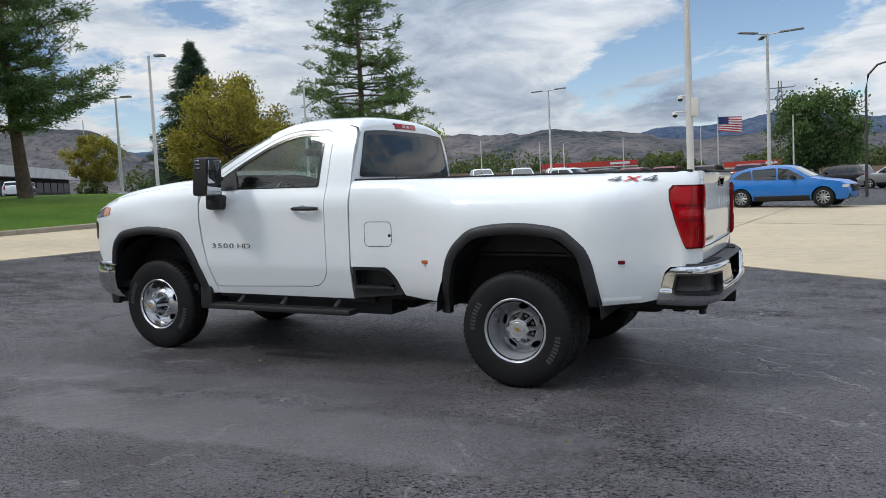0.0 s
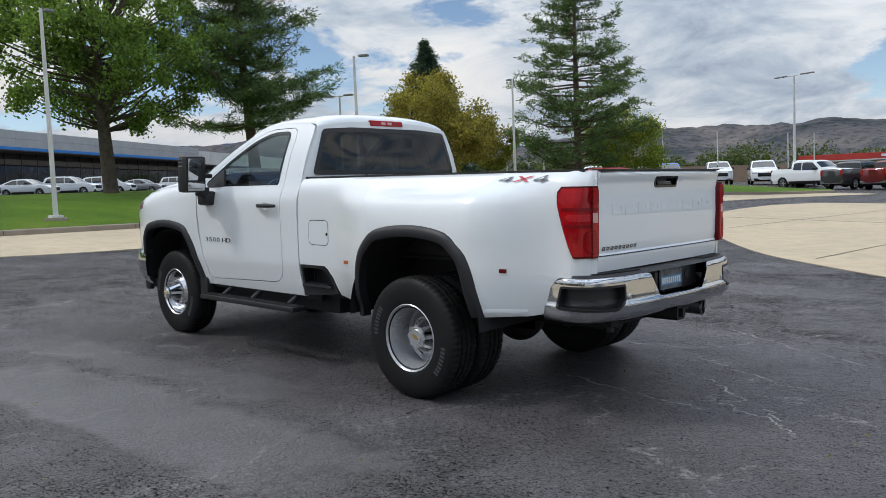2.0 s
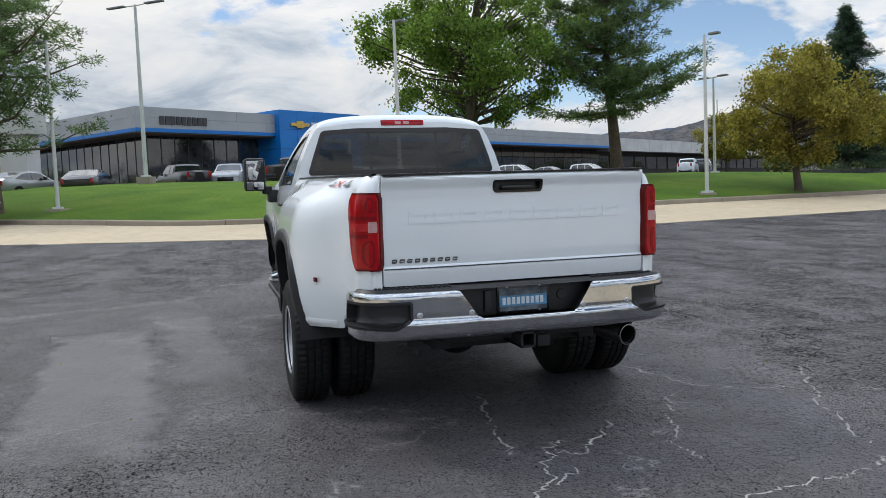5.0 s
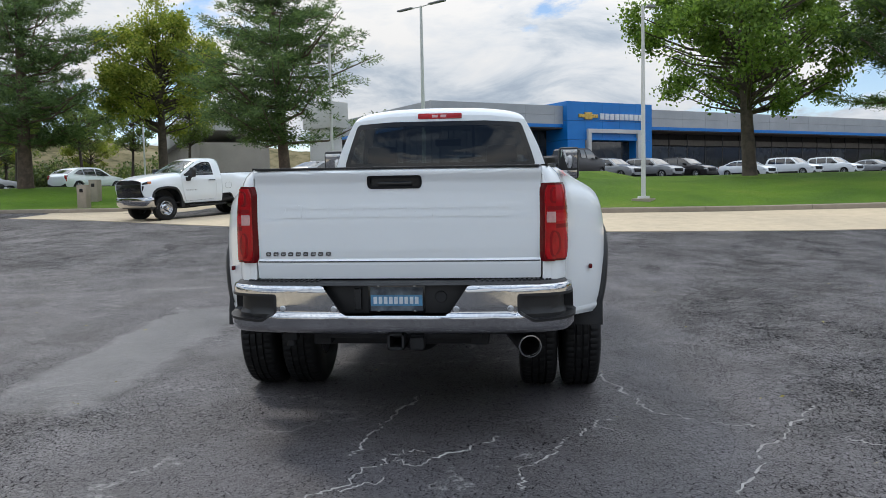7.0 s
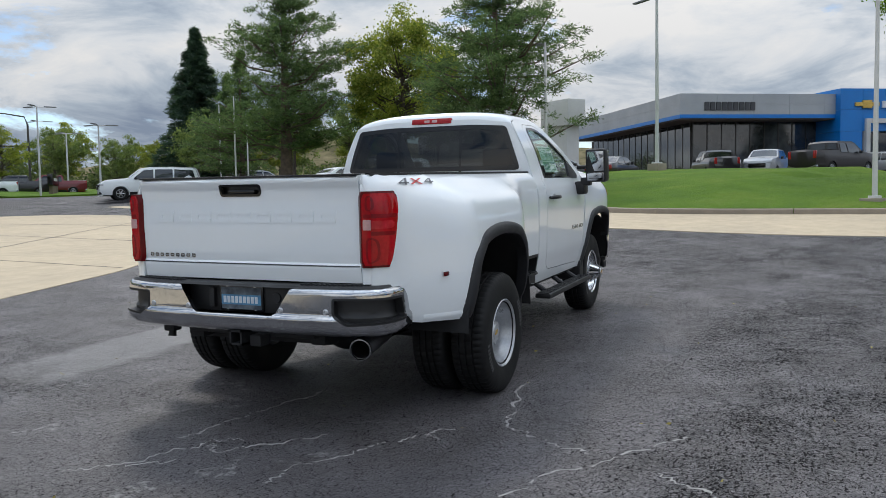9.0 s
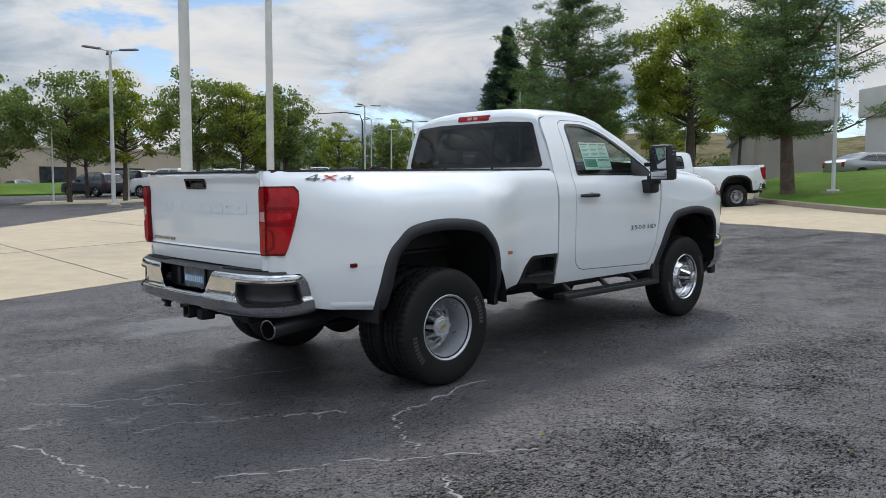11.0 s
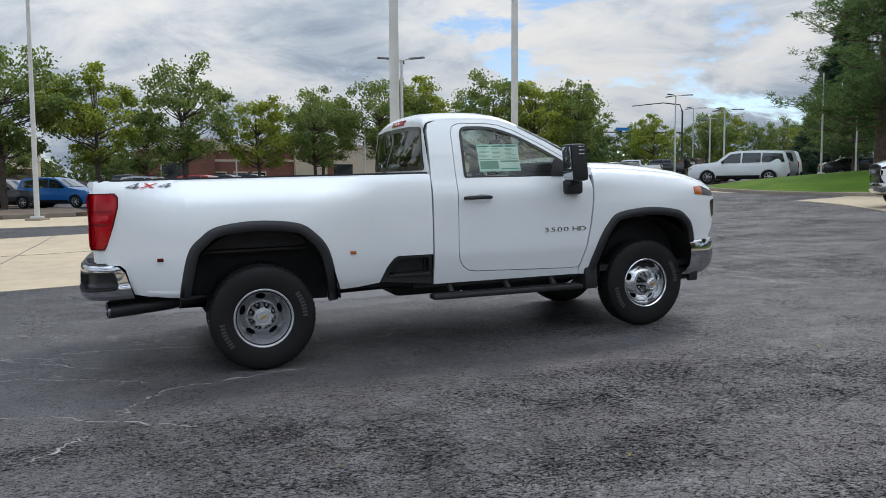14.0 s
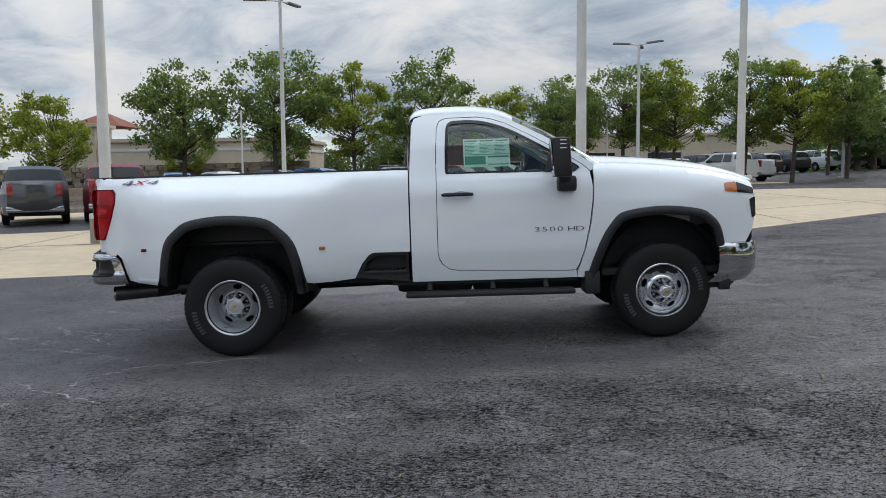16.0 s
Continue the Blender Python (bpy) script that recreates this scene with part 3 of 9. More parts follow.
def cracks(lines):
    """Pale, broken, gritty cracks in the asphalt behind the pickup: each a ragged strip along its line."""
    root = tagged(new("asphalt_cracks"), "pale gritty broken cracks in dark asphalt", "crack", kind="structure")
    rng = random.Random(17)
    for line in lines:
        pts = [Vector(p) for p in spline(line, 22)]
        bm = bmesh.new()
        off, strip = 0.0, []
        for i, p in enumerate(pts):
            d = (pts[min(i + 1, len(pts) - 1)] - pts[max(i - 1, 0)]).normalized()
            q = Vector((-d.y, d.x))
            off = off * 0.72 + rng.uniform(-0.026, 0.026)
            c = p + q * off
            w = rng.uniform(0.002, 0.010) * (1.7 if rng.random() < 0.14 else 1.0)
            strip.append([Vector((c.x - q.x * w, c.y - q.y * w, gz(c.x, c.y) + 0.0015)), Vector((c.x, c.y, gz(c.x, c.y) + 0.0035)), Vector((c.x + q.x * w, c.y + q.y * w, gz(c.x, c.y) + 0.0015))])
            if rng.random() < 0.16 or i == len(pts) - 1:
                if len(strip) > 1:
                    sheet(bm, strip)
                strip = []
        part("crack", bm, CRACKFILL, root)


def lawn_z(x, y):
    """Height of the lawn bank before the showroom: it rises with the distance from the kerb."""
    d = -19.3 - x
    e = -0.73 * (x + 19.4) + 0.683 * (y + 1)
    foot = (max(x, -19.3), y)
    if e < d and y < 6:
        d = e
        foot = (x + 0.73 * max(e, 0), y - 0.683 * max(e, 0))
    k = 1 - 0.45 * smooth01(22, 36, y)
    return gz(*foot) + 0.16 + k * curve_table([(-1, 0.0), (0, 0.0), (2.4, 0.27), (6, 0.72), (11, 1.08), (16, 1.20), (20, 1.22), (26, 1.23)], d)


def bank_z(x, y):
    """Height of the lawn beside the driveway, to the south."""
    d = math.hypot(x + 36, y + 22)
    return gz(x, y) + 0.15 + 0.50 * smooth01(12.5, 2.5, d)


def lawn(name, outline, fz, label):
    bm = bmesh.new()
    skin(bm, outline, lambda u, v: Vector((u, v, fz(u, v))), step=1.2, across=1.2, rim=0.25, inward=lambda u, v: Vector((0, 0, -1)))
    single(name, bm, GRASS, label, "lawn", kind="structure")


def kerb(name, path, fz, side=1):
    """A cast kerb along path, a step of its own, in lengths with joints between them."""
    root = tagged(new(name), "stained tan concrete kerb along the lawn", "kerb", kind="structure")
    path = spline(path, 6)
    pieces, cur, run = [], [path[0]], 0.0
    for a, b in zip(path, path[1:]):
        cur.append(b)
        run += (Vector(b) - Vector(a)).length
        if run > 3.0:
            pieces.append(cur); cur, run = [b], 0.0
    if len(cur) > 1:
        pieces.append(cur)
    for pc in pieces:
        bm = bmesh.new()
        rows = []
        for i, p in enumerate(pc):
            d = (Vector(pc[min(i + 1, len(pc) - 1)]) - Vector(pc[max(i - 1, 0)])).normalized()
            n = Vector((-d.y, d.x)) * side
            q = Vector(p) + d * (0.008 if i == 0 else -0.008 if i == len(pc) - 1 else 0)
            z = gz(q.x, q.y)
            t = fz(q.x, q.y) + 0.01
            rows.append([Vector((q.x + n.x * o, q.y + n.y * o, h)) for o, h in ((-0.02, z - 0.05), (-0.02, z + 0.02), (0.0, t - 0.02), (0.03, t), (0.20, t + 0.004), (0.21, t - 0.2))])
        vs = sheet(bm, rows)
        bm.faces.new(vs[0]); bm.faces.new(vs[-1])
        part("kerb_stone", bm, KERB, root)


def spline(pts, n=6):
    out = []
    for i in range(len(pts) - 1):
        p0, p1, p2, p3 = (Vector(pts[max(i - 1, 0)]), Vector(pts[i]), Vector(pts[i + 1]), Vector(pts[min(i + 2, len(pts) - 1)]))
        for k in range(n):
            t = k / n
            out.append(tuple(0.5 * ((2 * p1) + (p2 - p0) * t + (2 * p0 - 5 * p1 + 4 * p2 - p3) * t * t + (3 * p1 - p0 - 3 * p2 + p3) * t**3)))
    out.append(tuple(pts[-1]))
    return out


cracks([[(0.40, 0.02), (1.03, -0.14), (1.60, -0.21)], [(2.25, -0.42), (2.00, -0.20), (1.60, 0.00), (1.47, 0.14)], [(1.62, 0.02), (1.66, 0.20), (1.25, 0.56)], [(2.00, 0.64), (1.58, 0.76), (1.20, 0.97), (0.87, 1.18)], [(2.62, 0.39), (2.43, 0.83), (2.48, 1.19), (2.30, 1.54)], [(2.11, 1.60), (1.36, 1.99), (0.59, 2.51)], [(1.20, 2.42), (1.44, 2.78)], [(-0.28, 1.28), (0.47, 1.40), (0.82, 1.64), (1.03, 2.04)], [(2.07, -0.18), (1.94, 0.04)]])
KERB_A = [(-36, -13.6), (-28, -10.2), (-24.5, -7.8), (-20.8, -4.4), (-19.4, -1), (-19.25, 5), (-19.5, 13.7), (-19.4, 18), (-19.3, 22), (-19.2, 27), (-19.0, 31), (-18, 36.5), (-15.5, 41), (-12, 45)]
kerb("kerb_lawn", KERB_A, lawn_z)
lawn("lawn_bank", [(x - 0.19, y) for x, y in spline(KERB_A, 4)] + [(-13.5, 48.5), (-24, 51), (-41.5, 50), (-41.5, -14.0)], lawn_z, "mown green lawn bank in front of the showroom")
KERB_B = [(-48, -20.4), (-36, -15.9), (-28, -13.8), (-25.2, -14.2), (-24.4, -16.1), (-24.4, -21.5), (-25.2, -25.5), (-26.0, -28.2), (-27.4, -29.0), (-30, -28.7), (-33, -27.8), (-40, -27.4)]


def joints(name, lines, label):
    """Dark sealed saw joints laid across a concrete area."""
    root = tagged(new(name), label, "joint", kind="structure")
    for (x0, y0), (x1, y1) in lines:
        n = max(int(math.hypot(x1 - x0, y1 - y0)), 2)
        d = Vector((y0 - y1, x1 - x0)).normalized() * 0.011
        bm = bmesh.new()
        rows = []
        for k in range(n + 1):
            t = k / n
            x, y = x0 + (x1 - x0) * t + 0.012 * math.sin(k * 2.3), y0 + (y1 - y0) * t
            z = gz(x, y) + 0.014
            rows.append([Vector((x - d.x, y - d.y, z)), Vector((x - d.x * 0.4, y - d.y * 0.4, z + 0.004)), Vector((x + d.x * 0.4, y + d.y * 0.4, z + 0.004)), Vector((x + d.x, y + d.y, z))])
        sheet(bm, rows)
        part("joint", bm, BLACK, root)


joints("joint_south", [((x, lerp_table([(-14.7, -14.2), (-10.9, -11.5), (-5.3, -7.6), (0, -6.0), (1.8, -5.5), (5.2, -5.0), (24, -4.8)], x)), (x * 1.04 - 0.4, lerp_table([(-18, -29.5), (-11.4, -29.6), (-6, -23.2), (-1.1, -17.3), (2.6, -16.0), (24, -12.9)], x))) for x in (-14.0, -9.6, -5.2, -0.8, 3.6, 8.0)] + [((-17.2, -18.6), (-6.0, -12.6)), ((-6.0, -12.6), (3.0, -10.6)), ((3.0, -10.6), (20, -9.6))], "dark sealed joints across the concrete pavement")
joints("joint_north", [((x, lerp_table([(-8.6, 21.6), (-6.7, 16.9), (-3.2, 11.6), (0.7, 7.7), (2.6, 6.3), (18, 1.8)], x)), (x + 1.5, 28.4)) for x in (-5.5, -1.0, 3.5, 8.0)] + [((-7.6, 20.5), (18, 13.5))], "dark sealed joints across the concrete pavement")
kerb("kerb_drive", KERB_B, bank_z, -1)
lawn("lawn_drive", [(x - 0.1, y - (0.15 if x < -21 and y > -17 else 0)) for x, y in spline(KERB_B, 4)] + [(-48, -30)], bank_z, "mown green lawn beside the driveway under tall pines")
UPPER = [(-41.3, -13.2), (-41.3, 49), (-60, 75), (-120, 140), (-140, -30), (-75, -45), (-52, -22)]


def upper_z(x, y):
    return 1.93 + 0.012 * (-41.3 - x)


bm = bmesh.new()
skin(bm, UPPER, lambda u, v: Vector((u, v, upper_z(u, v))), step=8, across=8, rim=1.5, inward=lambda u, v: Vector((0, 0, -1)))
single("upper_lot", bm, ASPHALT, "raised asphalt car lot before the showroom", "parking lot", kind="structure")


# ---- the pickup: x runs to its tail, -y is the driver's side, z up, origin under the rear axle ----
CABY = [(0.50, 0.915), (0.56, 0.938), (0.64, 0.958), (0.72, 0.974), (0.78, 0.987), (0.82, 0.990), (1.00, 0.993), (1.20, 0.997), (1.30, 0.994), (1.37, 0.980), (1.415, 0.958), (1.45, 0.944), (1.55, 0.912), (1.70, 0.858), (1.85, 0.787), (1.95, 0.728), (2.0, 0.69)]
BEDB = [(0.56, 0.925), (0.64, 0.957), (0.74, 0.977), (0.82, 0.988), (1.00, 0.992), (1.25, 0.988), (1.38, 0.974), (1.44, 0.955), (1.475, 0.932), (1.497, 0.905)]
BEDW = [(0.56, 1.150), (0.64, 1.186), (0.74, 1.205), (0.86, 1.213), (1.00, 1.213), (1.12, 1.208), (1.22, 1.196), (1.29, 1.178), (1.335, 1.154), (1.365, 1.122), (1.39, 1.082), (1.42, 1.030), (1.455, 0.972), (1.48, 0.932), (1.497, 0.905)]
FTOP = [(-4.45, 1.285), (-4.36, 1.325), (-4.2, 1.370), (-4.0, 1.412), (-3.5, 1.475), (-3.0, 1.505)]


def cab_y(x, z):
    return curve_table(CABY, z)


def bed_y(x, z):
    w = smooth01(-1.10, -0.36, x) * (1 - smooth01(0.45, 1.05, x))
    y = curve_table(BEDB, z) * (1 - w) + curve_table(BEDW, z) * w
    d = min(max(x - 1.07, 0.0), 0.128)
    return y - (0.13 - math.sqrt(0.0169 - d * d)) * 0.8 - 0.06 * smooth01(0.55, 1.08, x)


def fender_y(x, z):
    d = min(max(curve_table(FTOP, x) - z, 0.0), 0.17) / 0.17
    y = min(curve_table(CABY, min(z, 1.25)), 0.865 + 0.132 * math.sqrt(max(1 - (1 - d) ** 2, 0)))
    flare = 0.03 * math.exp(-((x + 3.6) / 0.55) ** 2) * smooth01(0.7, 1.05, z) * smooth01(1.38, 1.15, z)
    n = min(max(-3.85 - x, 0.0), 0.6)
    return y + flare - 0.42 * n * n


def sided(fn, s):
    return lambda u, v: Vector((u, s * fn(u, v), v))


def letters(name, body, size, material, parent, m, label="", depth=0.002):
    c = bpy.data.curves.new(name, "FONT")
    c.body, c.size, c.extrude, c.align_x, c.align_y = body, size, depth, "CENTER", "CENTER"
    tmp = bpy.data.objects.new(name, c)
    scene.collection.objects.link(tmp)
    bpy.context.view_layer.update()
    me = bpy.data.meshes.new_from_object(tmp.evaluated_get(bpy.context.evaluated_depsgraph_get()))
    bpy.data.objects.remove(tmp)
    me.materials.clear(); me.materials.append(material)
    ob = new(name, me)
    ob.parent, ob.matrix_basis = parent, m
    return tagged(ob, label)


ARCH_R = [(0.538, 0.600), (0.524, 0.72), (0.475, 0.92), (0.40, 1.008), (0.295, 1.072), (0.03, 1.102), (-0.26, 1.076), (-0.375, 1.008), (-0.465, 0.90), (-0.515, 0.72), (-0.532, 0.605)]
ARCH_F = [(-4.035, 0.80), (-4.01, 0.92), (-3.95, 0.99), (-3.86, 1.04), (-3.58, 1.072), (-3.29, 1.04), (-3.20, 0.97), (-3.12, 0.84), (-3.05, 0.66), (-3.01, 0.535)]


def flare_strip(bm, path, fn, s, width=0.062, out=0.026, flip=1):
    """Black moulding that follows a wheel opening."""
    n = len(path)
    rows = []
    for i, p in enumerate(path):
        a, b = Vector(path[max(i - 1, 0)]), Vector(path[min(i + 1, n - 1)])
        d = (b - a).normalized()
        nrm = Vector((-d.y, d.x)) * flip
        row = []
        for k, (w, o) in enumerate(((-0.012, -0.06), (-0.012, out * 0.55), (0.004, out), (width * 0.55, out * 1.05), (width * 0.9, out * 0.55), (width, -0.004))):
            q = Vector(p) + nrm * w
            zz = max(q.y, 0.57)
            row.append(Vector((q.x, s * (fn(q.x, zz) + o), q.y)))
        rows.append(row)
    vs = sheet(bm, rows)
    for end in (vs[0], vs[-1]):
        bm.faces.new(end)


def tyre(bm, m, R=0.41, W=0.235):
    """A tyre with shoulder blocks and grooves; along y, middle at 0."""
    h = W / 2
    prof = [(0.205, -h * 0.86), (0.222, -h * 0.97), (0.26, -h * 1.03), (0.32, -h * 1.07), (0.362, -h * 1.03), (0.386, -h * 0.955), (0.401, -h * 0.87), (R, -h * 0.70), (R + 0.001, -h * 0.44), (R - 0.010, -h * 0.42), (R - 0.010, -h * 0.34), (R + 0.002, -h * 0.32), (R + 0.002, -h * 0.06), (R - 0.010, -h * 0.05)]
    prof = prof + [(r, -a) for r, a in reversed(prof)]
    seg, rings = 180, []
    for j, (r, a) in enumerate(prof):
        ring = []
        block = j in (5, 6, 7, 8, 19, 20, 21, 22)
        for k in range(seg):
            q = r
            if block and k % 3 == (0 if j < 14 else 1):
                q -= 0.007 if r > 0.395 else 0.003
            if j in (11, 12, 15, 16) and k % 6 == 0:
                q -= 0.006
            t = 2 * math.pi * (k + (0.5 if j > 13 else 0)) / seg
            ring.append(bm.verts.new(m @ Vector((q * math.cos(t), a, q * math.sin(t)))))
        rings.append(ring)
    for q, w in zip(rings, rings[1:]):
        for k in range(seg):
            bm.faces.new((q[k], q[(k + 1) % seg], w[(k + 1) % seg], w[k]))


def ring_pts(r, n=48, c=(0, 0)):
    return [(c[0] + r * math.cos(2 * math.pi * k / n), c[1] + r * math.sin(2 * math.pi * k / n)) for k in range(n)]


def oval(c, a, b, rot, n=14):
    return [(c[0] + a * math.cos(t) * math.cos(rot) - b * math.sin(t) * math.sin(rot), c[1] + a * math.cos(t) * math.sin(rot) + b * math.sin(t) * math.cos(rot)) for t in (2 * math.pi * k / n for k in range(n))]


def disc(bm, prof, R0, R1, holes, s, m):
    """A pressed wheel disc: a ring in the wheel's plane, raised by prof(r), with holes."""
    def put(u, v):
        r = math.hypot(u, v)
        return m @ Vector((u, s * curve_table(prof, r), v))
    skin(bm, ring_pts(R1, 56), put, holes=[ring_pts(R0, 32), *holes], step=0.02, across=0.02, rim=0.012, inward=lambda u, v: Vector((0, -s, 0)))


def hub_cap(bm, s, m, top, r_top, ribs=8):
    """The scalloped front plate of a hub cap."""
    n = ribs * 8
    front, back = [], []
    for k in range(n):
        a = 2 * math.pi * k / n
        r = r_top * (1.0 + 0.09 * math.cos(a * ribs))
        front.append(bm.verts.new(m @ Vector((r * math.cos(a), s * top, r * math.sin(a)))))
        back.append(bm.verts.new(m @ Vector((r * 1.02 * math.cos(a), s * (top - 0.014), r * 1.02 * math.sin(a)))))
    for k in range(n):
        bm.faces.new((front[k - 1], front[k], back[k], back[k - 1]))
    lathe(bm, [(r_top * 0.91, s * top), (r_top * 0.80, s * (top + 0.003)), (r_top * 0.70, s * (top + 0.001)), (r_top * 0.62, s * (top + 0.006)), (0.0, s * (top + 0.008))], seg=32, m=m)
    ring = [bm.verts.new(m @ Vector((r_top * 0.91 * math.cos(2 * math.pi * k / n), s * top, r_top * 0.91 * math.sin(2 * math.pi * k / n)))) for k in range(n)]
    for k in range(n):
        bm.faces.new((ring[k - 1], ring[k], front[k], front[k - 1]))


def hub_rib(bm, s, m, a, base, top, r_base, r_top):
    """One rib of a hub cap, at the angle a."""
    d, q, up = Vector((math.cos(a), 0, math.sin(a))), Vector((-math.sin(a), 0, math.cos(a))), Vector((0, s, 0))
    pts = []
    for r, h, w in ((r_top * 0.75, top - 0.012, 0.014), (r_top * 1.0, top - 0.012, 0.013), (r_base, base + 0.014, 0.011), (r_base, base, 0.012), (r_top * 0.75, base, 0.014)):
        pts.append([bm.verts.new(m @ (d * r + q * w * k + up * h)) for k in (-1, 1)])
    for p0, p1 in zip(pts, pts[1:] + pts[:1]):
        bm.faces.new((p0[0], p0[1], p1[1], p1[0]))
    bm.faces.new([p[0] for p in pts]); bm.faces.new([p[1] for p in pts])


def sidewall_marks(w, s, m):
    """Plain raised bars along two arcs of the tyre's side."""
    for a0 in (2.55, 5.6):
        for k in range(8):
            bm = bmesh.new()
            a = a0 + k * 0.083
            mm = m @ Matrix.Translation((0.318 * math.cos(a), s * 0.1245, 0.318 * math.sin(a))) @ Matrix.Rotation(-a, 4, "Y")
            box(bm, -0.019, 0.019, -0.0015, 0.0022, -0.0085, 0.0085, m=mm)
            part("sidewall_mark", bm, MARK, w, "plain dark grey raised bar")


def wheel(parent, x, y, s, rear, inner=False):
    """A wheel whose outer face is at y (s: the side it faces)."""
    m = Matrix.Translation((x, y - s * 0.1225, 0.410))
    w = new("wheel"); w.parent = parent; w.empty_display_size = 0.2
    bm = bmesh.new(); tyre(bm, m)
    part("tyre", bm, RUBBER, w)
    if inner:
        bm = bmesh.new()
        lathe(bm, [(0.0, 0.0), (0.10, 0.02 * s), (0.2, 0.0), (0.222, 0.1 * s), (0.222, -0.1 * s)], m=m)
        part("rim", bm, STEEL, w)
        return w
    sidewall_marks(w, s, m)
    bm = bmesh.new()
    h = 0.1175 * s
    lathe(bm, [(0.214, -h * 0.6), (0.205, h * 0.2), (0.206, h * 0.72), (0.216, h * 0.84), (0.228, h * 0.90), (0.2315, h * 0.98), (0.226, h * 1.02), (0.2185, h * 0.97), (0.211, h * 0.88), (0.207, h * 0.80), (0.203, h * 0.5), (0.192, h * 0.35), (0.186, h * (-0.55 if rear else 0.3))], m=m, seg=64)
    part("rim", bm, STEEL if rear else POLISH, w)
    bm = bmesh.new()
    if rear:
        prof = [(0.05, -0.040), (0.11, -0.044), (0.128, -0.052), (0.16, -0.078), (0.175, -0.084), (0.188, -0.066)]
        holes = [oval((0.152 * math.cos(a), 0.152 * math.sin(a)), 0.021, 0.040, a) for a in (math.pi / 2 + 2 * math.pi * k / 5 for k in range(5))]
        disc(bm, prof, 0.06, 0.190, holes, s, m)
        part("wheel_disc", bm, STEEL, w)
        base, top, rb, rt = -0.046, 0.052, 0.117, 0.076
    else:
        prof = [(0.05, 0.098), (0.10, 0.098), (0.115, 0.092), (0.150, 0.060), (0.18, 0.040), (0.192, 0.036)]
        holes = [oval((0.156 * math.cos(a), 0.156 * math.sin(a)), 0.019, 0.036, a) for a in (2 * math.pi * (k + 0.3) / 5 for k in range(5))]
        disc(bm, prof, 0.06, 0.196, holes, s, m)
        part("wheel_disc", bm, POLISH, w)
        base, top, rb, rt = 0.096, 0.215, 0.110, 0.060
    bm = bmesh.new()
    hub_cap(bm, s, m, top, rt)
    part("hub_cap", bm, STEEL if rear else POLISH, w, "scalloped bright metal hub cap", angle=25)
    bm = bmesh.new()
    lathe(bm, [(rb * 0.98, s * base), (rb * 1.05, s * (base + 0.004)), (rb * 1.05, s * (base + 0.014)), (rb * 0.94, s * (base + 0.015)), (rb * 0.93, s * base)], seg=40, m=m)
    part("hub_ring", bm, STEEL if rear else POLISH, w)
    for k in range(8):
        bm = bmesh.new()
        hub_rib(bm, s, m, 2 * math.pi * k / 8, base, top, rb, rt)
        part("hub_rib", bm, STEEL if rear else POLISH, w, angle=25)
    # the core's near-black colour stands in for shade between the ribs
    bm = bmesh.new()
    lathe(bm, [(0.05, s * (top - 0.02)), (0.052, s * (base + 0.006)), (rb * 0.96, s * (base + 0.004))], seg=32, m=m)
    part("hub_core", bm, UNDER, w, "hub core, coloured near-black for shade between the ribs")
    for k in range(8):
        a = 2 * math.pi * (k + 0.5) / 8
        bm = bmesh.new()
        tube(bm, [m @ Vector((rb * 0.80 * math.cos(a), s * base, rb * 0.80 * math.sin(a))), m @ Vector((rb * 0.80 * math.cos(a), s * (base + 0.030), rb * 0.80 * math.sin(a)))], [0.014, 0.012], seg=6)
        part("wheel_nut", bm, BADGE, w)
    bm = bmesh.new()
    box(bm, -0.026, 0.026, -0.002, 0.003, -0.006, 0.006, m=m @ Matrix.Translation((0, s * (top + 0.008), 0)) @ Matrix.Rotation(0.5, 4, "Y"))
    box(bm, -0.011, 0.011, -0.002, 0.003, -0.012, 0.012, m=m @ Matrix.Translation((0, s * (top + 0.0085), 0)) @ Matrix.Rotation(0.5, 4, "Y"))
    part("emblem", bm, GOLD, w, "gold cross-shaped emblem")
    bm = bmesh.new()
    lathe(bm, [(0.0, -0.02 * s if not rear else -0.15 * s), (0.19, -0.02 * s if not rear else -0.15 * s)], m=m, seg=32)
    part("brake_shield", bm, UNDER, w)
    return w


DOOR_TOP = [(-1.697, 0.80), (-1.70, 1.60), (-1.712, 1.84), (-1.735, 1.898), (-1.79, 1.922), (-2.05, 1.925), (-2.17, 1.908), (-2.30, 1.862), (-2.50, 1.757), (-2.72, 1.628), (-2.93, 1.492), (-2.985, 1.44), (-3.003, 1.32), (-3.0, 1.20), (-2.975, 1.0), (-2.93, 0.79), (-2.885, 0.655), (-2.86, 0.615), (-2.80, 0.606), (-1.86, 0.636), (-1.79, 0.648), (-1.735, 0.69), (-1.705, 0.745)]
WINDOW = rounded([(-1.785, 1.447, 0.035), (-1.79, 1.70, 0.1), (-1.805, 1.885, 0.06), (-2.07, 1.890, 0.2), (-2.30, 1.818, 0.2), (-2.60, 1.652, 0.1), (-2.895, 1.470, 0.02), (-2.86, 1.440, 0.02)], 0.05, 4)


def inset(loop, d):
    """The loop moved inwards by d (loop in either sense)."""
    n = len(loop)
    area = sum(loop[i - 1][0] * loop[i][1] - loop[i][0] * loop[i - 1][1] for i in range(n))
    s = 1 if area > 0 else -1
    out = []
    for i in range(n):
        a, b, c = Vector(loop[i - 1]), Vector(loop[i]), Vector(loop[(i + 1) % n])
        d1, d2 = (b - a).normalized(), (c - b).normalized()
        nn = Vector((-(d1.y + d2.y), d1.x + d2.x))
        nn = nn.normalized() if nn.length > 1e-6 else Vector((-d1.y, d1.x))
        out.append(tuple(b + nn * d * s))
    return out


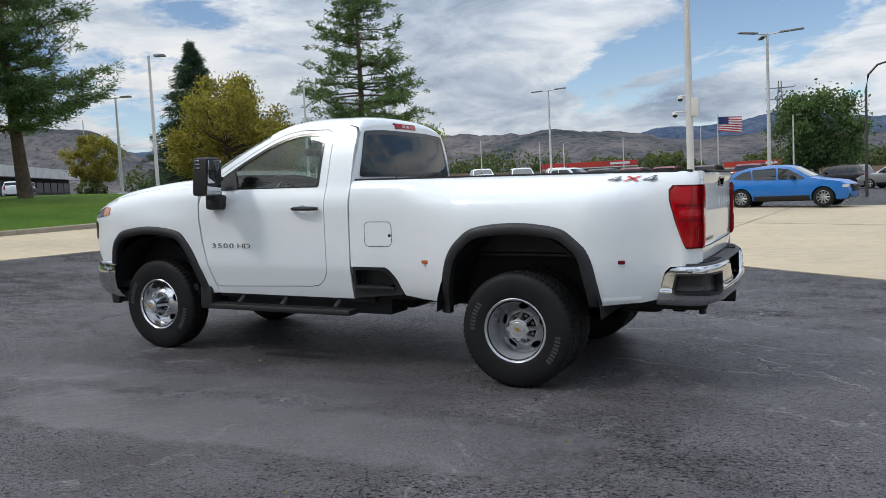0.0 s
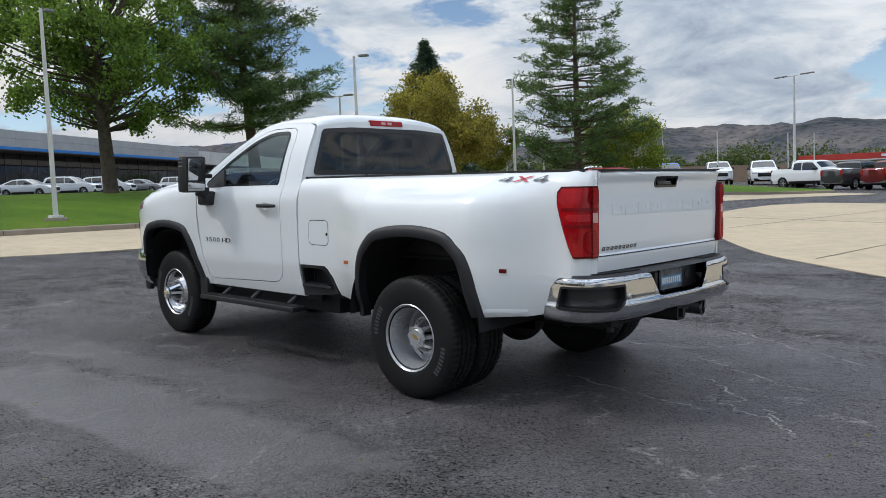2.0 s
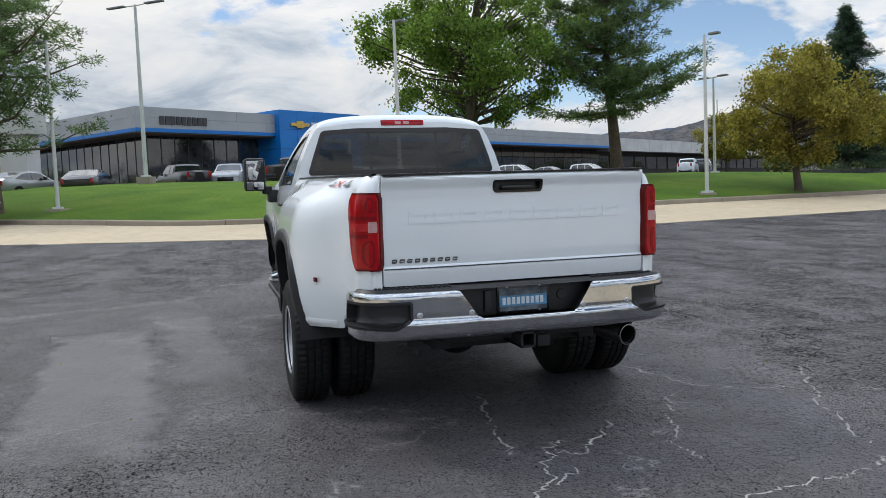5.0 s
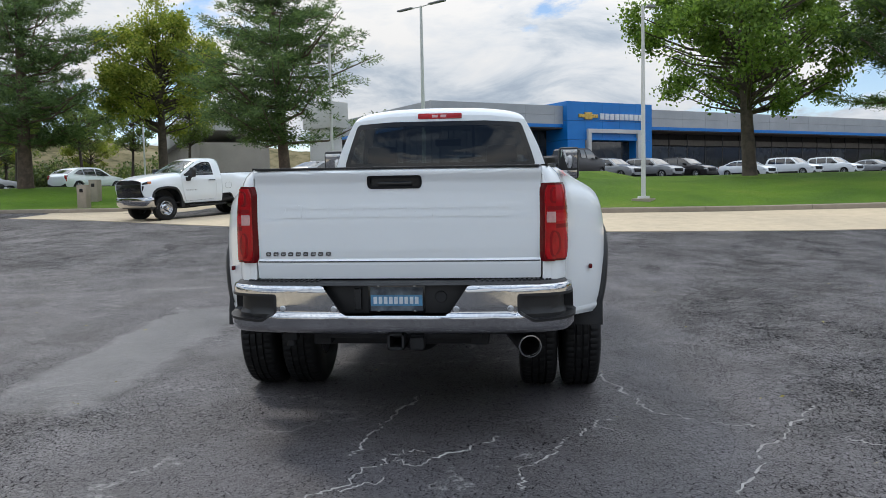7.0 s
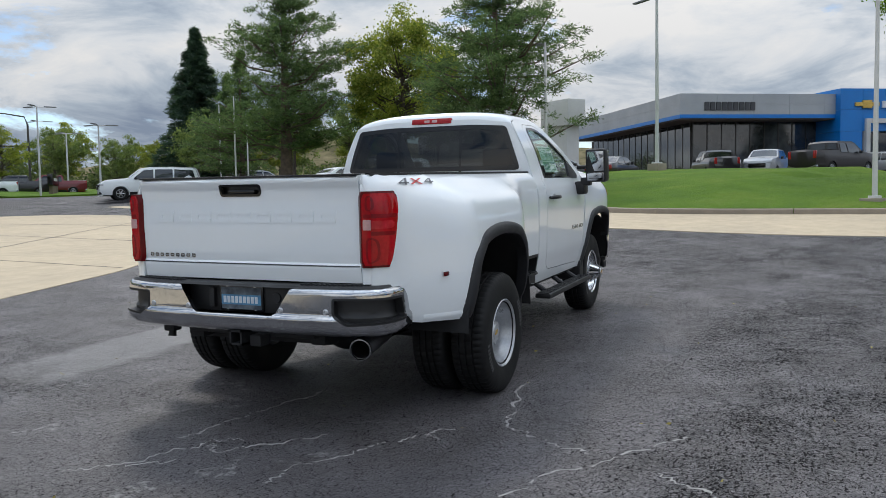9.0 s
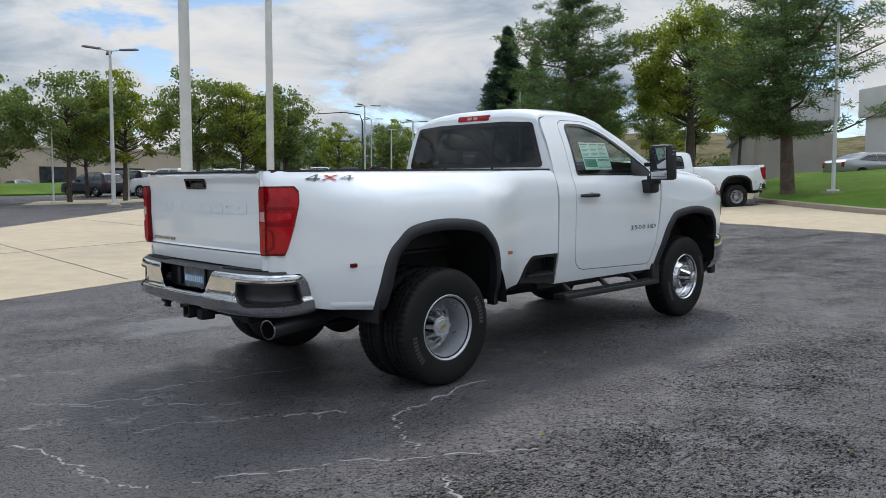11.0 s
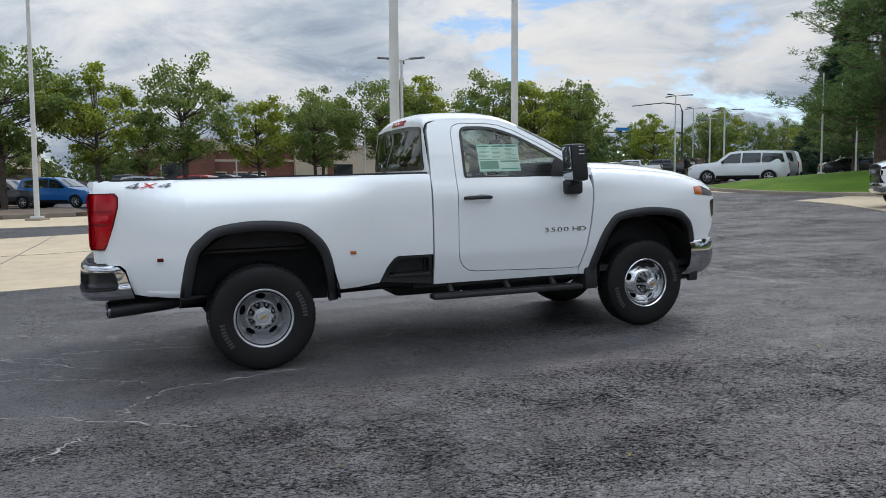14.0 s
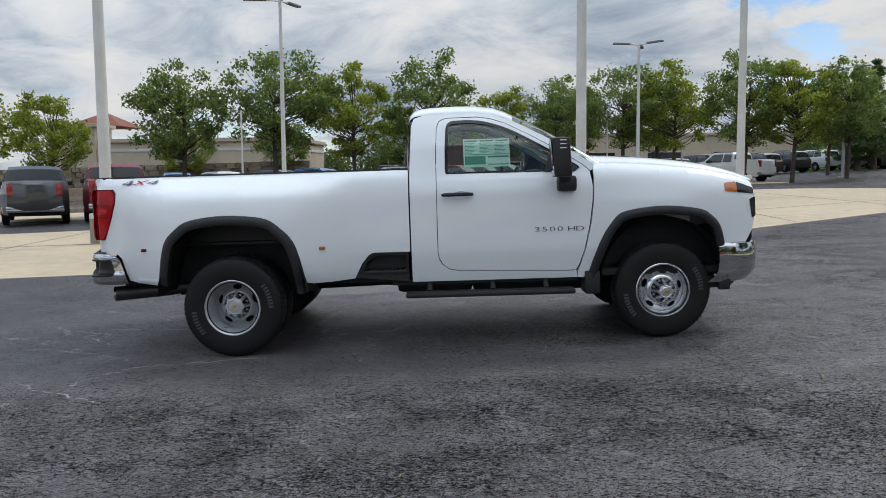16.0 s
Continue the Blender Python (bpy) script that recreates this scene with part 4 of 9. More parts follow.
def build_truck(root):
    part_ = lambda name, bm, mt, label="", angle=40: part(name, bm, mt, root, label, True, angle)
    for s in (-1, 1):
        side = lambda u, v, s=s: Vector((0, -s, 0))
        # cab side: rear quarter, roof rail and sill round the door opening
        bm = bmesh.new()
        outl = [(-1.475, 0.545), (-1.475, 1.0), (-1.475, 1.44), (-1.483, 1.60), (-1.497, 1.86), (-1.52, 1.925), (-1.60, 1.952), (-1.80, 1.962), (-2.05, 1.960), (-2.20, 1.942), (-2.34, 1.893), (-2.60, 1.755), (-2.85, 1.605), (-3.02, 1.497), (-3.02, 1.45), (-2.998, 1.445)]
        door_edge = inset(DOOR_TOP, -0.003)
        k = 11
        outl += [p for p in door_edge[k::-1]] + [p for p in door_edge[:17:-1]] + [(-2.86, 0.612), (-2.87, 0.545)]
        # walk the door opening once, from its front top back over the top, down the rear and along the sill
        skin(bm, outl, sided(cab_y, s), step=0.05, rim=0.05, inward=side)
        part_("cab_side", bm, WHITE)
        # door
        loop = inset(DOOR_TOP, 0.003)
        bm = bmesh.new()
        skin(bm, loop, sided(lambda x, z: cab_y(x, z) + 0.001, s), holes=[WINDOW], step=0.04, rim=0.03, inward=side)
        door = part_("door", bm, WHITE)
        bm = bmesh.new()
        skin(bm, inset(WINDOW, -0.012), sided(lambda x, z: cab_y(x, z) + 0.004, s), holes=[inset(WINDOW, 0.012)], step=0.06, rim=0.012, inward=side)
        part("window_seal", bm, GLOSS, door, "black rubber window seal")
        bm = bmesh.new()
        skin(bm, [(x, z) for x, z in inset(WINDOW, 0.004)], sided(lambda x, z: cab_y(x, z) - 0.008, s), step=0.06, rim=0.0)
        gl = part("window_glass", bm, CLEARGLASS, door)
        gl.visible_shadow = False
        bm = bmesh.new()
        skin(bm, rounded([(-2.60, 1.44), (-2.66, 1.60, 0.02), (-2.895, 1.466, 0.02), (-2.86, 1.435, 0.02)], 0.01), sided(lambda x, z: cab_y(x, z) + 0.006, s), step=0.05, rim=0.02, inward=side)
        part("mirror_sail", bm, TRIM, door)
        # handle
        bm = bmesh.new()
        tube(bm, [(-1.745, s * 1.012, 1.275), (-1.80, s * 1.040, 1.277), (-1.87, s * 1.044, 1.278), (-1.95, s * 1.040, 1.277), (-2.0, s * 1.010, 1.275)], [0.013, 0.017, 0.017, 0.017, 0.013], seg=10, flat=1.0)
        part("door_handle", bm, BLACK, door, "black door handle")
        bm = bmesh.new()
        lathe(bm, [(0.0, -0.012), (0.025, -0.009), (0.035, 0.0)], seg=24, m=Matrix.Translation((-1.90, s * 1.0025, 1.272)) @ Matrix.Diagonal((1.6, s, 0.9, 1)))
        part("handle_recess", bm, WHITE, door)
        # tow mirror
        mir = new("mirror"); mir.parent = root
        bm = bmesh.new()
        box(bm, -2.765, -2.625, s * 1.095, s * 1.300, 1.395, 1.715, bev=0.035)
        for v in bm.verts:
            v.co.x -= 0.02 * (1 - (v.co.z - 1.4) / 0.3) + 0.03 * max(0, (abs(v.co.y) - 1.1)) * 2 * (1 if v.co.x < -2.7 else 0)
        part("mirror_housing", bm, BLACK, mir)
        bm = bmesh.new()
        box(bm, -2.640, -2.627, s * 1.115, s * 1.280, 1.50, 1.690, bev=0.004)
        for v in bm.verts:
            v.co.x += (v.co.z - 1.60) * 0.10 + (abs(v.co.y) - 1.20) * 0.10
        part("mirror_glass", bm, CHROME, mir, "silvered mirror glass")
        bm = bmesh.new()
        box(bm, -2.655, -2.640, s * 1.115, s * 1.280, 1.408, 1.485, bev=0.004)
        for v in bm.verts:
            v.co.x += (v.co.z - 1.45) * 0.16
        part("wide_mirror_glass", bm, CHROME, mir, "small convex lower mirror")
        bm = bmesh.new()
        box(bm, -2.86, -2.70, s * 0.965, s * 1.075, 1.275, 1.405, bev=0.03)
        box(bm, -2.80, -2.70, s * 1.03, s * 1.13, 1.36, 1.44, bev=0.018)
        part("mirror_arm", bm, BLACK, mir)
        bm = bmesh.new()
        box(bm, -2.80, -2.71, s * 0.99, s * 1.12, 1.52, 1.56, bev=0.015)
        part("mirror_arm", bm, BLACK, mir)
        bm = bmesh.new()
        for zz in (1.628, 1.66, 1.69):
            box(bm, -2.745, -2.69, s * 1.297, s * 1.306, zz - 0.008, zz + 0.004, bev=0.003)
        part("mirror_lamp", bm, CHROME, mir, "clear marker lamp slats")
        # front fender
        bm = bmesh.new()
        ftop = [(x / 100, curve_table(FTOP, x / 100)) for x in range(-436, -302, 8)] + [(-3.02, curve_table(FTOP, -3.02))]
        edge = [(-3.01, 1.44), (-3.011, 1.32), (-3.008, 1.20), (-2.984, 1.0), (-2.938, 0.79), (-2.895, 0.655), (-2.872, 0.60), (-2.872, 0.545), (-3.005, 0.535)]
        arch = spline(ARCH_F, 5)
        outl = [(-4.30, 0.80), (-4.36, 0.90), (-4.395, 1.05), (-4.39, 1.18)] + ftop + edge + arch[::-1][1:]
        skin(bm, outl, sided(fender_y, s), step=0.045, across=0.12, rim=0.04, inward=side)
        part_("front_fender", bm, WHITE)
        bm = bmesh.new()
        flare_strip(bm, spline([(-4.05, 0.775)] + ARCH_F[1:], 5), fender_y, s)
        part_("front_flare", bm, TRIM, "dark grey wheel arch moulding")
        # headlamp
        bm = bmesh.new()
        skin(bm, rounded([(-4.10, 1.235), (-4.10, 1.305), (-4.21, 1.312), (-4.21, 1.225)], 0.012), sided(lambda x, z: fender_y(x, z) + 0.005, s), step=0.03, across=0.04, rim=0.02, inward=side)
        hl = part_("headlamp", bm, AMBER, "amber turn lamp in a dark headlamp")
        bm = bmesh.new()
        skin(bm, rounded([(-4.213, 1.222), (-4.213, 1.31), (-4.37, 1.255), (-4.375, 1.205)], 0.012), sided(lambda x, z: fender_y(x, z) + 0.005, s), step=0.03, across=0.04, rim=0.02, inward=side)
        part("lamp_lens", bm, GLOSS, hl)
        bm = bmesh.new()
        skin(bm, rounded([(-4.36, 1.0), (-4.33, 1.16), (-4.385, 1.18), (-4.395, 1.02)], 0.01), sided(lambda x, z: fender_y(x, z) + 0.004, s), step=0.05, across=0.04, rim=0.01, inward=side)
        part_("grille_side", bm, GLOSS)
        # bed side
        bm = bmesh.new()
        arch = spline(ARCH_R, 5)
        outl = [(-1.463, 0.81), (-1.463, 1.49), (-1.2, 1.497), (-0.6, 1.497), (0.0, 1.497), (0.6, 1.497), (1.19, 1.497), (1.198, 1.40), (1.198, 0.87), (1.10, 0.862), (1.02, 0.855), (0.985, 0.82), (0.955, 0.70), (0.93, 0.63), (0.85, 0.615)] + arch + [(-0.66, 0.578), (-0.80, 0.578), (-0.99, 0.592), (-1.055, 0.72), (-1.115, 0.79), (-1.15, 0.81)]
        skin(bm, outl, sided(bed_y, s), step=0.04, across=0.08, rim=0.03, inward=side)
        rows = []
        for k in range(13):
            z = 0.87 + (1.497 - 0.87) * k / 12
            y0 = bed_y(1.198, z)
            rows.append([Vector((1.198, s * y0, z)), Vector((1.209, s * (y0 * 0.6 + 0.8 * 0.4), z)), Vector((1.213, s * 0.801, z)), Vector((1.16, s * 0.799, z))])
        sheet(bm, rows)
        bmesh.ops.remove_doubles(bm, verts=bm.verts[:], dist=0.0008)
        bed = part_("bed_side", bm, WHITE)
        bm = bmesh.new()
        sheet(bm, [[Vector((x, s * (bed_y(x, 0.615 + 0.02 * k) + (0.006 if 0 < k < 3 else 0.0)), 0.612 + 0.016 * k)) for k in range(4)] for x in (0.61, 0.68, 0.76, 0.84)])
        part("lower_moulding", bm, WHITE, bed)
        bm = bmesh.new()
        flare_strip(bm, spline([(0.543, 0.60), (0.535, 0.66)] + ARCH_R[1:-1] + [(-0.535, 0.58), (-0.542, 0.50)], 5), bed_y, s, 0.068, 0.022, -1)
        part_("rear_flare", bm, TRIM, "dark grey wheel arch moulding")
        bm = bmesh.new()
        sheet(bm, [[Vector((x, s * y, z)) for y, z in ((bed_y(min(x, 1.17), 1.497) + 0.006, 1.488), (bed_y(min(x, 1.17), 1.497) + 0.004, 1.507), (0.80, 1.507), (0.80, 1.46))] for x in [k * 0.1 - 1.45 for k in range(27)]])
        part_("bed_rail_cap", bm, BLACK)
        # step pocket ahead of the rear wheel
        bm = bmesh.new()
        skin(bm, rounded([(-1.448, 0.555), (-1.448, 0.808), (-1.15, 0.808, 0.05), (-1.075, 0.75, 0.05), (-1.0, 0.60)], 0.012), sided(lambda x, z: bed_y(x, max(z, 0.64)) + 0.004, s), holes=[rounded([(-1.425, 0.655), (-1.425, 0.785), (-1.17, 0.785, 0.04), (-1.10, 0.735, 0.04), (-1.07, 0.655)], 0.02)], step=0.05, rim=0.12, inward=side)
        pk = part_("step_pocket", bm, BLACK, "black plastic side step recess")
        bm = bmesh.new()
        box(bm, -1.44, -1.04, s * 0.80, s * 0.86, 0.60, 0.80)
        part("pocket_back", bm, BLACK, pk)
        bm = bmesh.new()
        for k in range(9):
            box(bm, -1.42 + k * 0.035, -1.40 + k * 0.035, s * 0.87, s * 0.985, 0.653, 0.664, bev=0.003)
        box(bm, -1.43, -1.075, s * 0.86, s * 0.99, 0.635, 0.655, bev=0.004)
        part("step_tread", bm, TRIM, pk)
        # running board
        rb = new("running_board"); rb.parent = root
        bm = bmesh.new()
        box(bm, -2.83, -1.42, s * 0.965, s * 1.105, 0.428, 0.472, bev=0.016)
        part("step_bar", bm, BLACK, rb)
        bm = bmesh.new()
        for k in range(46):
            box(bm, -2.80 + k * 0.03, -2.785 + k * 0.03, s * 0.985, s * 1.085, 0.471, 0.476)
        tagged(part("tread_pad", bm, BLACK, rb), kind="stuff")
        for xx in (-2.60, -2.15, -1.62):
            bm = bmesh.new()
            tube(bm, [(xx, s * 0.75, 0.54), (xx, s * 0.90, 0.53), (xx, s * 1.0, 0.465)], [0.025, 0.022, 0.025], seg=8)
            part("bracket", bm, TRIM, rb)
        # sill shadow gap and inner wheel housings
        for nm, xc, yy0, yy1, R in (("rear_wheel_housing", 0.0, 0.62, 1.19, 0.60), ("front_wheel_housing", -3.597, 0.62, 0.975, 0.52)):
            bm = bmesh.new()
            rows = []
            for k in range(19):
                a = math.pi * k / 18
                X, Z = xc + R * 1.02 * math.cos(a), 0.52 + (R - 0.0) * math.sin(a)
                rows.append([Vector((X, s * yy0, Z)), Vector((X, s * yy1, Z - 0.005))])
            sheet(bm, rows)
            sheet(bm, [[Vector((xc, s * yy0, 0.45)), Vector((xc, s * yy0, 0.45))]] + [[Vector((r[0].x, s * yy0, 0.45)), r[0].copy()] for r in rows])
            bmesh.ops.remove_doubles(bm, verts=bm.verts[:], dist=0.001)
            part_(nm, bm, UNDER)
        # marker lamps
        for nm, xx, zz, mt, lb in (("rear_marker", 0.73, 0.897, REDDARK, "small red side marker"), ("front_marker", -0.742, 0.872, AMBER, "small amber side marker")):
            bm = bmesh.new()
            box(bm, xx - 0.026, xx + 0.026, s * (bed_y(xx, zz) - 0.005), s * (bed_y(xx, zz) + 0.014), zz - 0.013, zz + 0.013, bev=0.005)
            part_(nm, bm, mt, lb)
        # tail lamp wraps the corner
        def lamp_pt(t, z, o, s=s):
            x0 = lerp_table([(0.98, 1.125), (1.16, 1.06), (1.30, 1.02), (1.40, 1.015)], z)
            pts = [(x0, bed_y(x0, z)), (x0 * 0.5 + 0.57, bed_y(x0 * 0.5 + 0.57, z)), (1.15, bed_y(1.15, z) + 0.002), (1.195, bed_y(1.195, z) - 0.004), (1.214, 0.865), (1.218, 0.801)]
            f = t * (len(pts) - 1)
            i = min(int(f), len(pts) - 2)
            p0, p1, p2, p3 = (Vector(pts[max(i - 1, 0)]), Vector(pts[i]), Vector(pts[i + 1]), Vector(pts[min(i + 2, len(pts) - 1)]))
            g = f - i
            q = 0.5 * ((2 * p1) + (p2 - p0) * g + (2 * p0 - 5 * p1 + 4 * p2 - p3) * g * g + (3 * p1 - p0 - 3 * p2 + p3) * g**3)
            w = smooth01(0.0, 0.5, t)
            return Vector((q.x + o * w, s * (q.y + o * (1 - w * 0.6)), z))

        def lamp_patch(t0, t1, z0, z1, o, nt=16, nz=14, rt=0.10, rz=0.045):
            b = bmesh.new()
            grid = []
            for j in range(nz + 1):
                z = z0 + (z1 - z0) * j / nz
                d = max(rz - min(z - z0, z1 - z), 0.0) / rz
                cut = rt * (t1 - t0) * (1 - math.sqrt(max(1 - d * d, 0)))
                grid.append([lamp_pt(t0 + cut + (t1 - t0 - cut * 1.4) * i / nt, z, o) for i in range(nt + 1)])
            vs = sheet(b, grid)
            ringv = vs[0] + [r[-1] for r in vs[1:]] + vs[-1][-2::-1] + [r[0] for r in vs[-2:0:-1]]
            ins = [b.verts.new(v.co + Vector((-0.02, -s * 0.02, 0))) for v in ringv]
            for q in range(len(ringv)):
                b.faces.new((ringv[q - 1], ringv[q], ins[q], ins[q - 1]))
            return b
        tl = part_("tail_lamp", lamp_patch(0.0, 1.0, 0.978, 1.405, 0.010), REDDARK, "dark red tail lamp housing")
        part("main_lens", lamp_patch(0.045, 0.955, 0.990, 1.393, 0.016), REDLENS, tl, "bright red lens")
        # darker red patches on the lens paint the shade of moulded grooves
        part("lens_groove_shade", lamp_patch(0.10, 0.93, 1.256, 1.278, 0.0172, 14, 4, 0.02, 0.008), REDMID, tl)
        part("lens_groove_shade", lamp_patch(0.10, 0.62, 1.158, 1.180, 0.0172, 12, 4, 0.1, 0.010), REDMID, tl)
        part("lens_band", lamp_patch(0.16, 0.60, 1.196, 1.240, 0.0180, 10, 4, 0.15, 0.012), REDPALE, tl, "paler faceted red band")
        part("reversing_lens", lamp_patch(0.64, 0.94, 1.190, 1.248, 0.0185, 6, 4, 0.06, 0.008), CLEARLENS, tl, "clear reversing lens")
        part("lens_groove_shade", lamp_patch(0.50, 0.90, 1.296, 1.380, 0.0178, 10, 10, 0.2, 0.03), REDMID, tl)
        part("lens_element", lamp_patch(0.535, 0.87, 1.304, 1.372, 0.0195, 10, 10, 0.2, 0.03), REDLENS, tl)
        part("lens_groove_shade", lamp_patch(0.46, 0.90, 1.004, 1.146, 0.0178, 10, 12, 0.22, 0.05), REDMID, tl)
        part("lens_element", lamp_patch(0.495, 0.87, 1.012, 1.138, 0.0195, 10, 12, 0.22, 0.05), REDLENS, tl)
        # badges
        for ch, dx in zip("3500HD", (-0.158, -0.095, -0.031, 0.033, 0.128, 0.198)):
            letters("door_badge", ch, 0.080, BADGE, root, Matrix.Translation((-2.69 - s * dx, s * (cab_y(0, 0.962) + 0.003), 0.962)) @ pose(0, 0, 0, 90, 0, 0 if s < 0 else 180) @ Matrix.Diagonal((1.30, 0.72, 1, 1)), "raised chrome lettering", 0.002)
        for ch, x4, mt in (("4", 0.895, DECALGREY), ("X", 0.78, DECALRED), ("4", 0.665, DECALGREY)):
            z4 = 1.452
            a = math.atan2(bed_y(x4 + 0.06, z4) - bed_y(x4 - 0.06, z4), 0.12)
            e = math.degrees(math.atan2(bed_y(x4, z4 - 0.02) - bed_y(x4, z4 + 0.02), 0.04))
            m4 = Matrix.Translation((x4, s * (bed_y(x4, z4) + 0.001), z4)) @ pose(0, 0, 0, 90 - e, 0, (0 if s < 0 else 180) + s * math.degrees(a))
            bm = bmesh.new()
            for u0, v0, u1, v1, w0, w1 in (((0.02, 0.30, 0.98, 0.30, 0.0, 0.22), (0.02, 0.30, 0.66, 1.0, 0.10, 0.06), (0.66, 0.0, 0.66, 1.0, 0.10, 0.0)) if ch == "4" else ((0.0, 0.0, 0.90, 1.0, 0.13, 0.0), (0.0, 1.0, 0.90, 0.0, 0.13, 0.0))):
                vs = []
                for u, v, k in ((u0, v0, -1), (u1, v1, -1), (u1, v1, 1), (u0, v0, 1)):
                    u, v = u + k * w0, v + k * w1 / 2
                    vs.append(bm.verts.new(m4 @ Vector(((u - 0.5) * 0.098 + (v - 0.5) * 0.030, (v - 0.5) * 0.050, 0.0055))))
                bm.faces.new(vs)
            part_("side_decal", bm, mt, "flat four-wheel-drive decal lettering")
        # lower arch mud flap pieces
        bm = bmesh.new()
        box(bm, -3.06, -2.93, s * 0.72, s * 0.965, 0.40, 0.60, bev=0.02)
        part_("front_mud_guard", bm, BLACK)
        # wheels
        wheel(root, 0.0, s * 1.205, s, True)
        wheel(root, 0.0, s * 0.925, s, True, inner=True)
        wheel(root, -3.597, s * 0.930, s, False)
    # fuel door, driver's side
    bm = bmesh.new()
    fl = rounded([(-1.325, 0.975), (-1.325, 1.165), (-1.085, 1.165), (-1.085, 0.975)], 0.045, 5)
    fo = [(x, z) for x, z in fl]
    skin(bm, inset(fo, -0.004), sided(lambda x, z: bed_y(x, z) + 0.0012, -1), holes=[inset(fo, 0.001)], step=0.05, rim=0.0)
    fd = part_("fuel_door", bm, GLOSS, "round-cornered fuel door with dark gap")
    bm = bmesh.new()
    skin(bm, inset(fo, 0.001), sided(lambda x, z: bed_y(x, z) + 0.0025, -1), step=0.04, rim=0.002, inward=lambda u, v: Vector((0, 1, 0)))
    part("fuel_flap", bm, WHITE, fd)
    bm = bmesh.new()
    lathe(bm, [(0.0, 0.0), (0.012, 0.0), (0.012, 0.01)], seg=14, m=Matrix.Translation((-1.10, -bed_y(-1.10, 1.06) - 0.004, 1.06)))
    part("finger_notch", bm, GLOSS, fd)
    # roof
    bm = bmesh.new()
    st = [(-1.478, 1.885, 0.030), (-1.484, 1.905, 0.055), (-1.497, 1.925, 0.073), (-1.525, 1.940, 0.085), (-1.58, 1.950, 0.092), (-1.70, 1.957, 0.095), (-1.9, 1.961, 0.095), (-2.05, 1.959, 0.093), (-2.20, 1.941, 0.090), (-2.30, 1.909, 0.088), (-2.36, 1.882, 0.086)]
    def cross(x, ze, crown, ye, n=28, p=2.6):
        row = []
        for k in range(n + 1):
            a = math.cos(math.pi * (1 - k / n))
            row.append(Vector((x, a * ye, ze + crown * max(1 - abs(a) ** p, 0) ** (1 / 2.0))))
        return row
    sheet(bm, [cross(x, ze, c, cab_y(0, ze)) for x, ze, c in st])
    part_("roof", bm, WHITE)
    # rear wall and back glass
    def back(u, v):
        return Vector((-1.478 + 0.075 * (1 - min(abs(u) / 0.95, 1) ** 3) * smooth01(2.05, 1.5, v) , u, v))
    bw = [(-0.93, 1.30), (0.93, 1.30), (0.94, 1.44), (0.91, 1.55), (0.855, 1.70), (0.785, 1.85), (0.74, 1.925), (0.45, 1.965), (0, 1.975), (-0.45, 1.965), (-0.74, 1.925), (-0.785, 1.85), (-0.855, 1.70), (-0.91, 1.55), (-0.94, 1.44)]
    gw = rounded([(-0.826, 1.532), (0.826, 1.532), (0.786, 1.66), (0.704, 1.892), (0.4, 1.912), (-0.4, 1.912), (-0.704, 1.892), (-0.786, 1.66)], 0.03)
    bm = bmesh.new()
    skin(bm, bw, back, holes=[gw], step=0.05, across=0.1, rim=0.0)
    part_("cab_back", bm, WHITE)
    bm = bmesh.new()
    skin(bm, inset(gw, -0.008), lambda u, v: back(u, v) + Vector((0.006, 0, 0)), step=0.06, across=0.1, rim=0.006, inward=lambda u, v: Vector((-1, 0, 0)))
    rg = part_("rear_glass", bm, DARKGLASS, "dark tinted rear window")
    bm = bmesh.new()
    skin(bm, inset(gw, -0.009), lambda u, v: back(u, v) + Vector((0.008, 0, 0)), holes=[inset(gw, 0.030)], step=0.1, across=0.1, rim=0.0)
    part("glass_border", bm, GLOSS, rg)
    for k in (-1, 1):
        bm = bmesh.new()
        sheet(bm, [[back(k * 0.30 + dy, z) + Vector((0.003, 0, 0)) for dy in (-0.012, 0.012)] for z in (1.51, 1.6, 1.7, 1.8, 1.91)])
        part("slider_bar", bm, GLOSS, rg)
    bm = bmesh.new()
    box(bm, -1.52, -1.458, -0.185, 0.200, 1.942, 1.992, bev=0.012)
    for v in bm.verts:
        v.co.x -= (v.co.z - 1.94) * 0.25
    hb = part_("high_brake_lamp", bm, REDLENS, "red high-mounted brake lamp")
    for y0 in (-0.062, 0.012):
        bm = bmesh.new()
        box(bm, -1.49, -1.4575, y0, y0 + 0.055, 1.952, 1.980, bev=0.004)
        for v in bm.verts:
            v.co.x -= (v.co.z - 1.94) * 0.25
        part("cargo_lens", bm, CLEARLENS, hb, "clear cargo lens")
    # windscreen, cowl, hood
    bm = bmesh.new()
    rows = []
    for k in range(9):
        t = k / 8
        x, ze, c = -2.36 + (-3.06 + 2.36) * t, 1.882 + (1.50 - 1.882) * t, 0.086 - 0.03 * t
        rows.append(cross(x - 0.03 * math.sin(math.pi * t), ze, c, cab_y(0, ze) - 0.012, 20, 3.0))
    sheet(bm, rows)
    ws = part_("windscreen", bm, CLEARGLASS)
    ws.visible_shadow = False
    bm = bmesh.new()
    hrow = []
    for x in (-4.40, -4.36, -4.30, -4.15, -4.0, -3.75, -3.5, -3.25, -3.05, -2.98):
        ze = curve_table(FTOP, x)
        hrow.append(cross(x, ze, 0.055 + 0.02 * smooth01(-4.4, -3.9, x), fender_y(x, ze), 26, 3.2))
    sheet(bm, hrow)
    part_("hood", bm, WHITE)
    bm = bmesh.new()
    box(bm, -3.62, -3.34, -0.52, 0.52, 1.50, 1.562, bev=0.012)
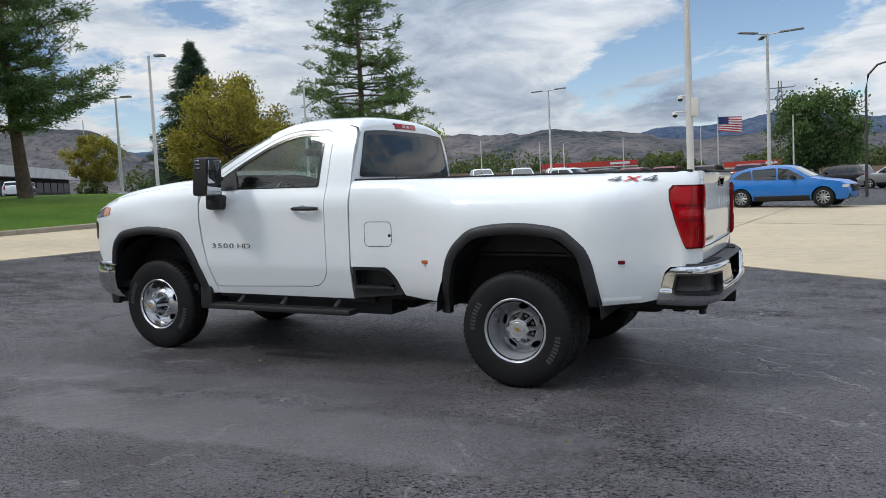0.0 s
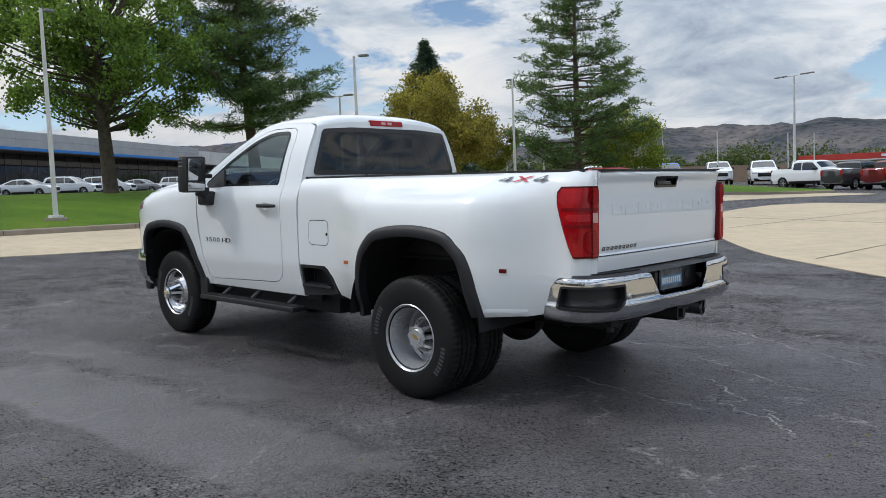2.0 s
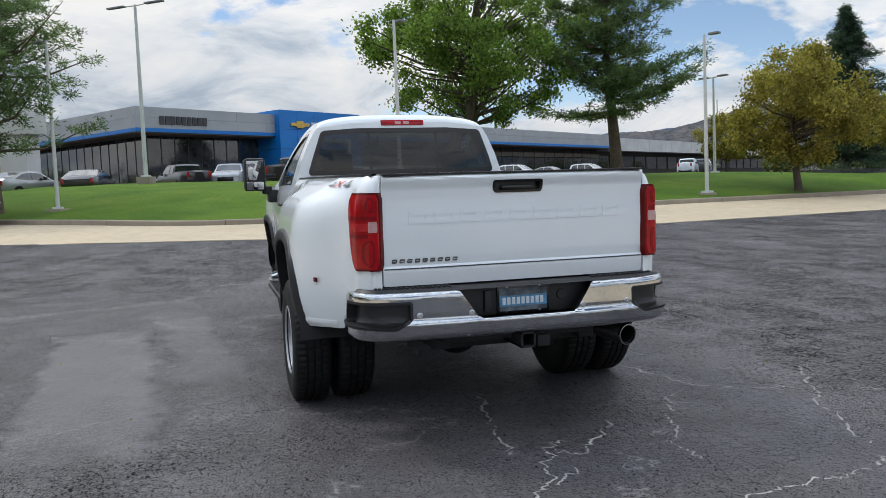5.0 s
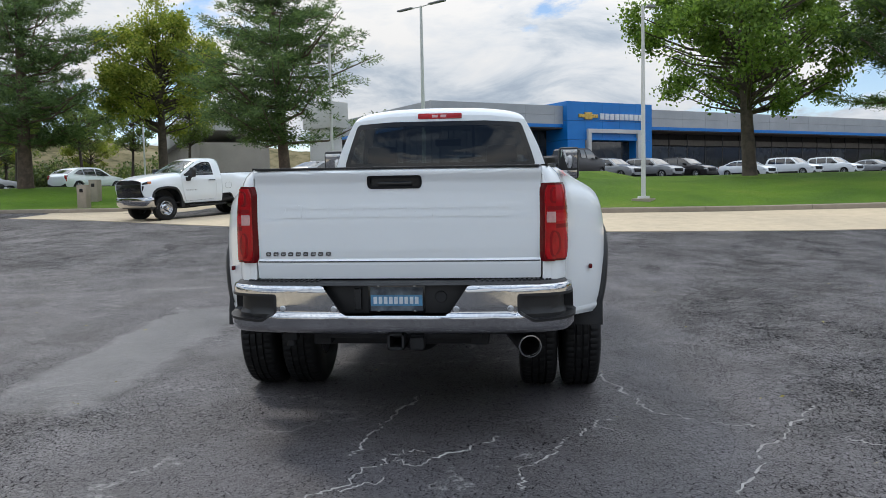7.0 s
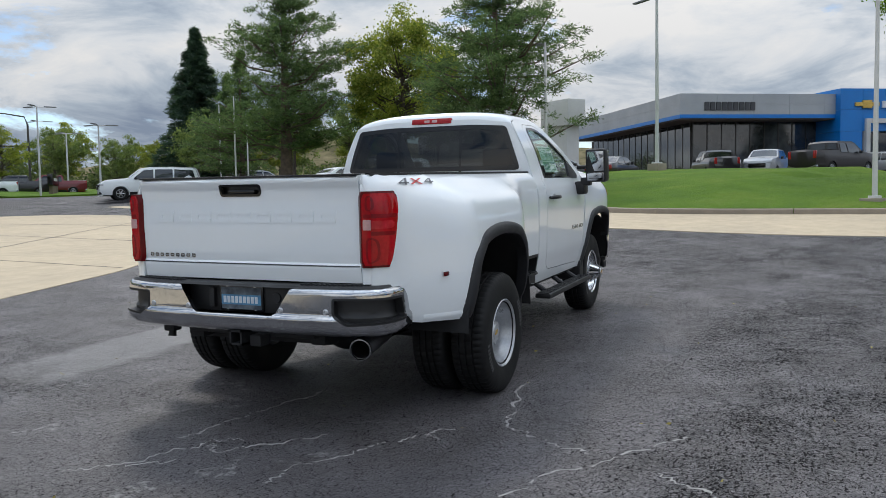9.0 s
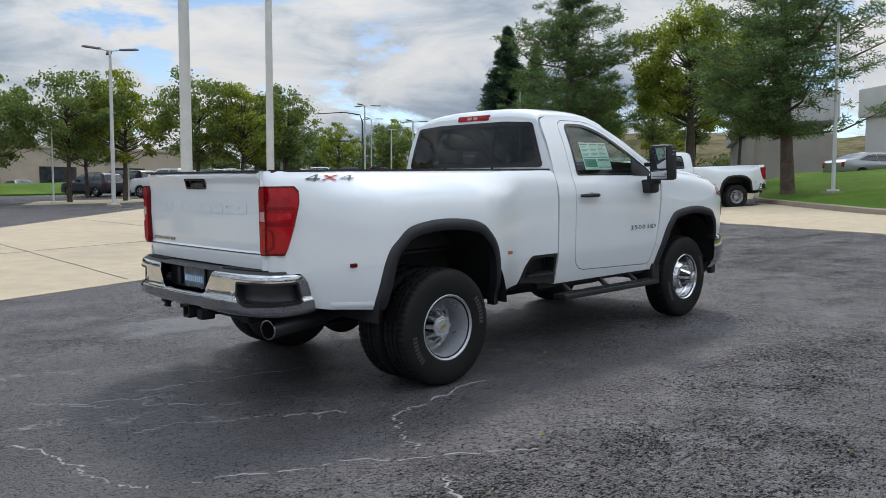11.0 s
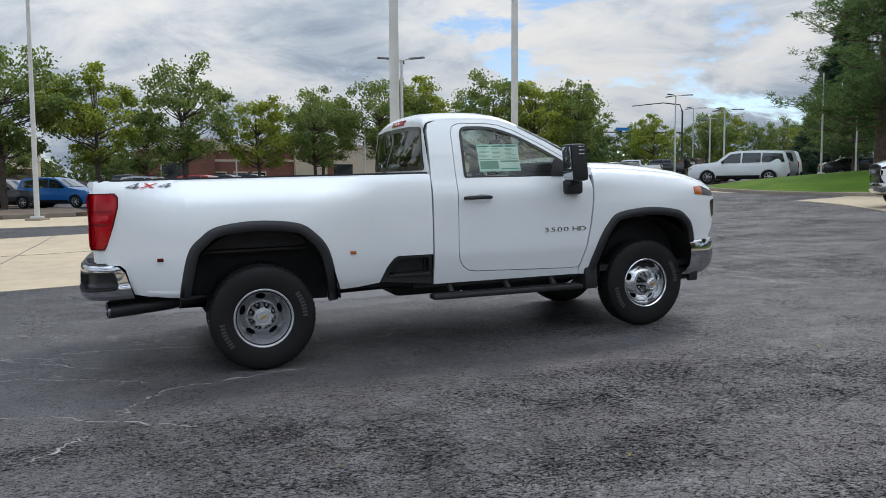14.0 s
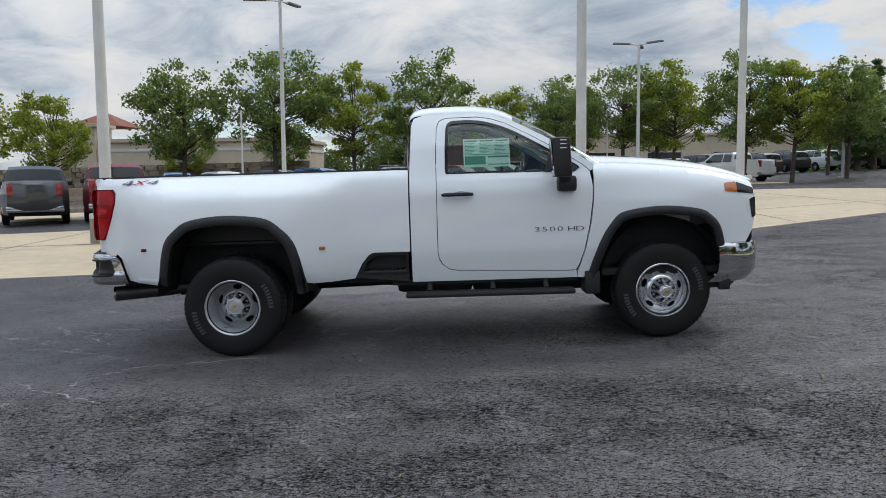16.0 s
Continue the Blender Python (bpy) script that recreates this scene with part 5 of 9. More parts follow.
    for v in bm.verts:
        v.co.z -= (-3.34 - v.co.x) * 0.14
    part_("hood_vent", bm, TRIM, "dark raised hood vent")
    bm = bmesh.new()
    box(bm, -4.40, -4.32, -0.80, 0.80, 0.80, 1.23, bev=0.03)
    part_("grille", bm, GLOSS, "black front grille")
    bm = bmesh.new()
    pts = [(-4.035, -0.985), (-4.20, -0.965), (-4.36, -0.88), (-4.44, -0.65), (-4.485, 0), (-4.44, 0.65), (-4.36, 0.88), (-4.20, 0.965), (-4.035, 0.985)]
    pts = spline(pts, 4)
    sheet(bm, [[Vector((x + 0.075, y * 0.975, 0.470)), Vector((x + 0.03, y * 0.99, 0.505)), Vector((x - 0.008, y * 1.004, 0.56)), Vector((x - 0.02, y * 1.01, 0.66)), Vector((x - 0.014, y * 1.007, 0.765)), Vector((x - 0.004, y * 1.0, 0.795)), Vector((x + 0.03, y * 0.99, 0.805))] for x, y in pts])
    part_("front_bumper", bm, CHROME, "chrome front bumper")
    bm = bmesh.new()
    sheet(bm, [[Vector((x + 0.17, y * 0.93, 0.415)), Vector((x + 0.14, y * 0.94, 0.45)), Vector((x + 0.12, y * 0.95, 0.52))] for x, y in pts])
    part_("air_dam", bm, BLACK)
    for s in (-1, 1):
        bm = bmesh.new()
        box(bm, -4.16, -4.06, s * 0.90, s * 0.955, 0.40, 0.53, bev=0.02)
        part_("lower_bracket", bm, BLACK)
    # tailgate
    TG = [(0.885, 0.004), (0.93, 0.012), (0.972, 0.018), (0.984, 0.018), (0.990, 0.006), (1.05, 0.012), (1.20, 0.016), (1.36, 0.014), (1.42, 0.018), (1.455, 0.030), (1.478, 0.036), (1.490, 0.024), (1.497, 0.004)]
    gate = lambda u, v: Vector((1.213 + lerp_table(TG, v) - 0.02 * (abs(u) / 0.8) ** 4, u, v))
    HANDLE = rounded([(-0.142, 1.388), (0.132, 1.388), (0.142, 1.405), (0.142, 1.452), (-0.152, 1.452), (-0.152, 1.405)], 0.014)
    bm = bmesh.new()
    skin(bm, rounded([(-0.792, 0.887), (0.792, 0.887), (0.792, 1.497), (-0.792, 1.497)], 0.012), gate, holes=[HANDLE], step=0.0062 * 2, across=0.2, rim=0.035, inward=lambda u, v: Vector((-1, 0, 0)))
    tg = part_("tailgate", bm, WHITE, "white tailgate with a raised plain emblem band", 30)
    bm = bmesh.new()
    skin(bm, inset(HANDLE, -0.004), lambda u, v: gate(u, v) + Vector((0.004, 0, 0)), holes=[inset(HANDLE, 0.010)], step=0.02, rim=0.03, inward=lambda u, v: Vector((-1, 0, 0)))
    box(bm, 1.19, 1.20, -0.15, 0.14, 1.38, 1.46)
    box(bm, 1.20, 1.225, -0.10, 0.09, 1.398, 1.424, bev=0.008)
    part("tailgate_handle", bm, GLOSS, tg, "black recessed handle")
    bm = bmesh.new()
    sheet(bm, [[gate(-0.787 + 1.574 * k / 20, z) + Vector((0.003, 0, 0)) for k in range(21)] for z in (0.980, 0.9865)])
    part("trim_line", bm, TRIM, tg, "thin dark trim line")
    n = 9
    for k in range(n):
        y0 = -0.66 + k * (1.32 / n)
        bm = bmesh.new()
        rowz = [(1.228, 0), (1.232, 0.0055), (1.294, 0.0055), (1.298, 0)]
        skin(bm, rounded([(y0 + 0.012, 1.228), (y0 + 0.128, 1.228), (y0 + 0.134, 1.298), (y0 + 0.018, 1.298)], 0.004, 2), lambda u, v: gate(u, v) + Vector((0.0026, 0, 0)), holes=[[(y0 + 0.034, 1.250), (y0 + 0.110, 1.250), (y0 + 0.114, 1.276), (y0 + 0.038, 1.276)]], step=0.0, rim=0.004, inward=lambda u, v: Vector((-1, 0, 0)))
        part("emblem_bar", bm, WHITE, tg)
        x0 = -0.748 + k * 0.043
        bm = bmesh.new()
        skin(bm, rounded([(x0 + 0.003, 1.015), (x0 + 0.031, 1.015), (x0 + 0.034, 1.037), (x0 + 0.006, 1.037)], 0.004, 2), lambda u, v: gate(u, v) + Vector((0.004, 0, 0)), holes=[[(x0 + 0.009, 1.0235), (x0 + 0.027, 1.0235), (x0 + 0.028, 1.0285), (x0 + 0.010, 1.0285)]], step=0.0, rim=0.003, inward=lambda u, v: Vector((-1, 0, 0)))
        part("nameplate_bar", bm, BADGE, tg, "dark plain nameplate bar")
    # rear bumper
    plan = spline([(0.93, -0.965), (1.05, -0.978), (1.17, -0.96), (1.265, -0.885), (1.325, -0.69), (1.352, -0.38), (1.36, 0.0), (1.352, 0.38), (1.325, 0.69), (1.265, 0.885), (1.17, 0.96), (1.05, 0.978), (0.93, 0.965)], 6)
    run = [0.0]
    for a, b in zip(plan, plan[1:]):
        run.append(run[-1] + (Vector(b) - Vector(a)).length)
    half = run[-1] / 2
    BZ = [(0.590, -0.045), (0.605, -0.012), (0.63, 0.004), (0.685, 0.010), (0.697, 0.010), (0.706, -0.004), (0.74, -0.004), (0.835, -0.008), (0.852, -0.012), (0.862, -0.024)]

    def bump_pt(u, v, o=0.0):
        r = min(max(u + half, 0.0), run[-1] - 1e-6)
        i = 0
        while run[i + 1] < r:
            i += 1
        a, b = Vector(plan[i]), Vector(plan[i + 1])
        q = a + (b - a) * ((r - run[i]) / (run[i + 1] - run[i]))
        d = (Vector(plan[min(i + 2, len(plan) - 1)]) - Vector(plan[max(i - 1, 0)])).normalized()
        nn = Vector((d.y, -d.x))
        q = q + nn * (lerp_table(BZ, v) + o)
        return Vector((q.x, q.y, v))
    L = half
    outl = [(-L + 0.0, 0.60), (-0.6, 0.592), (0, 0.592), (0.6, 0.592), (L, 0.60), (L - 0.06, 0.80), (L - 0.10, 0.845), (L - 0.16, 0.861), (0.42, 0.861), (0.395, 0.855), (0.30, 0.716), (0.27, 0.701), (-0.27, 0.701), (-0.30, 0.716), (-0.395, 0.855), (-0.42, 0.861), (-L + 0.16, 0.861), (-L + 0.10, 0.845), (-L + 0.06, 0.80)]
    pockets = []
    for s in (-1, 1):
        pockets.append(rounded([(s * 0.665, 0.812), (s * (L - 0.135), 0.812), (s * (L - 0.110), 0.70), (s * (L - 0.13), 0.676), (s * 0.75, 0.660), (s * 0.665, 0.712)], 0.018))
    bm = bmesh.new()
    skin(bm, outl, bump_pt, holes=pockets, step=0.012, across=0.04, rim=0.025, inward=lambda u, v: (bump_pt(u, v, -1) - bump_pt(u, v)))
    rbp = part_("rear_bumper", bm, CHROME, "chrome rear step bumper")
    for s, loop in zip((-1, 1), pockets):
        bm = bmesh.new()
        skin(bm, inset(loop, -0.004), lambda u, v: bump_pt(u, v, -0.05), step=0.02, across=0.04, rim=0.0)
        skin(bm, inset(loop, -0.002), lambda u, v: bump_pt(u, v, 0.003), holes=[inset(loop, 0.012)], step=0.02, across=0.04, rim=0.055, inward=lambda u, v: (bump_pt(u, v, -1) - bump_pt(u, v)))
        cp = part("corner_step", bm, BLACK, rbp, "black corner step pocket")
        bm = bmesh.new()
        for k in range(10):
            u = s * (0.76 + k * 0.035)
            a = bump_pt(u, 0.672, -0.02)
            box(bm, a.x - 0.012, a.x + 0.012, a.y - 0.012, a.y + 0.012, 0.664, 0.676, bev=0.003)
        part("step_tread", bm, TRIM, cp)
        for u in (0.625, 0.335):
            bm = bmesh.new()
            c = bump_pt(s * u, 0.735, 0.002)
            lathe(bm, [(0.0, 0.004), (0.012, 0.004), (0.017, 0.0), (0.019, -0.006)], seg=16, m=Matrix.Translation(c) @ pose(0, 0, 0, 0, 0, -90))
            part("parking_sensor", bm, STEEL, rbp)
    bm = bmesh.new()
    sheet(bm, [[bump_pt(u, 0.862, -0.005) + Vector((0, 0, 0.0)), bump_pt(u, 0.862, 0.03 - 0.05) + Vector((0, 0, 0.014)), bump_pt(u, 0.862, -0.10) + Vector((0, 0, 0.016)), bump_pt(u, 0.862, -0.22) + Vector((0, 0, 0.0))] for u in [-L + 0.2 + (2 * L - 0.4) * k / 40 for k in range(41)]])
    pad = part("step_pad", bm, BLACK, rbp, "black ribbed step pad")
    bm = bmesh.new()
    for k in range(60):
        y = -0.86 + k * 0.0292
        if abs(y) > 0.42:
            c = bump_pt(y * 1.05, 0.862, -0.07)
            box(bm, c.x - 0.035, c.x + 0.035, c.y - 0.007, c.y + 0.007, 0.876, 0.884)
    tagged(part("rib", bm, TRIM, pad), kind="stuff")
    bm = bmesh.new()
    box(bm, 1.10, 1.255, -0.40, 0.40, 0.695, 0.868, bev=0.01)
    box(bm, 1.24, 1.28, -0.235, -0.195, 0.72, 0.84, bev=0.008)
    part("plate_recess", bm, BLACK, rbp, "black plastic plate recess")
    bm = bmesh.new()
    lathe(bm, [(0.0, 0.0), (0.03, 0.0), (0.035, -0.01)], seg=20, m=Matrix.Translation((1.262, 0.245, 0.79)) @ pose(0, 0, 0, 0, 0, -90))
    part("trailer_socket", bm, TRIM, rbp)
    bm = bmesh.new()
    box(bm, 1.256, 1.270, -0.158, 0.158, 0.702, 0.858, bev=0.006)
    lp = part_("licence_plate", bm, GLOSS, "dark dealer plate with pale plain bars")
    bm = bmesh.new()
    box(bm, 1.269, 1.2725, -0.145, 0.145, 0.715, 0.845)
    part("plate_face", bm, surf("plate_dark", (0.035, 0.045, 0.06), (0.16, 0.19, 0.22), scale=16, rough=0.4), lp)
    bm = bmesh.new()
    box(bm, 1.2715, 1.2735, -0.143, 0.143, 0.742, 0.802)
    part("blue_band", bm, surf("plate_blue", (0.10, 0.30, 0.50), (0.07, 0.20, 0.36), scale=20, rough=0.4), lp, "pale blue printed band")
    plate_pale = surf("plate_pale", (0.74, 0.80, 0.84), rough=0.5)
    for k in range(9):
        bm = bmesh.new()
        y0 = -0.128 + k * 0.0287
        box(bm, 1.2732, 1.2755, y0, y0 + 0.020, 0.752, 0.792, bev=0.002)
        part("plate_bar", bm, plate_pale, lp)
    for y0 in (-0.10, 0.10):
        for z0 in (0.710, 0.850):
            bm = bmesh.new()
            lathe(bm, [(0.0, 0.004), (0.006, 0.003), (0.008, 0.0)], seg=10, m=Matrix.Translation((1.270, y0, z0)) @ pose(0, 0, 0, 0, 0, -90))
            part("plate_screw", bm, CHROME, lp)
    # hitch, exhaust, chassis
    bm = bmesh.new()
    for a, b in (((-0.045, 0.51), (0.045, 0.522)), ((-0.045, 0.588), (0.045, 0.60)), ((-0.045, 0.51), (-0.033, 0.60)), ((0.033, 0.51), (0.045, 0.60))):
        box(bm, 0.95, 1.34, a[0], b[0], a[1], b[1])
    box(bm, 1.08, 1.20, -0.46, 0.46, 0.545, 0.62, bev=0.01)
    box(bm, 1.20, 1.30, 0.07, 0.15, 0.50, 0.57, bev=0.012)
    part_("tow_hitch", bm, UNDER, "black square tow receiver")
    bm = bmesh.new()
    box(bm, 1.14, 1.22, -0.66, -0.58, 0.535, 0.60, bev=0.012)
    tube(bm, [(1.18, -0.62, 0.55), (1.19, -0.62, 0.50)], [0.022, 0.026], seg=12)
    part_("hanging_socket", bm, UNDER, "black hanging trailer socket")
    bm = bmesh.new()
    prof = [(0.045, 0.30), (0.052, 0.62), (0.062, 0.70), (0.064, 1.162), (0.060, 1.167), (0.058, 1.13), (0.056, 0.8), (0.0, 0.8)]
    lathe(bm, prof, seg=28, axis="Z", m=look((1.167 - 1.163, 0.737 - 0.24, 0.545), (1.167, 0.737, 0.490)) @ pose(0, 0, 0, 180, 0, 0))
    part_("exhaust_pipe", bm, surf("dark_exhaust_steel", (0.07, 0.07, 0.075), rough=0.4, metal=0.7), "dark steel exhaust tip")
    bm = bmesh.new()
    lathe(bm, [(0.057, 1.150), (0.0645, 1.152), (0.0665, 1.160), (0.0645, 1.169), (0.058, 1.170), (0.0555, 1.160)], seg=28, axis="Z", m=look((1.167 - 1.163, 0.737 - 0.24, 0.545), (1.167, 0.737, 0.490)) @ pose(0, 0, 0, 180, 0, 0))
    part_("exhaust_lip", bm, BADGE, "steel exhaust rim")
    for s in (-1, 1):
        bm = bmesh.new()
        box(bm, -4.2, 1.15, s * 0.40, s * 0.50, 0.50, 0.66, bev=0.01)
        part_("frame_rail", bm, UNDER)
    bm = bmesh.new()
    tube(bm, [(0, -0.95, 0.41), (0, 0.95, 0.41)], 0.065, seg=14)
    bmesh.ops.create_uvsphere(bm, u_segments=18, v_segments=12, radius=0.19, matrix=Matrix.Translation((0.02, -0.02, 0.41)))
    part_("rear_axle", bm, UNDER)
    bm = bmesh.new()
    tube(bm, [(-3.597, -0.75, 0.41), (-3.597, 0.75, 0.41)], 0.07, seg=14)
    part_("front_axle", bm, UNDER)
    bm = bmesh.new()
    tube(bm, [(-0.1, 0, 0.42), (-3.2, 0, 0.50)], 0.05, seg=12)
    part_("drive_shaft", bm, UNDER)
    bm = bmesh.new()
    box(bm, -3.1, -2.0, -0.26, 0.26, 0.34, 0.58, bev=0.06)
    box(bm, -2.0, -1.3, -0.20, 0.30, 0.36, 0.58, bev=0.05)
    part_("gearbox", bm, UNDER)
    bm = bmesh.new()
    tube(bm, [(-2.6, 0.55, 0.50), (-1.4, 0.56, 0.52), (-0.7, 0.52, 0.56), (0.05, 0.50, 0.58)], [0.045, 0.06, 0.045, 0.045], seg=12)
    part_("silencer", bm, UNDER)
    for s in (-1, 1):
        bm = bmesh.new()
        box(bm, -2.88, -1.3, s * 0.86, s * 0.90, 0.515, 0.56)
        part_("sill_underside", bm, UNDER)
    bm = bmesh.new()
    box(bm, -2.9, -1.2, -0.80, -0.52, 0.40, 0.62, bev=0.03)
    part_("fuel_tank", bm, UNDER)
    bm = bmesh.new()
    box(bm, -4.25, -0.62, -0.86, 0.86, 0.545, 0.60)
    box(bm, -0.62, 1.18, -0.60, 0.60, 0.64, 0.70)
    box(bm, 0.60, 1.18, -0.88, 0.88, 0.63, 0.70)
    part_("floor_pan", bm, UNDER)
    bm = bmesh.new()
    box(bm, 0.95, 1.05, -0.48, 0.48, 0.48, 0.56, bev=0.02)
    box(bm, 0.35, 0.85, -0.34, 0.34, 0.44, 0.62, bev=0.05)
    part_("spare_wheel_carrier", bm, UNDER)
    # bed lining
    bm = bmesh.new()
    box(bm, -1.44, 1.18, -0.80, 0.80, 0.90, 0.93)
    box(bm, -1.44, -1.41, -0.88, 0.88, 0.60, 1.487)
    box(bm, -1.44, 1.18, -0.80, -0.78, 0.92, 1.48); box(bm, -1.44, 1.18, 0.78, 0.80, 0.92, 1.48)
    part_("bed_liner", bm, TRIM)
    bm = bmesh.new()
    box(bm, -1.455, -1.40, -0.90, 0.90, 1.483, 1.508, bev=0.004)
    part_("bed_end_cap", bm, BLACK)
    bm = bmesh.new()
    box(bm, 1.165, 1.24, -0.785, 0.785, 1.494, 1.505, bev=0.003)
    part("gate_cap", bm, BLACK, tg)
    # cabin
    bm = bmesh.new()
    box(bm, -3.05, -1.50, -0.90, 0.90, 0.60, 0.70)
    box(bm, -1.52, -1.49, -0.88, 0.88, 0.60, 1.50)
    box(bm, -3.05, -2.98, -0.90, 0.90, 0.60, 1.46)
    part_("cabin_shell", bm, GREYIN)
    bm = bmesh.new()
    box(bm, -3.02, -2.62, -0.88, 0.88, 1.05, 1.40, bev=0.06)
    box(bm, -2.72, -2.58, -0.62, -0.18, 1.30, 1.46, bev=0.04)
    part_("dashboard", bm, GREYIN)
    bm = bmesh.new()
    box(bm, -2.45, -1.52, -0.86, -0.87 + 0.0, 0.7, 1.40)
    part_("door_lining", bm, GREYIN)
    bm = bmesh.new()
    box(bm, -2.45, -1.52, 0.86, 0.87, 0.7, 1.40)
    part_("door_lining", bm, GREYIN)
    for y0, y1 in ((-0.80, -0.28), (-0.25, 0.25), (0.28, 0.80)):
        seat = new("seat"); seat.parent = root
        bm = bmesh.new()
        box(bm, -2.20, -1.72, y0, y1, 0.86, 1.02, bev=0.05)
        part("seat_base", bm, SEAT, seat)
        bm = bmesh.new()
        box(bm, -1.80, -1.64, y0, y1, 0.98, 1.50, bev=0.06)
        part("seat_back", bm, SEAT, seat)
        if abs(y0 + y1) > 0.2:
            bm = bmesh.new()
            box(bm, -1.76, -1.66, (y0 + y1) / 2 - 0.14, (y0 + y1) / 2 + 0.14, 1.53, 1.72, bev=0.05)
            part("headrest", bm, SEAT, seat)
    bm = bmesh.new()
    ring = [(0.185 * math.cos(2 * math.pi * k / 28), 0.185 * math.sin(2 * math.pi * k / 28)) for k in range(29)]
    mw = Matrix.Translation((-2.42, -0.42, 1.33)) @ pose(0, 0, 0, 0, 62, 0)
    tube(bm, [mw @ Vector((a, b, 0)) for a, b in ring], 0.015, seg=8, cap=False)
    for a in (0.0, 2.1, 4.2):
        tube(bm, [mw @ Vector((0, 0, -0.02)), mw @ Vector((0.18 * math.cos(a), 0.18 * math.sin(a), 0))], 0.014, seg=6)
    part_("steering_wheel", bm, GLOSS)
    bm = bmesh.new()
    box(bm, -2.47, -2.44, -0.13, 0.13, 1.74, 1.81, bev=0.012)
    tube(bm, [(-2.48, 0, 1.79), (-2.5, 0, 1.90)], 0.01)
    part_("inside_mirror", bm, GLOSS)
    bm = bmesh.new()
    box(bm, -2.34, -1.50, -0.70, 0.70, 1.925, 1.935)
    part_("headliner", bm, surf("pale_headliner", (0.30, 0.30, 0.29), rough=0.9))


truck = thing("pickup_truck", TILT, "white single-cab dual-rear-wheel pickup truck with chrome bumpers", "pickup truck")
build_truck(truck)
# window sheet stuck inside the passenger window
PAPER = surf("pale_green_paper", (0.62, 0.78, 0.70), rough=0.8)
INK = surf("green_ink", (0.09, 0.28, 0.20), rough=0.8)
sheet_root = new("price_sheet"); sheet_root.parent = truck
tagged(sheet_root, "pale green printed price sheet behind glass")
sy = lambda x, z: cab_y(x, z) - 0.014
bm = bmesh.new()
skin(bm, [(-1.935, 1.497), (-1.935, 1.735), (-2.325, 1.735), (-2.325, 1.497)], sided(sy, 1), step=0.06, rim=0.0)
part("sheet", bm, PAPER, sheet_root)
for x0, x1, z0, z1 in ((-1.945, -2.05, 1.712, 1.724), (-2.08, -2.19, 1.712, 1.724), (-2.21, -2.315, 1.712, 1.724), (-1.945, -2.315, 1.600, 1.606), (-1.945, -2.12, 1.520, 1.590), (-2.14, -2.315, 1.575, 1.590), (-2.14, -2.315, 1.515, 1.522)):
    bm = bmesh.new()
    skin(bm, [(x0, z0), (x0, z1), (x1, z1), (x1, z0)], sided(lambda x, z: sy(x, z) + 0.0015, 1), step=0.0, rim=0.0)
    part("printed_bar", bm, INK, sheet_root)
for k in range(3):
    for j in range(8):
        bm = bmesh.new()
        x0 = -1.948 - k * 0.125
        skin(bm, [(x0, 1.615 + j * 0.0115), (x0, 1.619 + j * 0.0115), (x0 - 0.06 - 0.04 * ((j * 7 + k * 3) % 3) / 2, 1.619 + j * 0.0115), (x0 - 0.06 - 0.04 * ((j * 7 + k * 3) % 3) / 2, 1.615 + j * 0.0115)], sided(lambda x, z: sy(x, z) + 0.0015, 1), step=0.0, rim=0.0)
        part("printed_line", bm, INK, sheet_root)


# ---- poles ----
POLE = surf("white_pole_paint", (0.62, 0.62, 0.60), (0.52, 0.52, 0.50), scale=1.2, rough=0.5, bumps=0.05)
DARKPOLE = surf("bronze_pole", (0.05, 0.045, 0.04), rough=0.5)
HEAD = surf("lamp_head_grey", (0.22, 0.22, 0.23), rough=0.5)
PLINTH = concrete("plinth_concrete", (0.34, 0.29, 0.22), (0.25, 0.215, 0.165))


def street_lamp(x, y, z, h, arms, r=0.075, plinth=0.0, heading=0.0, reach=0.9, dark=False, group="lot lamp posts", rp=0.31):
    """A lamp post: arms is the number of heads, spread evenly round the top."""
    kind = {0: "tall white tapered steel mast", 1: "white steel lamp post with one flat head", 2: "white steel lamp post with two flat arms", 3: "white steel lamp post with three flat arms"}[arms]
    root = thing("street_lamp", Matrix.Translation((x, y, z)), kind + (" on a concrete plinth" if plinth else " standing over the lot"), "street lamp", group)
    mt = DARKPOLE if dark else POLE
    if plinth:
        bm = bmesh.new()
        box(bm, -rp, rp, -rp, rp, -0.2, plinth, bev=0.02, m=Matrix.Rotation(radians(-28), 4, "Z"))
        part("plinth", bm, PLINTH, root, "square-topped concrete plinth")
    bm = bmesh.new()
    box(bm, -r * 2.2, r * 2.2, -r * 2.2, r * 2.2, plinth - 0.05, plinth + 0.07, bev=0.015)
    part("base_plate", bm, mt, root)
    bm = bmesh.new()
    tube(bm, [(0, 0, plinth), (0, 0, plinth + h * 0.5), (0, 0, plinth + h)], [r, r * 0.85, r * 0.62], seg=12)
    part("pole", bm, mt, root)
    for k in range(arms):
        a = heading + 2 * math.pi * k / arms
        m = Matrix.Translation((0, 0, plinth + h)) @ Matrix.Rotation(a, 4, "Z")
        bm = bmesh.new()
        if reach > 0.5:
            tube(bm, [m @ Vector((0, 0, -0.05)), m @ Vector((reach * 0.55, 0, -0.02))], 0.03, seg=8)
            part("arm", bm, mt, root)
            bm = bmesh.new()
        box(bm, reach * 0.5, reach * 1.35, -0.12, 0.12, -0.05, 0.03, bev=0.02, m=m)
        part("lamp_head", bm, HEAD, root)
    return root


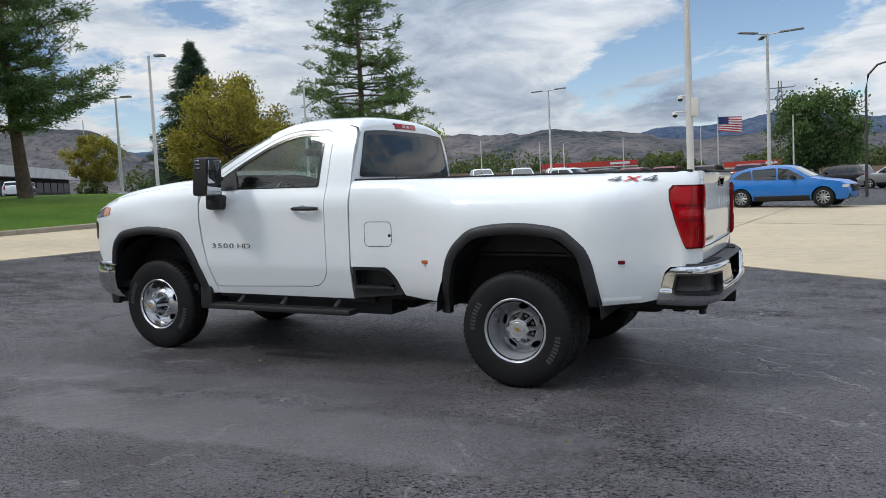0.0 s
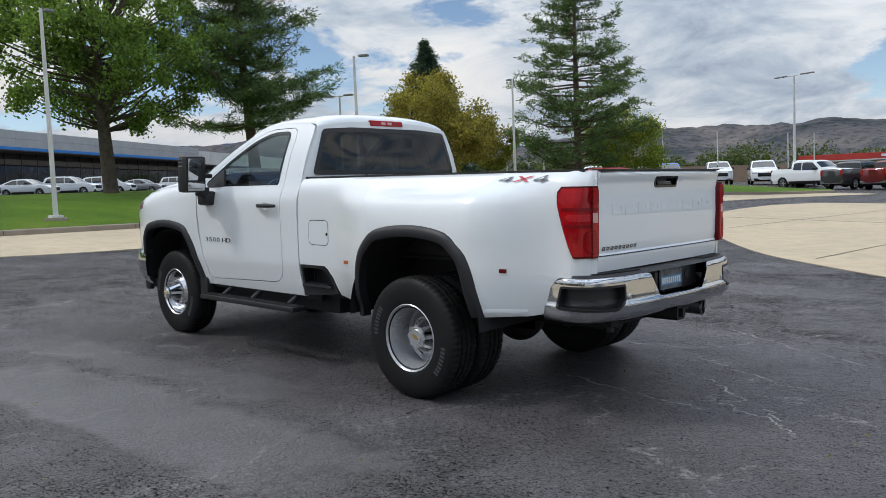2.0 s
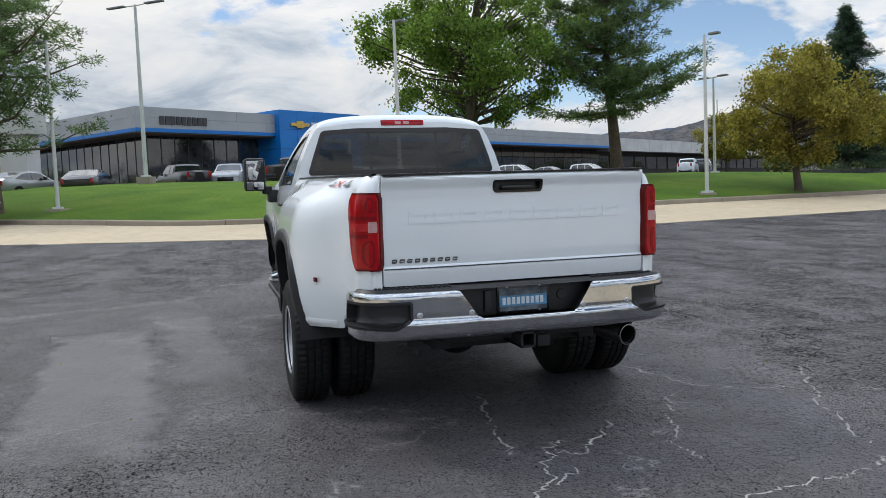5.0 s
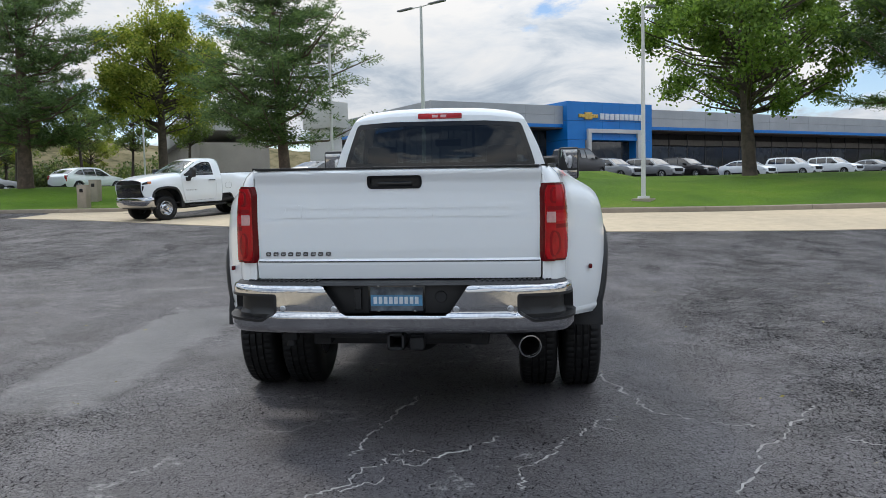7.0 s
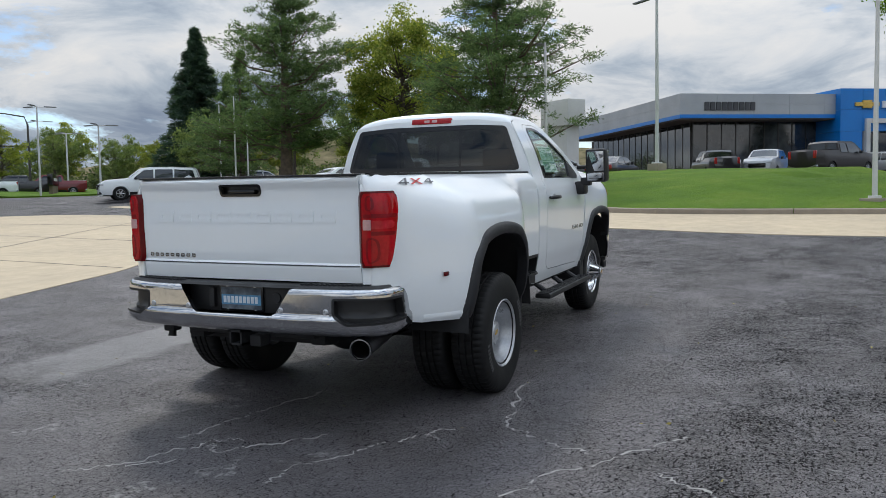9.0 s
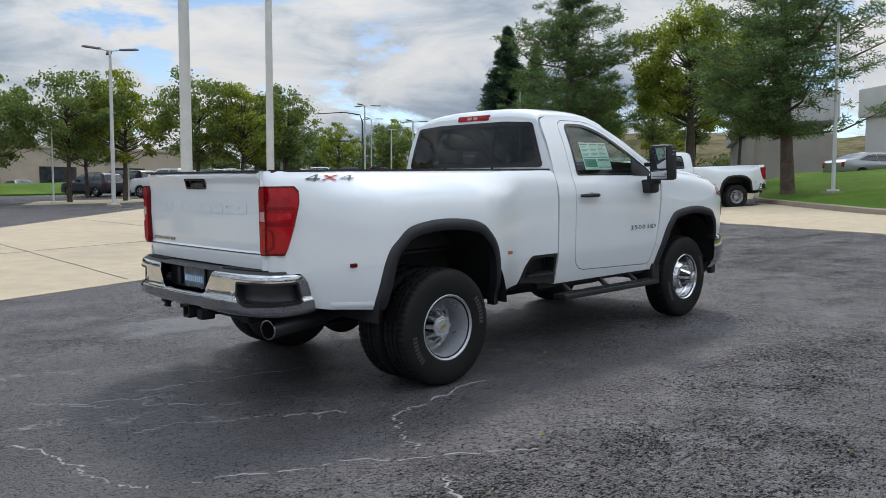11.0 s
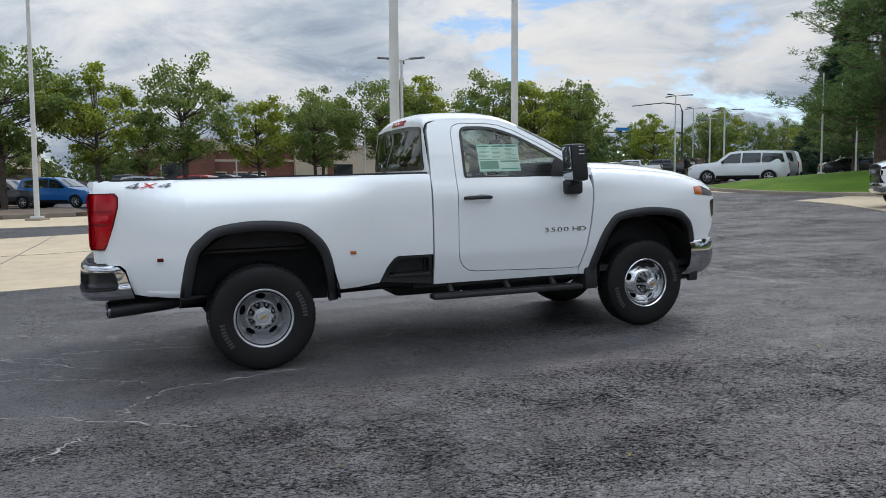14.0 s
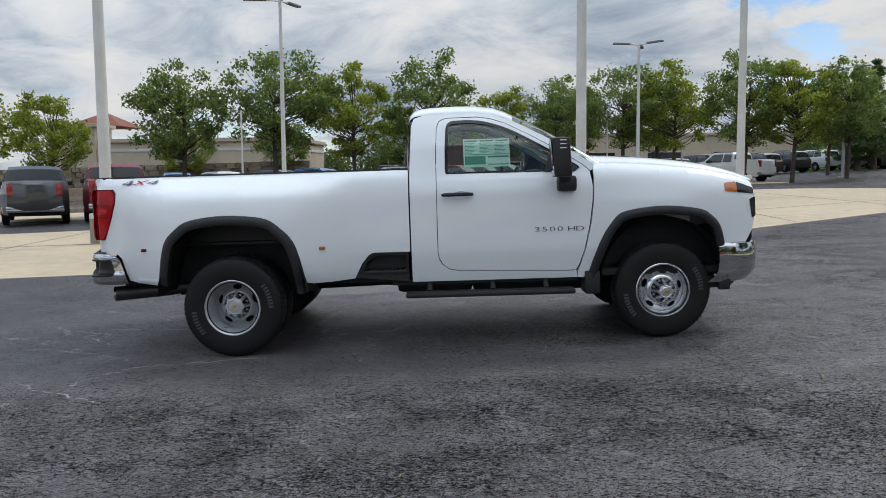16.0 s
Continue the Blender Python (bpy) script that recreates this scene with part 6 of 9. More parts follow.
street_lamp(-20.6, 16.3, lawn_z(-20.6, 16.3), 5.75, 1, heading=0.4, reach=0.45, plinth=0.06, rp=0.3)
street_lamp(-21.1, 4.8, lawn_z(-21.1, 4.8), 6.1, 1, heading=2.0, reach=0.3, plinth=0.06, rp=0.3)
street_lamp(-26.7, -6.6, lawn_z(-26.7, -6.6), 6.0, 1, heading=-2.4, reach=0.45, plinth=0.06, rp=0.3)
street_lamp(-38.6, -4.2, lawn_z(-38.6, -4.2), 8.6, 2, r=0.11, plinth=0.35, heading=0.9, reach=1.3, rp=0.35)
street_lamp(-21.8, 27.7, lawn_z(-21.8, 27.7), 5.7, 1, heading=2.6, reach=0.45, plinth=0.06, rp=0.3)
street_lamp(-29.5, 22.9, lawn_z(-29.5, 22.9), 4.7, 2, heading=0.3, reach=0.6)
street_lamp(-18.5, 56.5, gz(-18.5, 56.5), 8.1, 2, r=0.1, heading=-0.3, reach=1.2)
street_lamp(-30.0, 49.0, 1.6, 6.8, 2, heading=-0.5, reach=1.0)
street_lamp(-2.6, 23.6, gz(-2.6, 23.6), 13.0, 0, r=0.13, plinth=0.85)
street_lamp(-1.0, 38.4, gz(-1, 38.4), 8.3, 3, r=0.1, heading=-0.25, reach=1.3)
street_lamp(-5.2, -13.4, gz(-5.2, -13.4), 13.0, 0, r=0.14, plinth=0.72)
street_lamp(-11.8, -20.4, gz(-11.8, -20.4), 13.0, 0, r=0.14, plinth=0.80)
street_lamp(6.0, -10.7, gz(6.0, -10.7), 13.0, 0, r=0.13, plinth=0.62, rp=0.27)
street_lamp(5.1, -26.5, gz(5.1, -26.5), 8.45, 3, r=0.1, plinth=0.1, heading=0.15, reach=1.1)
street_lamp(-11.3, -33.5, gz(-11.3, -33.5), 7.2, 3, r=0.1, plinth=0.1, heading=0.2, reach=1.0)
street_lamp(-25.1, -40.8, gz(-25.1, -40.8), 6.4, 3, r=0.09, plinth=0.1, heading=0.3, reach=1.0)
for px, py, hh in ((-42.7, -54.6, 7.4), (-42.7, -47.9, 5.6), (-58, -73, 8.2), (-52, -62, 6)):
    street_lamp(px, py, gz(px, py), hh, 3, r=0.09, heading=0.5, reach=1.1)
for px, py, hh in ((-4.3, -49.7, 5.0), (-11.5, -42.5, 4.3), (8.7, -33.9, 4.7), (-16.8, -45.1, 4.2), (-22.2, -48.6, 4.0), (20, -45, 5.2), (-33, -60, 4.5)):
    street_lamp(px, py, gz(px, py), hh, 1, r=0.06, heading=0.1, reach=0.4, group="parking lamp posts")
for px, py, hh in ((-7.8, 62.8, 5.2), (-0.5, 53.4, 5.1), (-15.0, 66.5, 4.8), (-20.1, 65.2, 4.2), (-26, 60, 4.4), (-32, 62, 4.8), (-37, 58, 4.2), (-24, 70, 4.5)):
    street_lamp(px, py, gz(px, py), hh, 1, r=0.06, heading=0.1, reach=0.4, group="parking lamp posts")
for px, py, hh in ((-40, 55, 5.5), (-33, 41, 3.2), (-43.5, 33, 4.5), (-31.3, -25.7, 5.1), (-43.4, -36.6, 5.4), (-43, -22, 5.5), (-38, -30, 4.6)):
    street_lamp(px, py, (lawn_z if py > 0 and px > -41 else bank_z if py < -10 and px > -42 else gz)(px, py) + (1.2 if px < -41.3 else 0), hh, 0, r=0.055, group="slim masts")
# security cameras on the mast
cams = thing("security_camera", Matrix.Translation((-2.6, 23.6, gz(-2.6, 23.6))), "grey dome security cameras strapped to a white mast", "camera")
for z0, reach in ((3.55, -0.5), (4.1, -0.3)):
    bm = bmesh.new()
    tube(bm, [(0, 0, z0 + 0.1), (reach, 0, z0 + 0.1)], 0.03, seg=8)
    part("bracket", bm, POLE, cams)
    bm = bmesh.new()
    lathe(bm, [(0.0, z0 + 0.13), (0.07, z0 + 0.12), (0.11, z0 + 0.06), (0.115, z0), (0.0, z0)], seg=16, axis="Z", m=Matrix.Translation((reach, 0, 0)))
    part("camera_housing", bm, POLE, cams)
    bm = bmesh.new()
    bmesh.ops.create_uvsphere(bm, u_segments=14, v_segments=10, radius=0.085, matrix=Matrix.Translation((reach, 0, z0 - 0.01)))
    part("dome", bm, GLOSS, cams)
bm = bmesh.new()
box(bm, 0.08, 0.34, -0.12, 0.12, 3.45, 4.1, bev=0.02)
part("junction_box", bm, POLE, cams)

# ---- trees ----
BARK = surf("grey_brown_bark", (0.10, 0.078, 0.060), (0.055, 0.043, 0.034), scale=5, rough=0.95, bumps=0.9, fine=22)
PINEBARK = surf("reddish_pine_bark", (0.15, 0.105, 0.078), (0.08, 0.058, 0.046), scale=5, rough=0.95, bumps=0.9, fine=18)
OAKLEAF = leaf_mat("oak_leaves", (0.080, 0.145, 0.034), (0.235, 0.335, 0.085), 1.1, 0.6, 1.35)
YELLOWLEAF = leaf_mat("yellowing_leaves", (0.145, 0.145, 0.030), (0.385, 0.318, 0.088))
ROWLEAF = leaf_mat("locust_leaves", (0.080, 0.130, 0.044), (0.23, 0.275, 0.105))
LIMELEAF = leaf_mat("lime_leaves", (0.11, 0.17, 0.03), (0.36, 0.37, 0.085))
NEEDLE = leaf_mat("pine_needles", (0.050, 0.092, 0.044), (0.155, 0.215, 0.100), 1.7, 0.5, 1.5)
SPRUCENEEDLE = leaf_mat("spruce_needles", (0.026, 0.055, 0.040), (0.075, 0.115, 0.088))


def quads(name, centres, normals_seed, size, aspect, material, rng, toward=None):
    """One mesh of many small leaves: each a bent quad of its own."""
    n = len(centres)
    c = np.asarray(centres)
    a = rng.normal(size=(n, 3)) if toward is None else toward + rng.normal(size=(n, 3)) * 0.45
    a /= np.linalg.norm(a, axis=1)[:, None]
    b = np.cross(a, rng.normal(size=(n, 3)))
    b /= np.linalg.norm(b, axis=1)[:, None]
    s = (size * rng.uniform(0.65, 1.35, n))[:, None]
    L, W = a * s, b * s * aspect
    v = np.stack([c - L * 0.5, c + W * 0.5, c + L * 0.5, c - W * 0.5], axis=1).reshape(-1, 3)
    me = bpy.data.meshes.new(name)
    me.from_pydata(v.tolist(), [], np.arange(4 * n).reshape(-1, 4).tolist())
    me.materials.append(material)
    return me


def leafy_tree(x, y, z, h, r, seed, material, label, group="", trunk=0.3, clear=0.22, clusters=46, per=170, leaf=0.21, flat=0.85, tight=1.0):
    rng = np.random.default_rng(seed)
    root = thing("tree", Matrix.Translation((x, y, z)), label, "tree", group)
    bm = bmesh.new()
    fork = h * clear
    lean = rng.normal(size=2) * 0.15
    tube(bm, [(0, 0, -0.3), (0.0, 0.0, 0.15), (lean[0] * 0.5, lean[1] * 0.5, fork), (lean[0], lean[1], h * 0.55), (lean[0] * 1.3, lean[1] * 1.3, h * 0.82)], [trunk * 1.35, trunk, trunk * 0.8, trunk * 0.42, trunk * 0.10], seg=12)
    cz = (h + fork * 1.05) / 2
    rz = (h - fork * 1.05) / 2
    pts = []
    while len(pts) < clusters:
        p = rng.uniform(-1, 1, 3)
        d = np.linalg.norm(p)
        if 0.35 < d < 1.0 and rng.random() < d:
            bulge = 1.0 - 0.25 * max(p[2], 0)
            pts.append(np.array([p[0] * r * bulge, p[1] * r * bulge, cz + p[2] * rz]) * (1 + rng.normal() * 0.05))
    for k, p in enumerate(pts):
        q = min(max((p[2] - h * 0.15) / h, clear), 0.62) * h
        a = Vector((lean[0] * q / h, lean[1] * q / h, q))
        e = Vector(p)
        mid = a.lerp(e, 0.5) + Vector((0, 0, -0.06 * (e - a).length))
        w = trunk * (0.36 if k < clusters * 0.3 else 0.20)
        tube(bm, [a, mid, e], [w, w * 0.55, w * 0.15], seg=6, cap=False)
    part("trunk", bm, BARK, root)
    cs = []
    for p in pts:
        sg = r * rng.uniform(0.13, 0.22) * tight
        m = int(per * rng.uniform(0.6, 1.4))
        cs.append(p + rng.normal(size=(m, 3)) * np.array([sg, sg, sg * flat]))
    ob = new("crown", quads("crown", np.concatenate(cs), 0, leaf, 0.62, material, rng))
    ob.parent = root
    return root


def conifer(x, y, z, h, r, seed, label, group="", spruce=False, bare=0.22, trunk=0.26, tufts=13, lean=(0, 0), gap=0.2, rows=None, needle=0.36, name="pine_tree", cone=False, spread=1.0):
    rng = np.random.default_rng(seed)
    root = thing("spruce_tree" if spruce else name, Matrix.Translation((x, y, z)), label, "conifer", group)
    bm = bmesh.new()
    axis = lambda t: Vector((lean[0] * t * (1 - 0.4 * t), lean[1] * t * (1 - 0.4 * t), h * t))
    tube(bm, [axis(t / 8) - Vector((0, 0, 0.3 if t == 0 else 0)) for t in range(9)], [trunk * (1.12 if t == 0 else 1 - 0.93 * t / 8) for t in range(9)], seg=12)
    cs, dirs = [], []
    n = rows or int(h * (1 - bare) / (0.25 if spruce else 0.36))
    for k in range(n):
        f = k / (n - 1)
        t = bare + (0.99 - bare) * f
        if spruce:
            L0 = r * (1 - f) ** 0.85 + 0.12
        else:
            L0 = r * (1 - f) ** 0.62 + 0.25 if cone else r * (0.55 + 0.45 * math.sin(min(f * 3.6 + 0.75, math.pi))) * (1 - max(f - 0.35, 0) / 0.65 * 0.86)
        for j in range(7 if spruce else 5):
            if rng.random() < (0.06 if spruce else gap):
                continue
            az = rng.uniform(0, 2 * math.pi)
            L = L0 * rng.uniform(0.62, 1.12)
            up = (-0.28 if spruce else rng.uniform(-0.12, 0.22)) * L
            a = axis(min(t + rng.normal() * 0.006, 0.995))
            d = Vector((math.cos(az), math.sin(az), 0))
            m1 = a + d * L * 0.5 + Vector((0, 0, up * 0.3))
            e = a + d * L + Vector((0, 0, up + (0.18 * L if not spruce else 0.1 * L)))
            tube(bm, [a, m1, e], [0.055 * (0.35 + L / r), 0.03 * (0.4 + L / r), 0.01], seg=5, cap=False)
            m = max(int((tufts if not spruce else tufts * 0.8) * (0.3 + L / r)), 3)
            for q in range(m):
                g = rng.uniform(0.34 if gap > 0.12 and not spruce else 0.12, 1.04)
                c = (a * (1 - g) ** 2 + m1 * 2 * g * (1 - g) + e * g * g) if g <= 1 else e
                side = d.cross(Vector((0, 0, 1))) * rng.normal() * 0.17 * L * (1.0 if not spruce else 0.7)
                c = c + side + Vector((0, 0, rng.normal() * (0.09 if spruce else 0.10)))
                kk = 26 if spruce else int(30 * spread)
                off = rng.normal(size=(kk, 3)) * (np.array([0.17, 0.17, 0.12]) if spruce else np.array([0.125, 0.125, 0.075]) * (1.0 if spread == 1.0 else 1.15))
                cs.append(np.array(c) + off)
                # pine needles fan out of their tuft; spruce twigs droop along the bough
                fan = np.array((d.x, d.y, 0.35 if not spruce else -0.1)) * (0.5 if not spruce else 1.0)
                dirs.append(fan + (off / 0.13 if not spruce else 0.0 * off))
    part("trunk", bm, PINEBARK, root)
    ob = new("crown", quads("crown", np.concatenate(cs), 0, needle * (1.0 if spruce else 0.60), 0.13 if spruce else 0.21, SPRUCENEEDLE if spruce else NEEDLE, rng, np.concatenate(dirs)))
    ob.parent = root
    return root


leafy_tree(-30.0, 10.6, lawn_z(-30, 10.6), 10.4, 5.1, 3, OAKLEAF, "large full green oak tree on the lawn bank", trunk=0.31, clear=0.25, clusters=135, per=270, leaf=0.17, tight=0.34)
leafy_tree(-20.3, 20.1, lawn_z(-20.3, 20.1), 5.1, 2.6, 5, YELLOWLEAF, "small tree with yellowing autumn leaves on lawn", trunk=0.15, clear=0.22, clusters=96, per=430, leaf=0.115, tight=0.50)
conifer(-29.4, 17.5, lawn_z(-29.4, 17.5), 12.5, 4.3, 11, "tall leaning dark green pine on the lawn", lean=(0.5, -1.5), bare=0.24, trunk=0.30, gap=0.12, tufts=28, needle=0.30, spread=1.4, rows=21, cone=True)
conifer(-22.7, 34.7, lawn_z(-22.7, 34.7), 13.8, 4.3, 12, "tall open-branched green pine beside the lane", bare=0.10, trunk=0.26, gap=0.22, tufts=15, cone=True)
leafy_tree(-28.5, 33.5, lawn_z(-28.5, 33.5), 4.3, 1.9, 66, YELLOWLEAF, "small olive-green tree behind a yellowing tree", trunk=0.10, clear=0.2, clusters=60, per=240, leaf=0.13, tight=0.55)
leafy_tree(-43.1, 33.4, upper_z(-43.1, 33.4), 4.2, 1.8, 67, YELLOWLEAF, "small olive-green tree on the upper lot edge", trunk=0.10, clear=0.2, clusters=60, per=240, leaf=0.13, tight=0.55)
leafy_tree(0.6, 69.0, gz(0.6, 69.0), 7.8, 3.7, 61, NEEDLE, "broad round dark green tree beyond the lot", trunk=0.24, clear=0.2, clusters=70, per=300, leaf=0.26, tight=0.75)
leafy_tree(-22.0, 38.6, lawn_z(-22.0, 38.6), 4.6, 2.5, 15, LIMELEAF, "low rounded green tree under a pine", trunk=0.12, clear=0.18, clusters=46, per=520, leaf=0.13, tight=0.8)
conifer(-44.7, 45.1, 1.9, 12.0, 5.0, 13, "dark conical spruce behind a yellowing tree", spruce=True, bare=0.08, trunk=0.2, tufts=15)
conifer(-32.8, -23.4, bank_z(-32.8, -23.4), 14.0, 4.9, 14, "very tall dense pine beside the driveway", bare=0.15, trunk=0.36, gap=0.08, tufts=20, lean=(0.2, 0.3), needle=0.30, spread=1.5, rows=27)
conifer(-28.2, -8.9, lawn_z(-28.2, -8.9), 11.8, 4.3, 21, "tall dark pine with a forked trunk on lawn", bare=0.20, trunk=0.27, gap=0.08, tufts=19, lean=(-0.3, -0.9), needle=0.28, spread=1.6, rows=22)
conifer(-62.5, -55.0, gz(-62.5, -55), 16.8, 5.2, 16, "tall dense blue-green spruce tree", spruce=True, bare=0.06, trunk=0.3, tufts=18, needle=0.5)
leafy_tree(-36.2, -17.8, bank_z(-36.2, -17.8) + 0.5, 8.6, 3.3, 17, LIMELEAF, "broad tree with yellow-green leaves beside driveway", trunk=0.26, clear=0.26, clusters=84, per=480, leaf=0.15, tight=0.50)
conifer(-40, -32, gz(-40, -32), 9.5, 3.6, 26, "dark pine behind the driveway lawn", bare=0.15, trunk=0.22, gap=0.08, rows=18)
conifer(-46, -38.0, gz(-46, -38), 9.0, 3.2, 28, "dark pine behind the driveway lawn", bare=0.2, trunk=0.2, gap=0.1, rows=16)
ROW_RISE = 1.1
ROW = [(20.0, -37.0, 5.7, 0), (13.7, -40.0, 7.3, 1), (8.5, -41.0, 8.2, 2), (3.9, -42.0, 7.1, 3), (-0.8, -41.5, 7.1, 4), (-5.2, -43.5, 5.8, 0), (-8.7, -44, 6.2, 1), (-12.6, -43.2, 7.0, 2), (-15.7, -43, 6.8, 3), (-19.5, -41.5, 6.8, 4), (-22.0, -40.5, 6.6, 0), (-25.2, -40.5, 6.3, 1), (26, -40, 7.5, 3), (-10.6, -52, 6.6, 4), (1.5, -55, 5.5, 1), (-17.5, -54, 6.5, 2), (-28, -49, 6.2, 3), (10.5, -53, 5.0, 4), (17.5, -52, 5.2, 0)]
proto = []
for k in range(5):
    h0 = 7.0
    tr = leafy_tree(ROW[k][0], ROW[k][1], gz(*ROW[k][:2]), h0, 2.45 + 0.2 * (k % 3), 40 + k, ROWLEAF if k % 3 else LIMELEAF, "slim-trunked green street tree in a planted row", "row of street trees", trunk=0.13, clear=0.30, clusters=78, per=135, leaf=0.16, flat=0.7, tight=0.50)
    tr.scale = (ROW_RISE * ROW[k][2] / h0,) * 3
    proto.append(tr)
for k in range(5, len(ROW)):
    x, y, hh, v = ROW[k]
    c = copy_thing(proto[v], Matrix.Translation((x, y, gz(x, y))) @ Matrix.Rotation(k * 1.7, 4, "Z"))
    c.scale = (ROW_RISE * hh / 7.0,) * 3
for x, y, hh in ((-36.2, -58.8, 8.6), (-33, -55, 7.6)):
    conifer(x, y, gz(x, y), hh, 3.4, int(-x * 7), "broad dark green pine beyond the car park", bare=0.12, gap=0.08, rows=16, tufts=11, needle=0.5)
for k, (x, y, hh, v) in enumerate(((-60, -73, 8.0, 2), (-66, -78, 8.6, 3), (-72.7, -74.6, 7.0, 4), (-68, -66, 6.2, 0), (-55, -80, 7.2, 1), (-78, -70, 7.0, 2), (-48, -66, 6.6, 3), (-58, -62, 5.4, 4), (-50, -22, 6.0, 1), (-58, -30, 6.2, 4), (-52, -36, 7.0, 2), (-57, -41, 7.4, 3), (-63, -37, 7.2, 1), (-66, -46, 7.6, 2), (-70, -40, 7.0, 3), (-52, -46, 6.6, 1), (-61, -48, 7.4, 4))):
    c = copy_thing(proto[v], Matrix.Translation((x, y, gz(x, y) + (1.4 if x < -45 and y > -40 else 0))) @ Matrix.Rotation(k * 2.3, 4, "Z"))
    c.scale = (hh / 7.0,) * 3


def far_woods():
    """Belts of trees far off: too many to tell apart."""
    rng = np.random.default_rng(77)
    cs = []
    belts = [((-70, 118), (60, 135), 70, 3.6), ((-110, 150), (-50, 160), 30, 6.0), ((-95, -105), (30, -125), 80, 6.0), ((-150, -60), (-90, -120), 40, 6.0), ((-130, 90), (-75, 118), 26, 5.0), ((-60, 165), (80, 190), 50, 5.5)]
    for (x0, y0), (x1, y1), n, hh in belts:
        for k in range(n):
            t = rng.random()
            x, y = x0 + (x1 - x0) * t + rng.normal() * 5, y0 + (y1 - y0) * t + rng.normal() * 5
            h = hh * rng.uniform(0.6, 1.25)
            c = np.array([x, y, gz(x, y) + h * 0.55])
            p = rng.normal(size=(380, 3))
            p /= np.linalg.norm(p, axis=1)[:, None]
            p *= rng.uniform(0.55, 1.05, (380, 1)) * (1 + 0.25 * np.sin(p[:, :1] * 5 + k))
            cs.append(c + p * np.array([h * 0.5, h * 0.5, h * 0.52]))
    ob = new("distant_trees", quads("distant_trees", np.concatenate(cs), 0, 0.58, 0.7, leaf_mat("distant_leaves", (0.05, 0.075, 0.032), (0.13, 0.155, 0.065)), rng))
    tagged(ob, "belts of green trees far beyond the lots", "trees", kind="stuff")


far_woods()

# ---- hills ----
def hill_mat(name, a, b, c):
    m, nt, bs = nodes_of(name)
    col = ramp(nt, noise_of(nt, 0.006, 8, 0.62, 0.5), [(0.36, a), (0.52, b), (0.68, c)])
    col = mix(nt, 1.0, col, ramp(nt, noise_of(nt, 0.05, 5, 0.7), [(0.36, (0.50, 0.56, 0.52)), (0.50, (1.0,) * 3), (0.7, (1.2,) * 3)]), "MULTIPLY")
    nt.links.new(col, bs.inputs["Base Color"])
    bs.inputs["Roughness"].default_value = 1.0
    bs.inputs["Specular IOR Level"].default_value = 0.0
    return m


def ridge(name, D, skyline, amp, material, label, depth=900):
    bm = bmesh.new()
    rows = []
    az0, az1 = skyline[0][0], skyline[-1][0]
    n = int((az1 - az0) * 7)
    for i in range(n + 1):
        az = az0 + (az1 - az0) * i / n
        el = curve_table(skyline, az)
        a = radians(az)
        row = []
        for j in range(15):
            t = j / 14
            d = D - depth * (1 - t)
            top = D * math.tan(radians(el))
            px, py = d * math.cos(a), d * math.sin(a)
            nz = noise.fractal(Vector((px * 0.0022, py * 0.0022, 3.1)), 1.0, 2.1, 6) * amp
            h = -8 + (top + 8) * smooth01(0, 1, t) ** 0.9 + nz * D * 0.032 * (0.22 + t * (1 - 0.65 * t))
            row.append(Vector((px, py, h)))
        back = D + depth * 0.6
        row.append(Vector((back * math.cos(a), back * math.sin(a), -40)))
        rows.append(row)
    sheet(bm, rows)
    single(name, bm, material, label, "hills", kind="structure", angle=180)


# dry brown and scrub tones, cooled in colour to carry aerial haze
HILL = hill_mat("hazed_foothill", (0.052, 0.060, 0.066), (0.108, 0.103, 0.108), (0.165, 0.148, 0.142))
# distance haze over the forest is painted in as blue base colours
FARHILL = hill_mat("hazed_far_range", (0.052, 0.076, 0.122), (0.075, 0.100, 0.155), (0.105, 0.122, 0.165))
TANHILL = hill_mat("grassy_tan_hill", (0.10, 0.09, 0.05), (0.19, 0.16, 0.095), (0.23, 0.20, 0.13))
ridge("backdrop_foothills", 2600, [(40, 1.6), (60, 2.0), (75, 2.2), (87, 2.3), (96, 2.5), (103.6, 2.75), (110, 3.05), (113.5, 3.05), (117.3, 3.0), (120.8, 4.05), (126, 3.4), (131, 2.7), (135.7, 2.9), (139, 4.2), (143, 4.05), (147, 3.5), (152, 3.2), (165, 2.4), (180, 1.5)], 1.0, HILL, "brown dry foothills with dark scrub, tinted bluish for haze")
ridge("backdrop_range", 4300, [(40, 2.0), (70, 2.6), (82, 3.0), (88, 3.25), (92.5, 3.75), (97, 3.2), (101, 3.1), (104, 2.7), (112, 2.6), (125, 2.6), (137, 3.4), (148, 3.7), (155, 3.3), (170, 2.4), (190, 1.8)], 0.6, FARHILL, "forested mountain range on the horizon, painted blue-grey with haze")
ridge("backdrop_tan_hill", 1500, [(180, 1.0), (190, 2.6), (200, 3.6), (208, 4.3), (213, 4.3), (220, 3.4), (230, 1.6), (240, 0.4)], 0.8, TANHILL, "bare tan grassy hill beyond the showroom", 500)


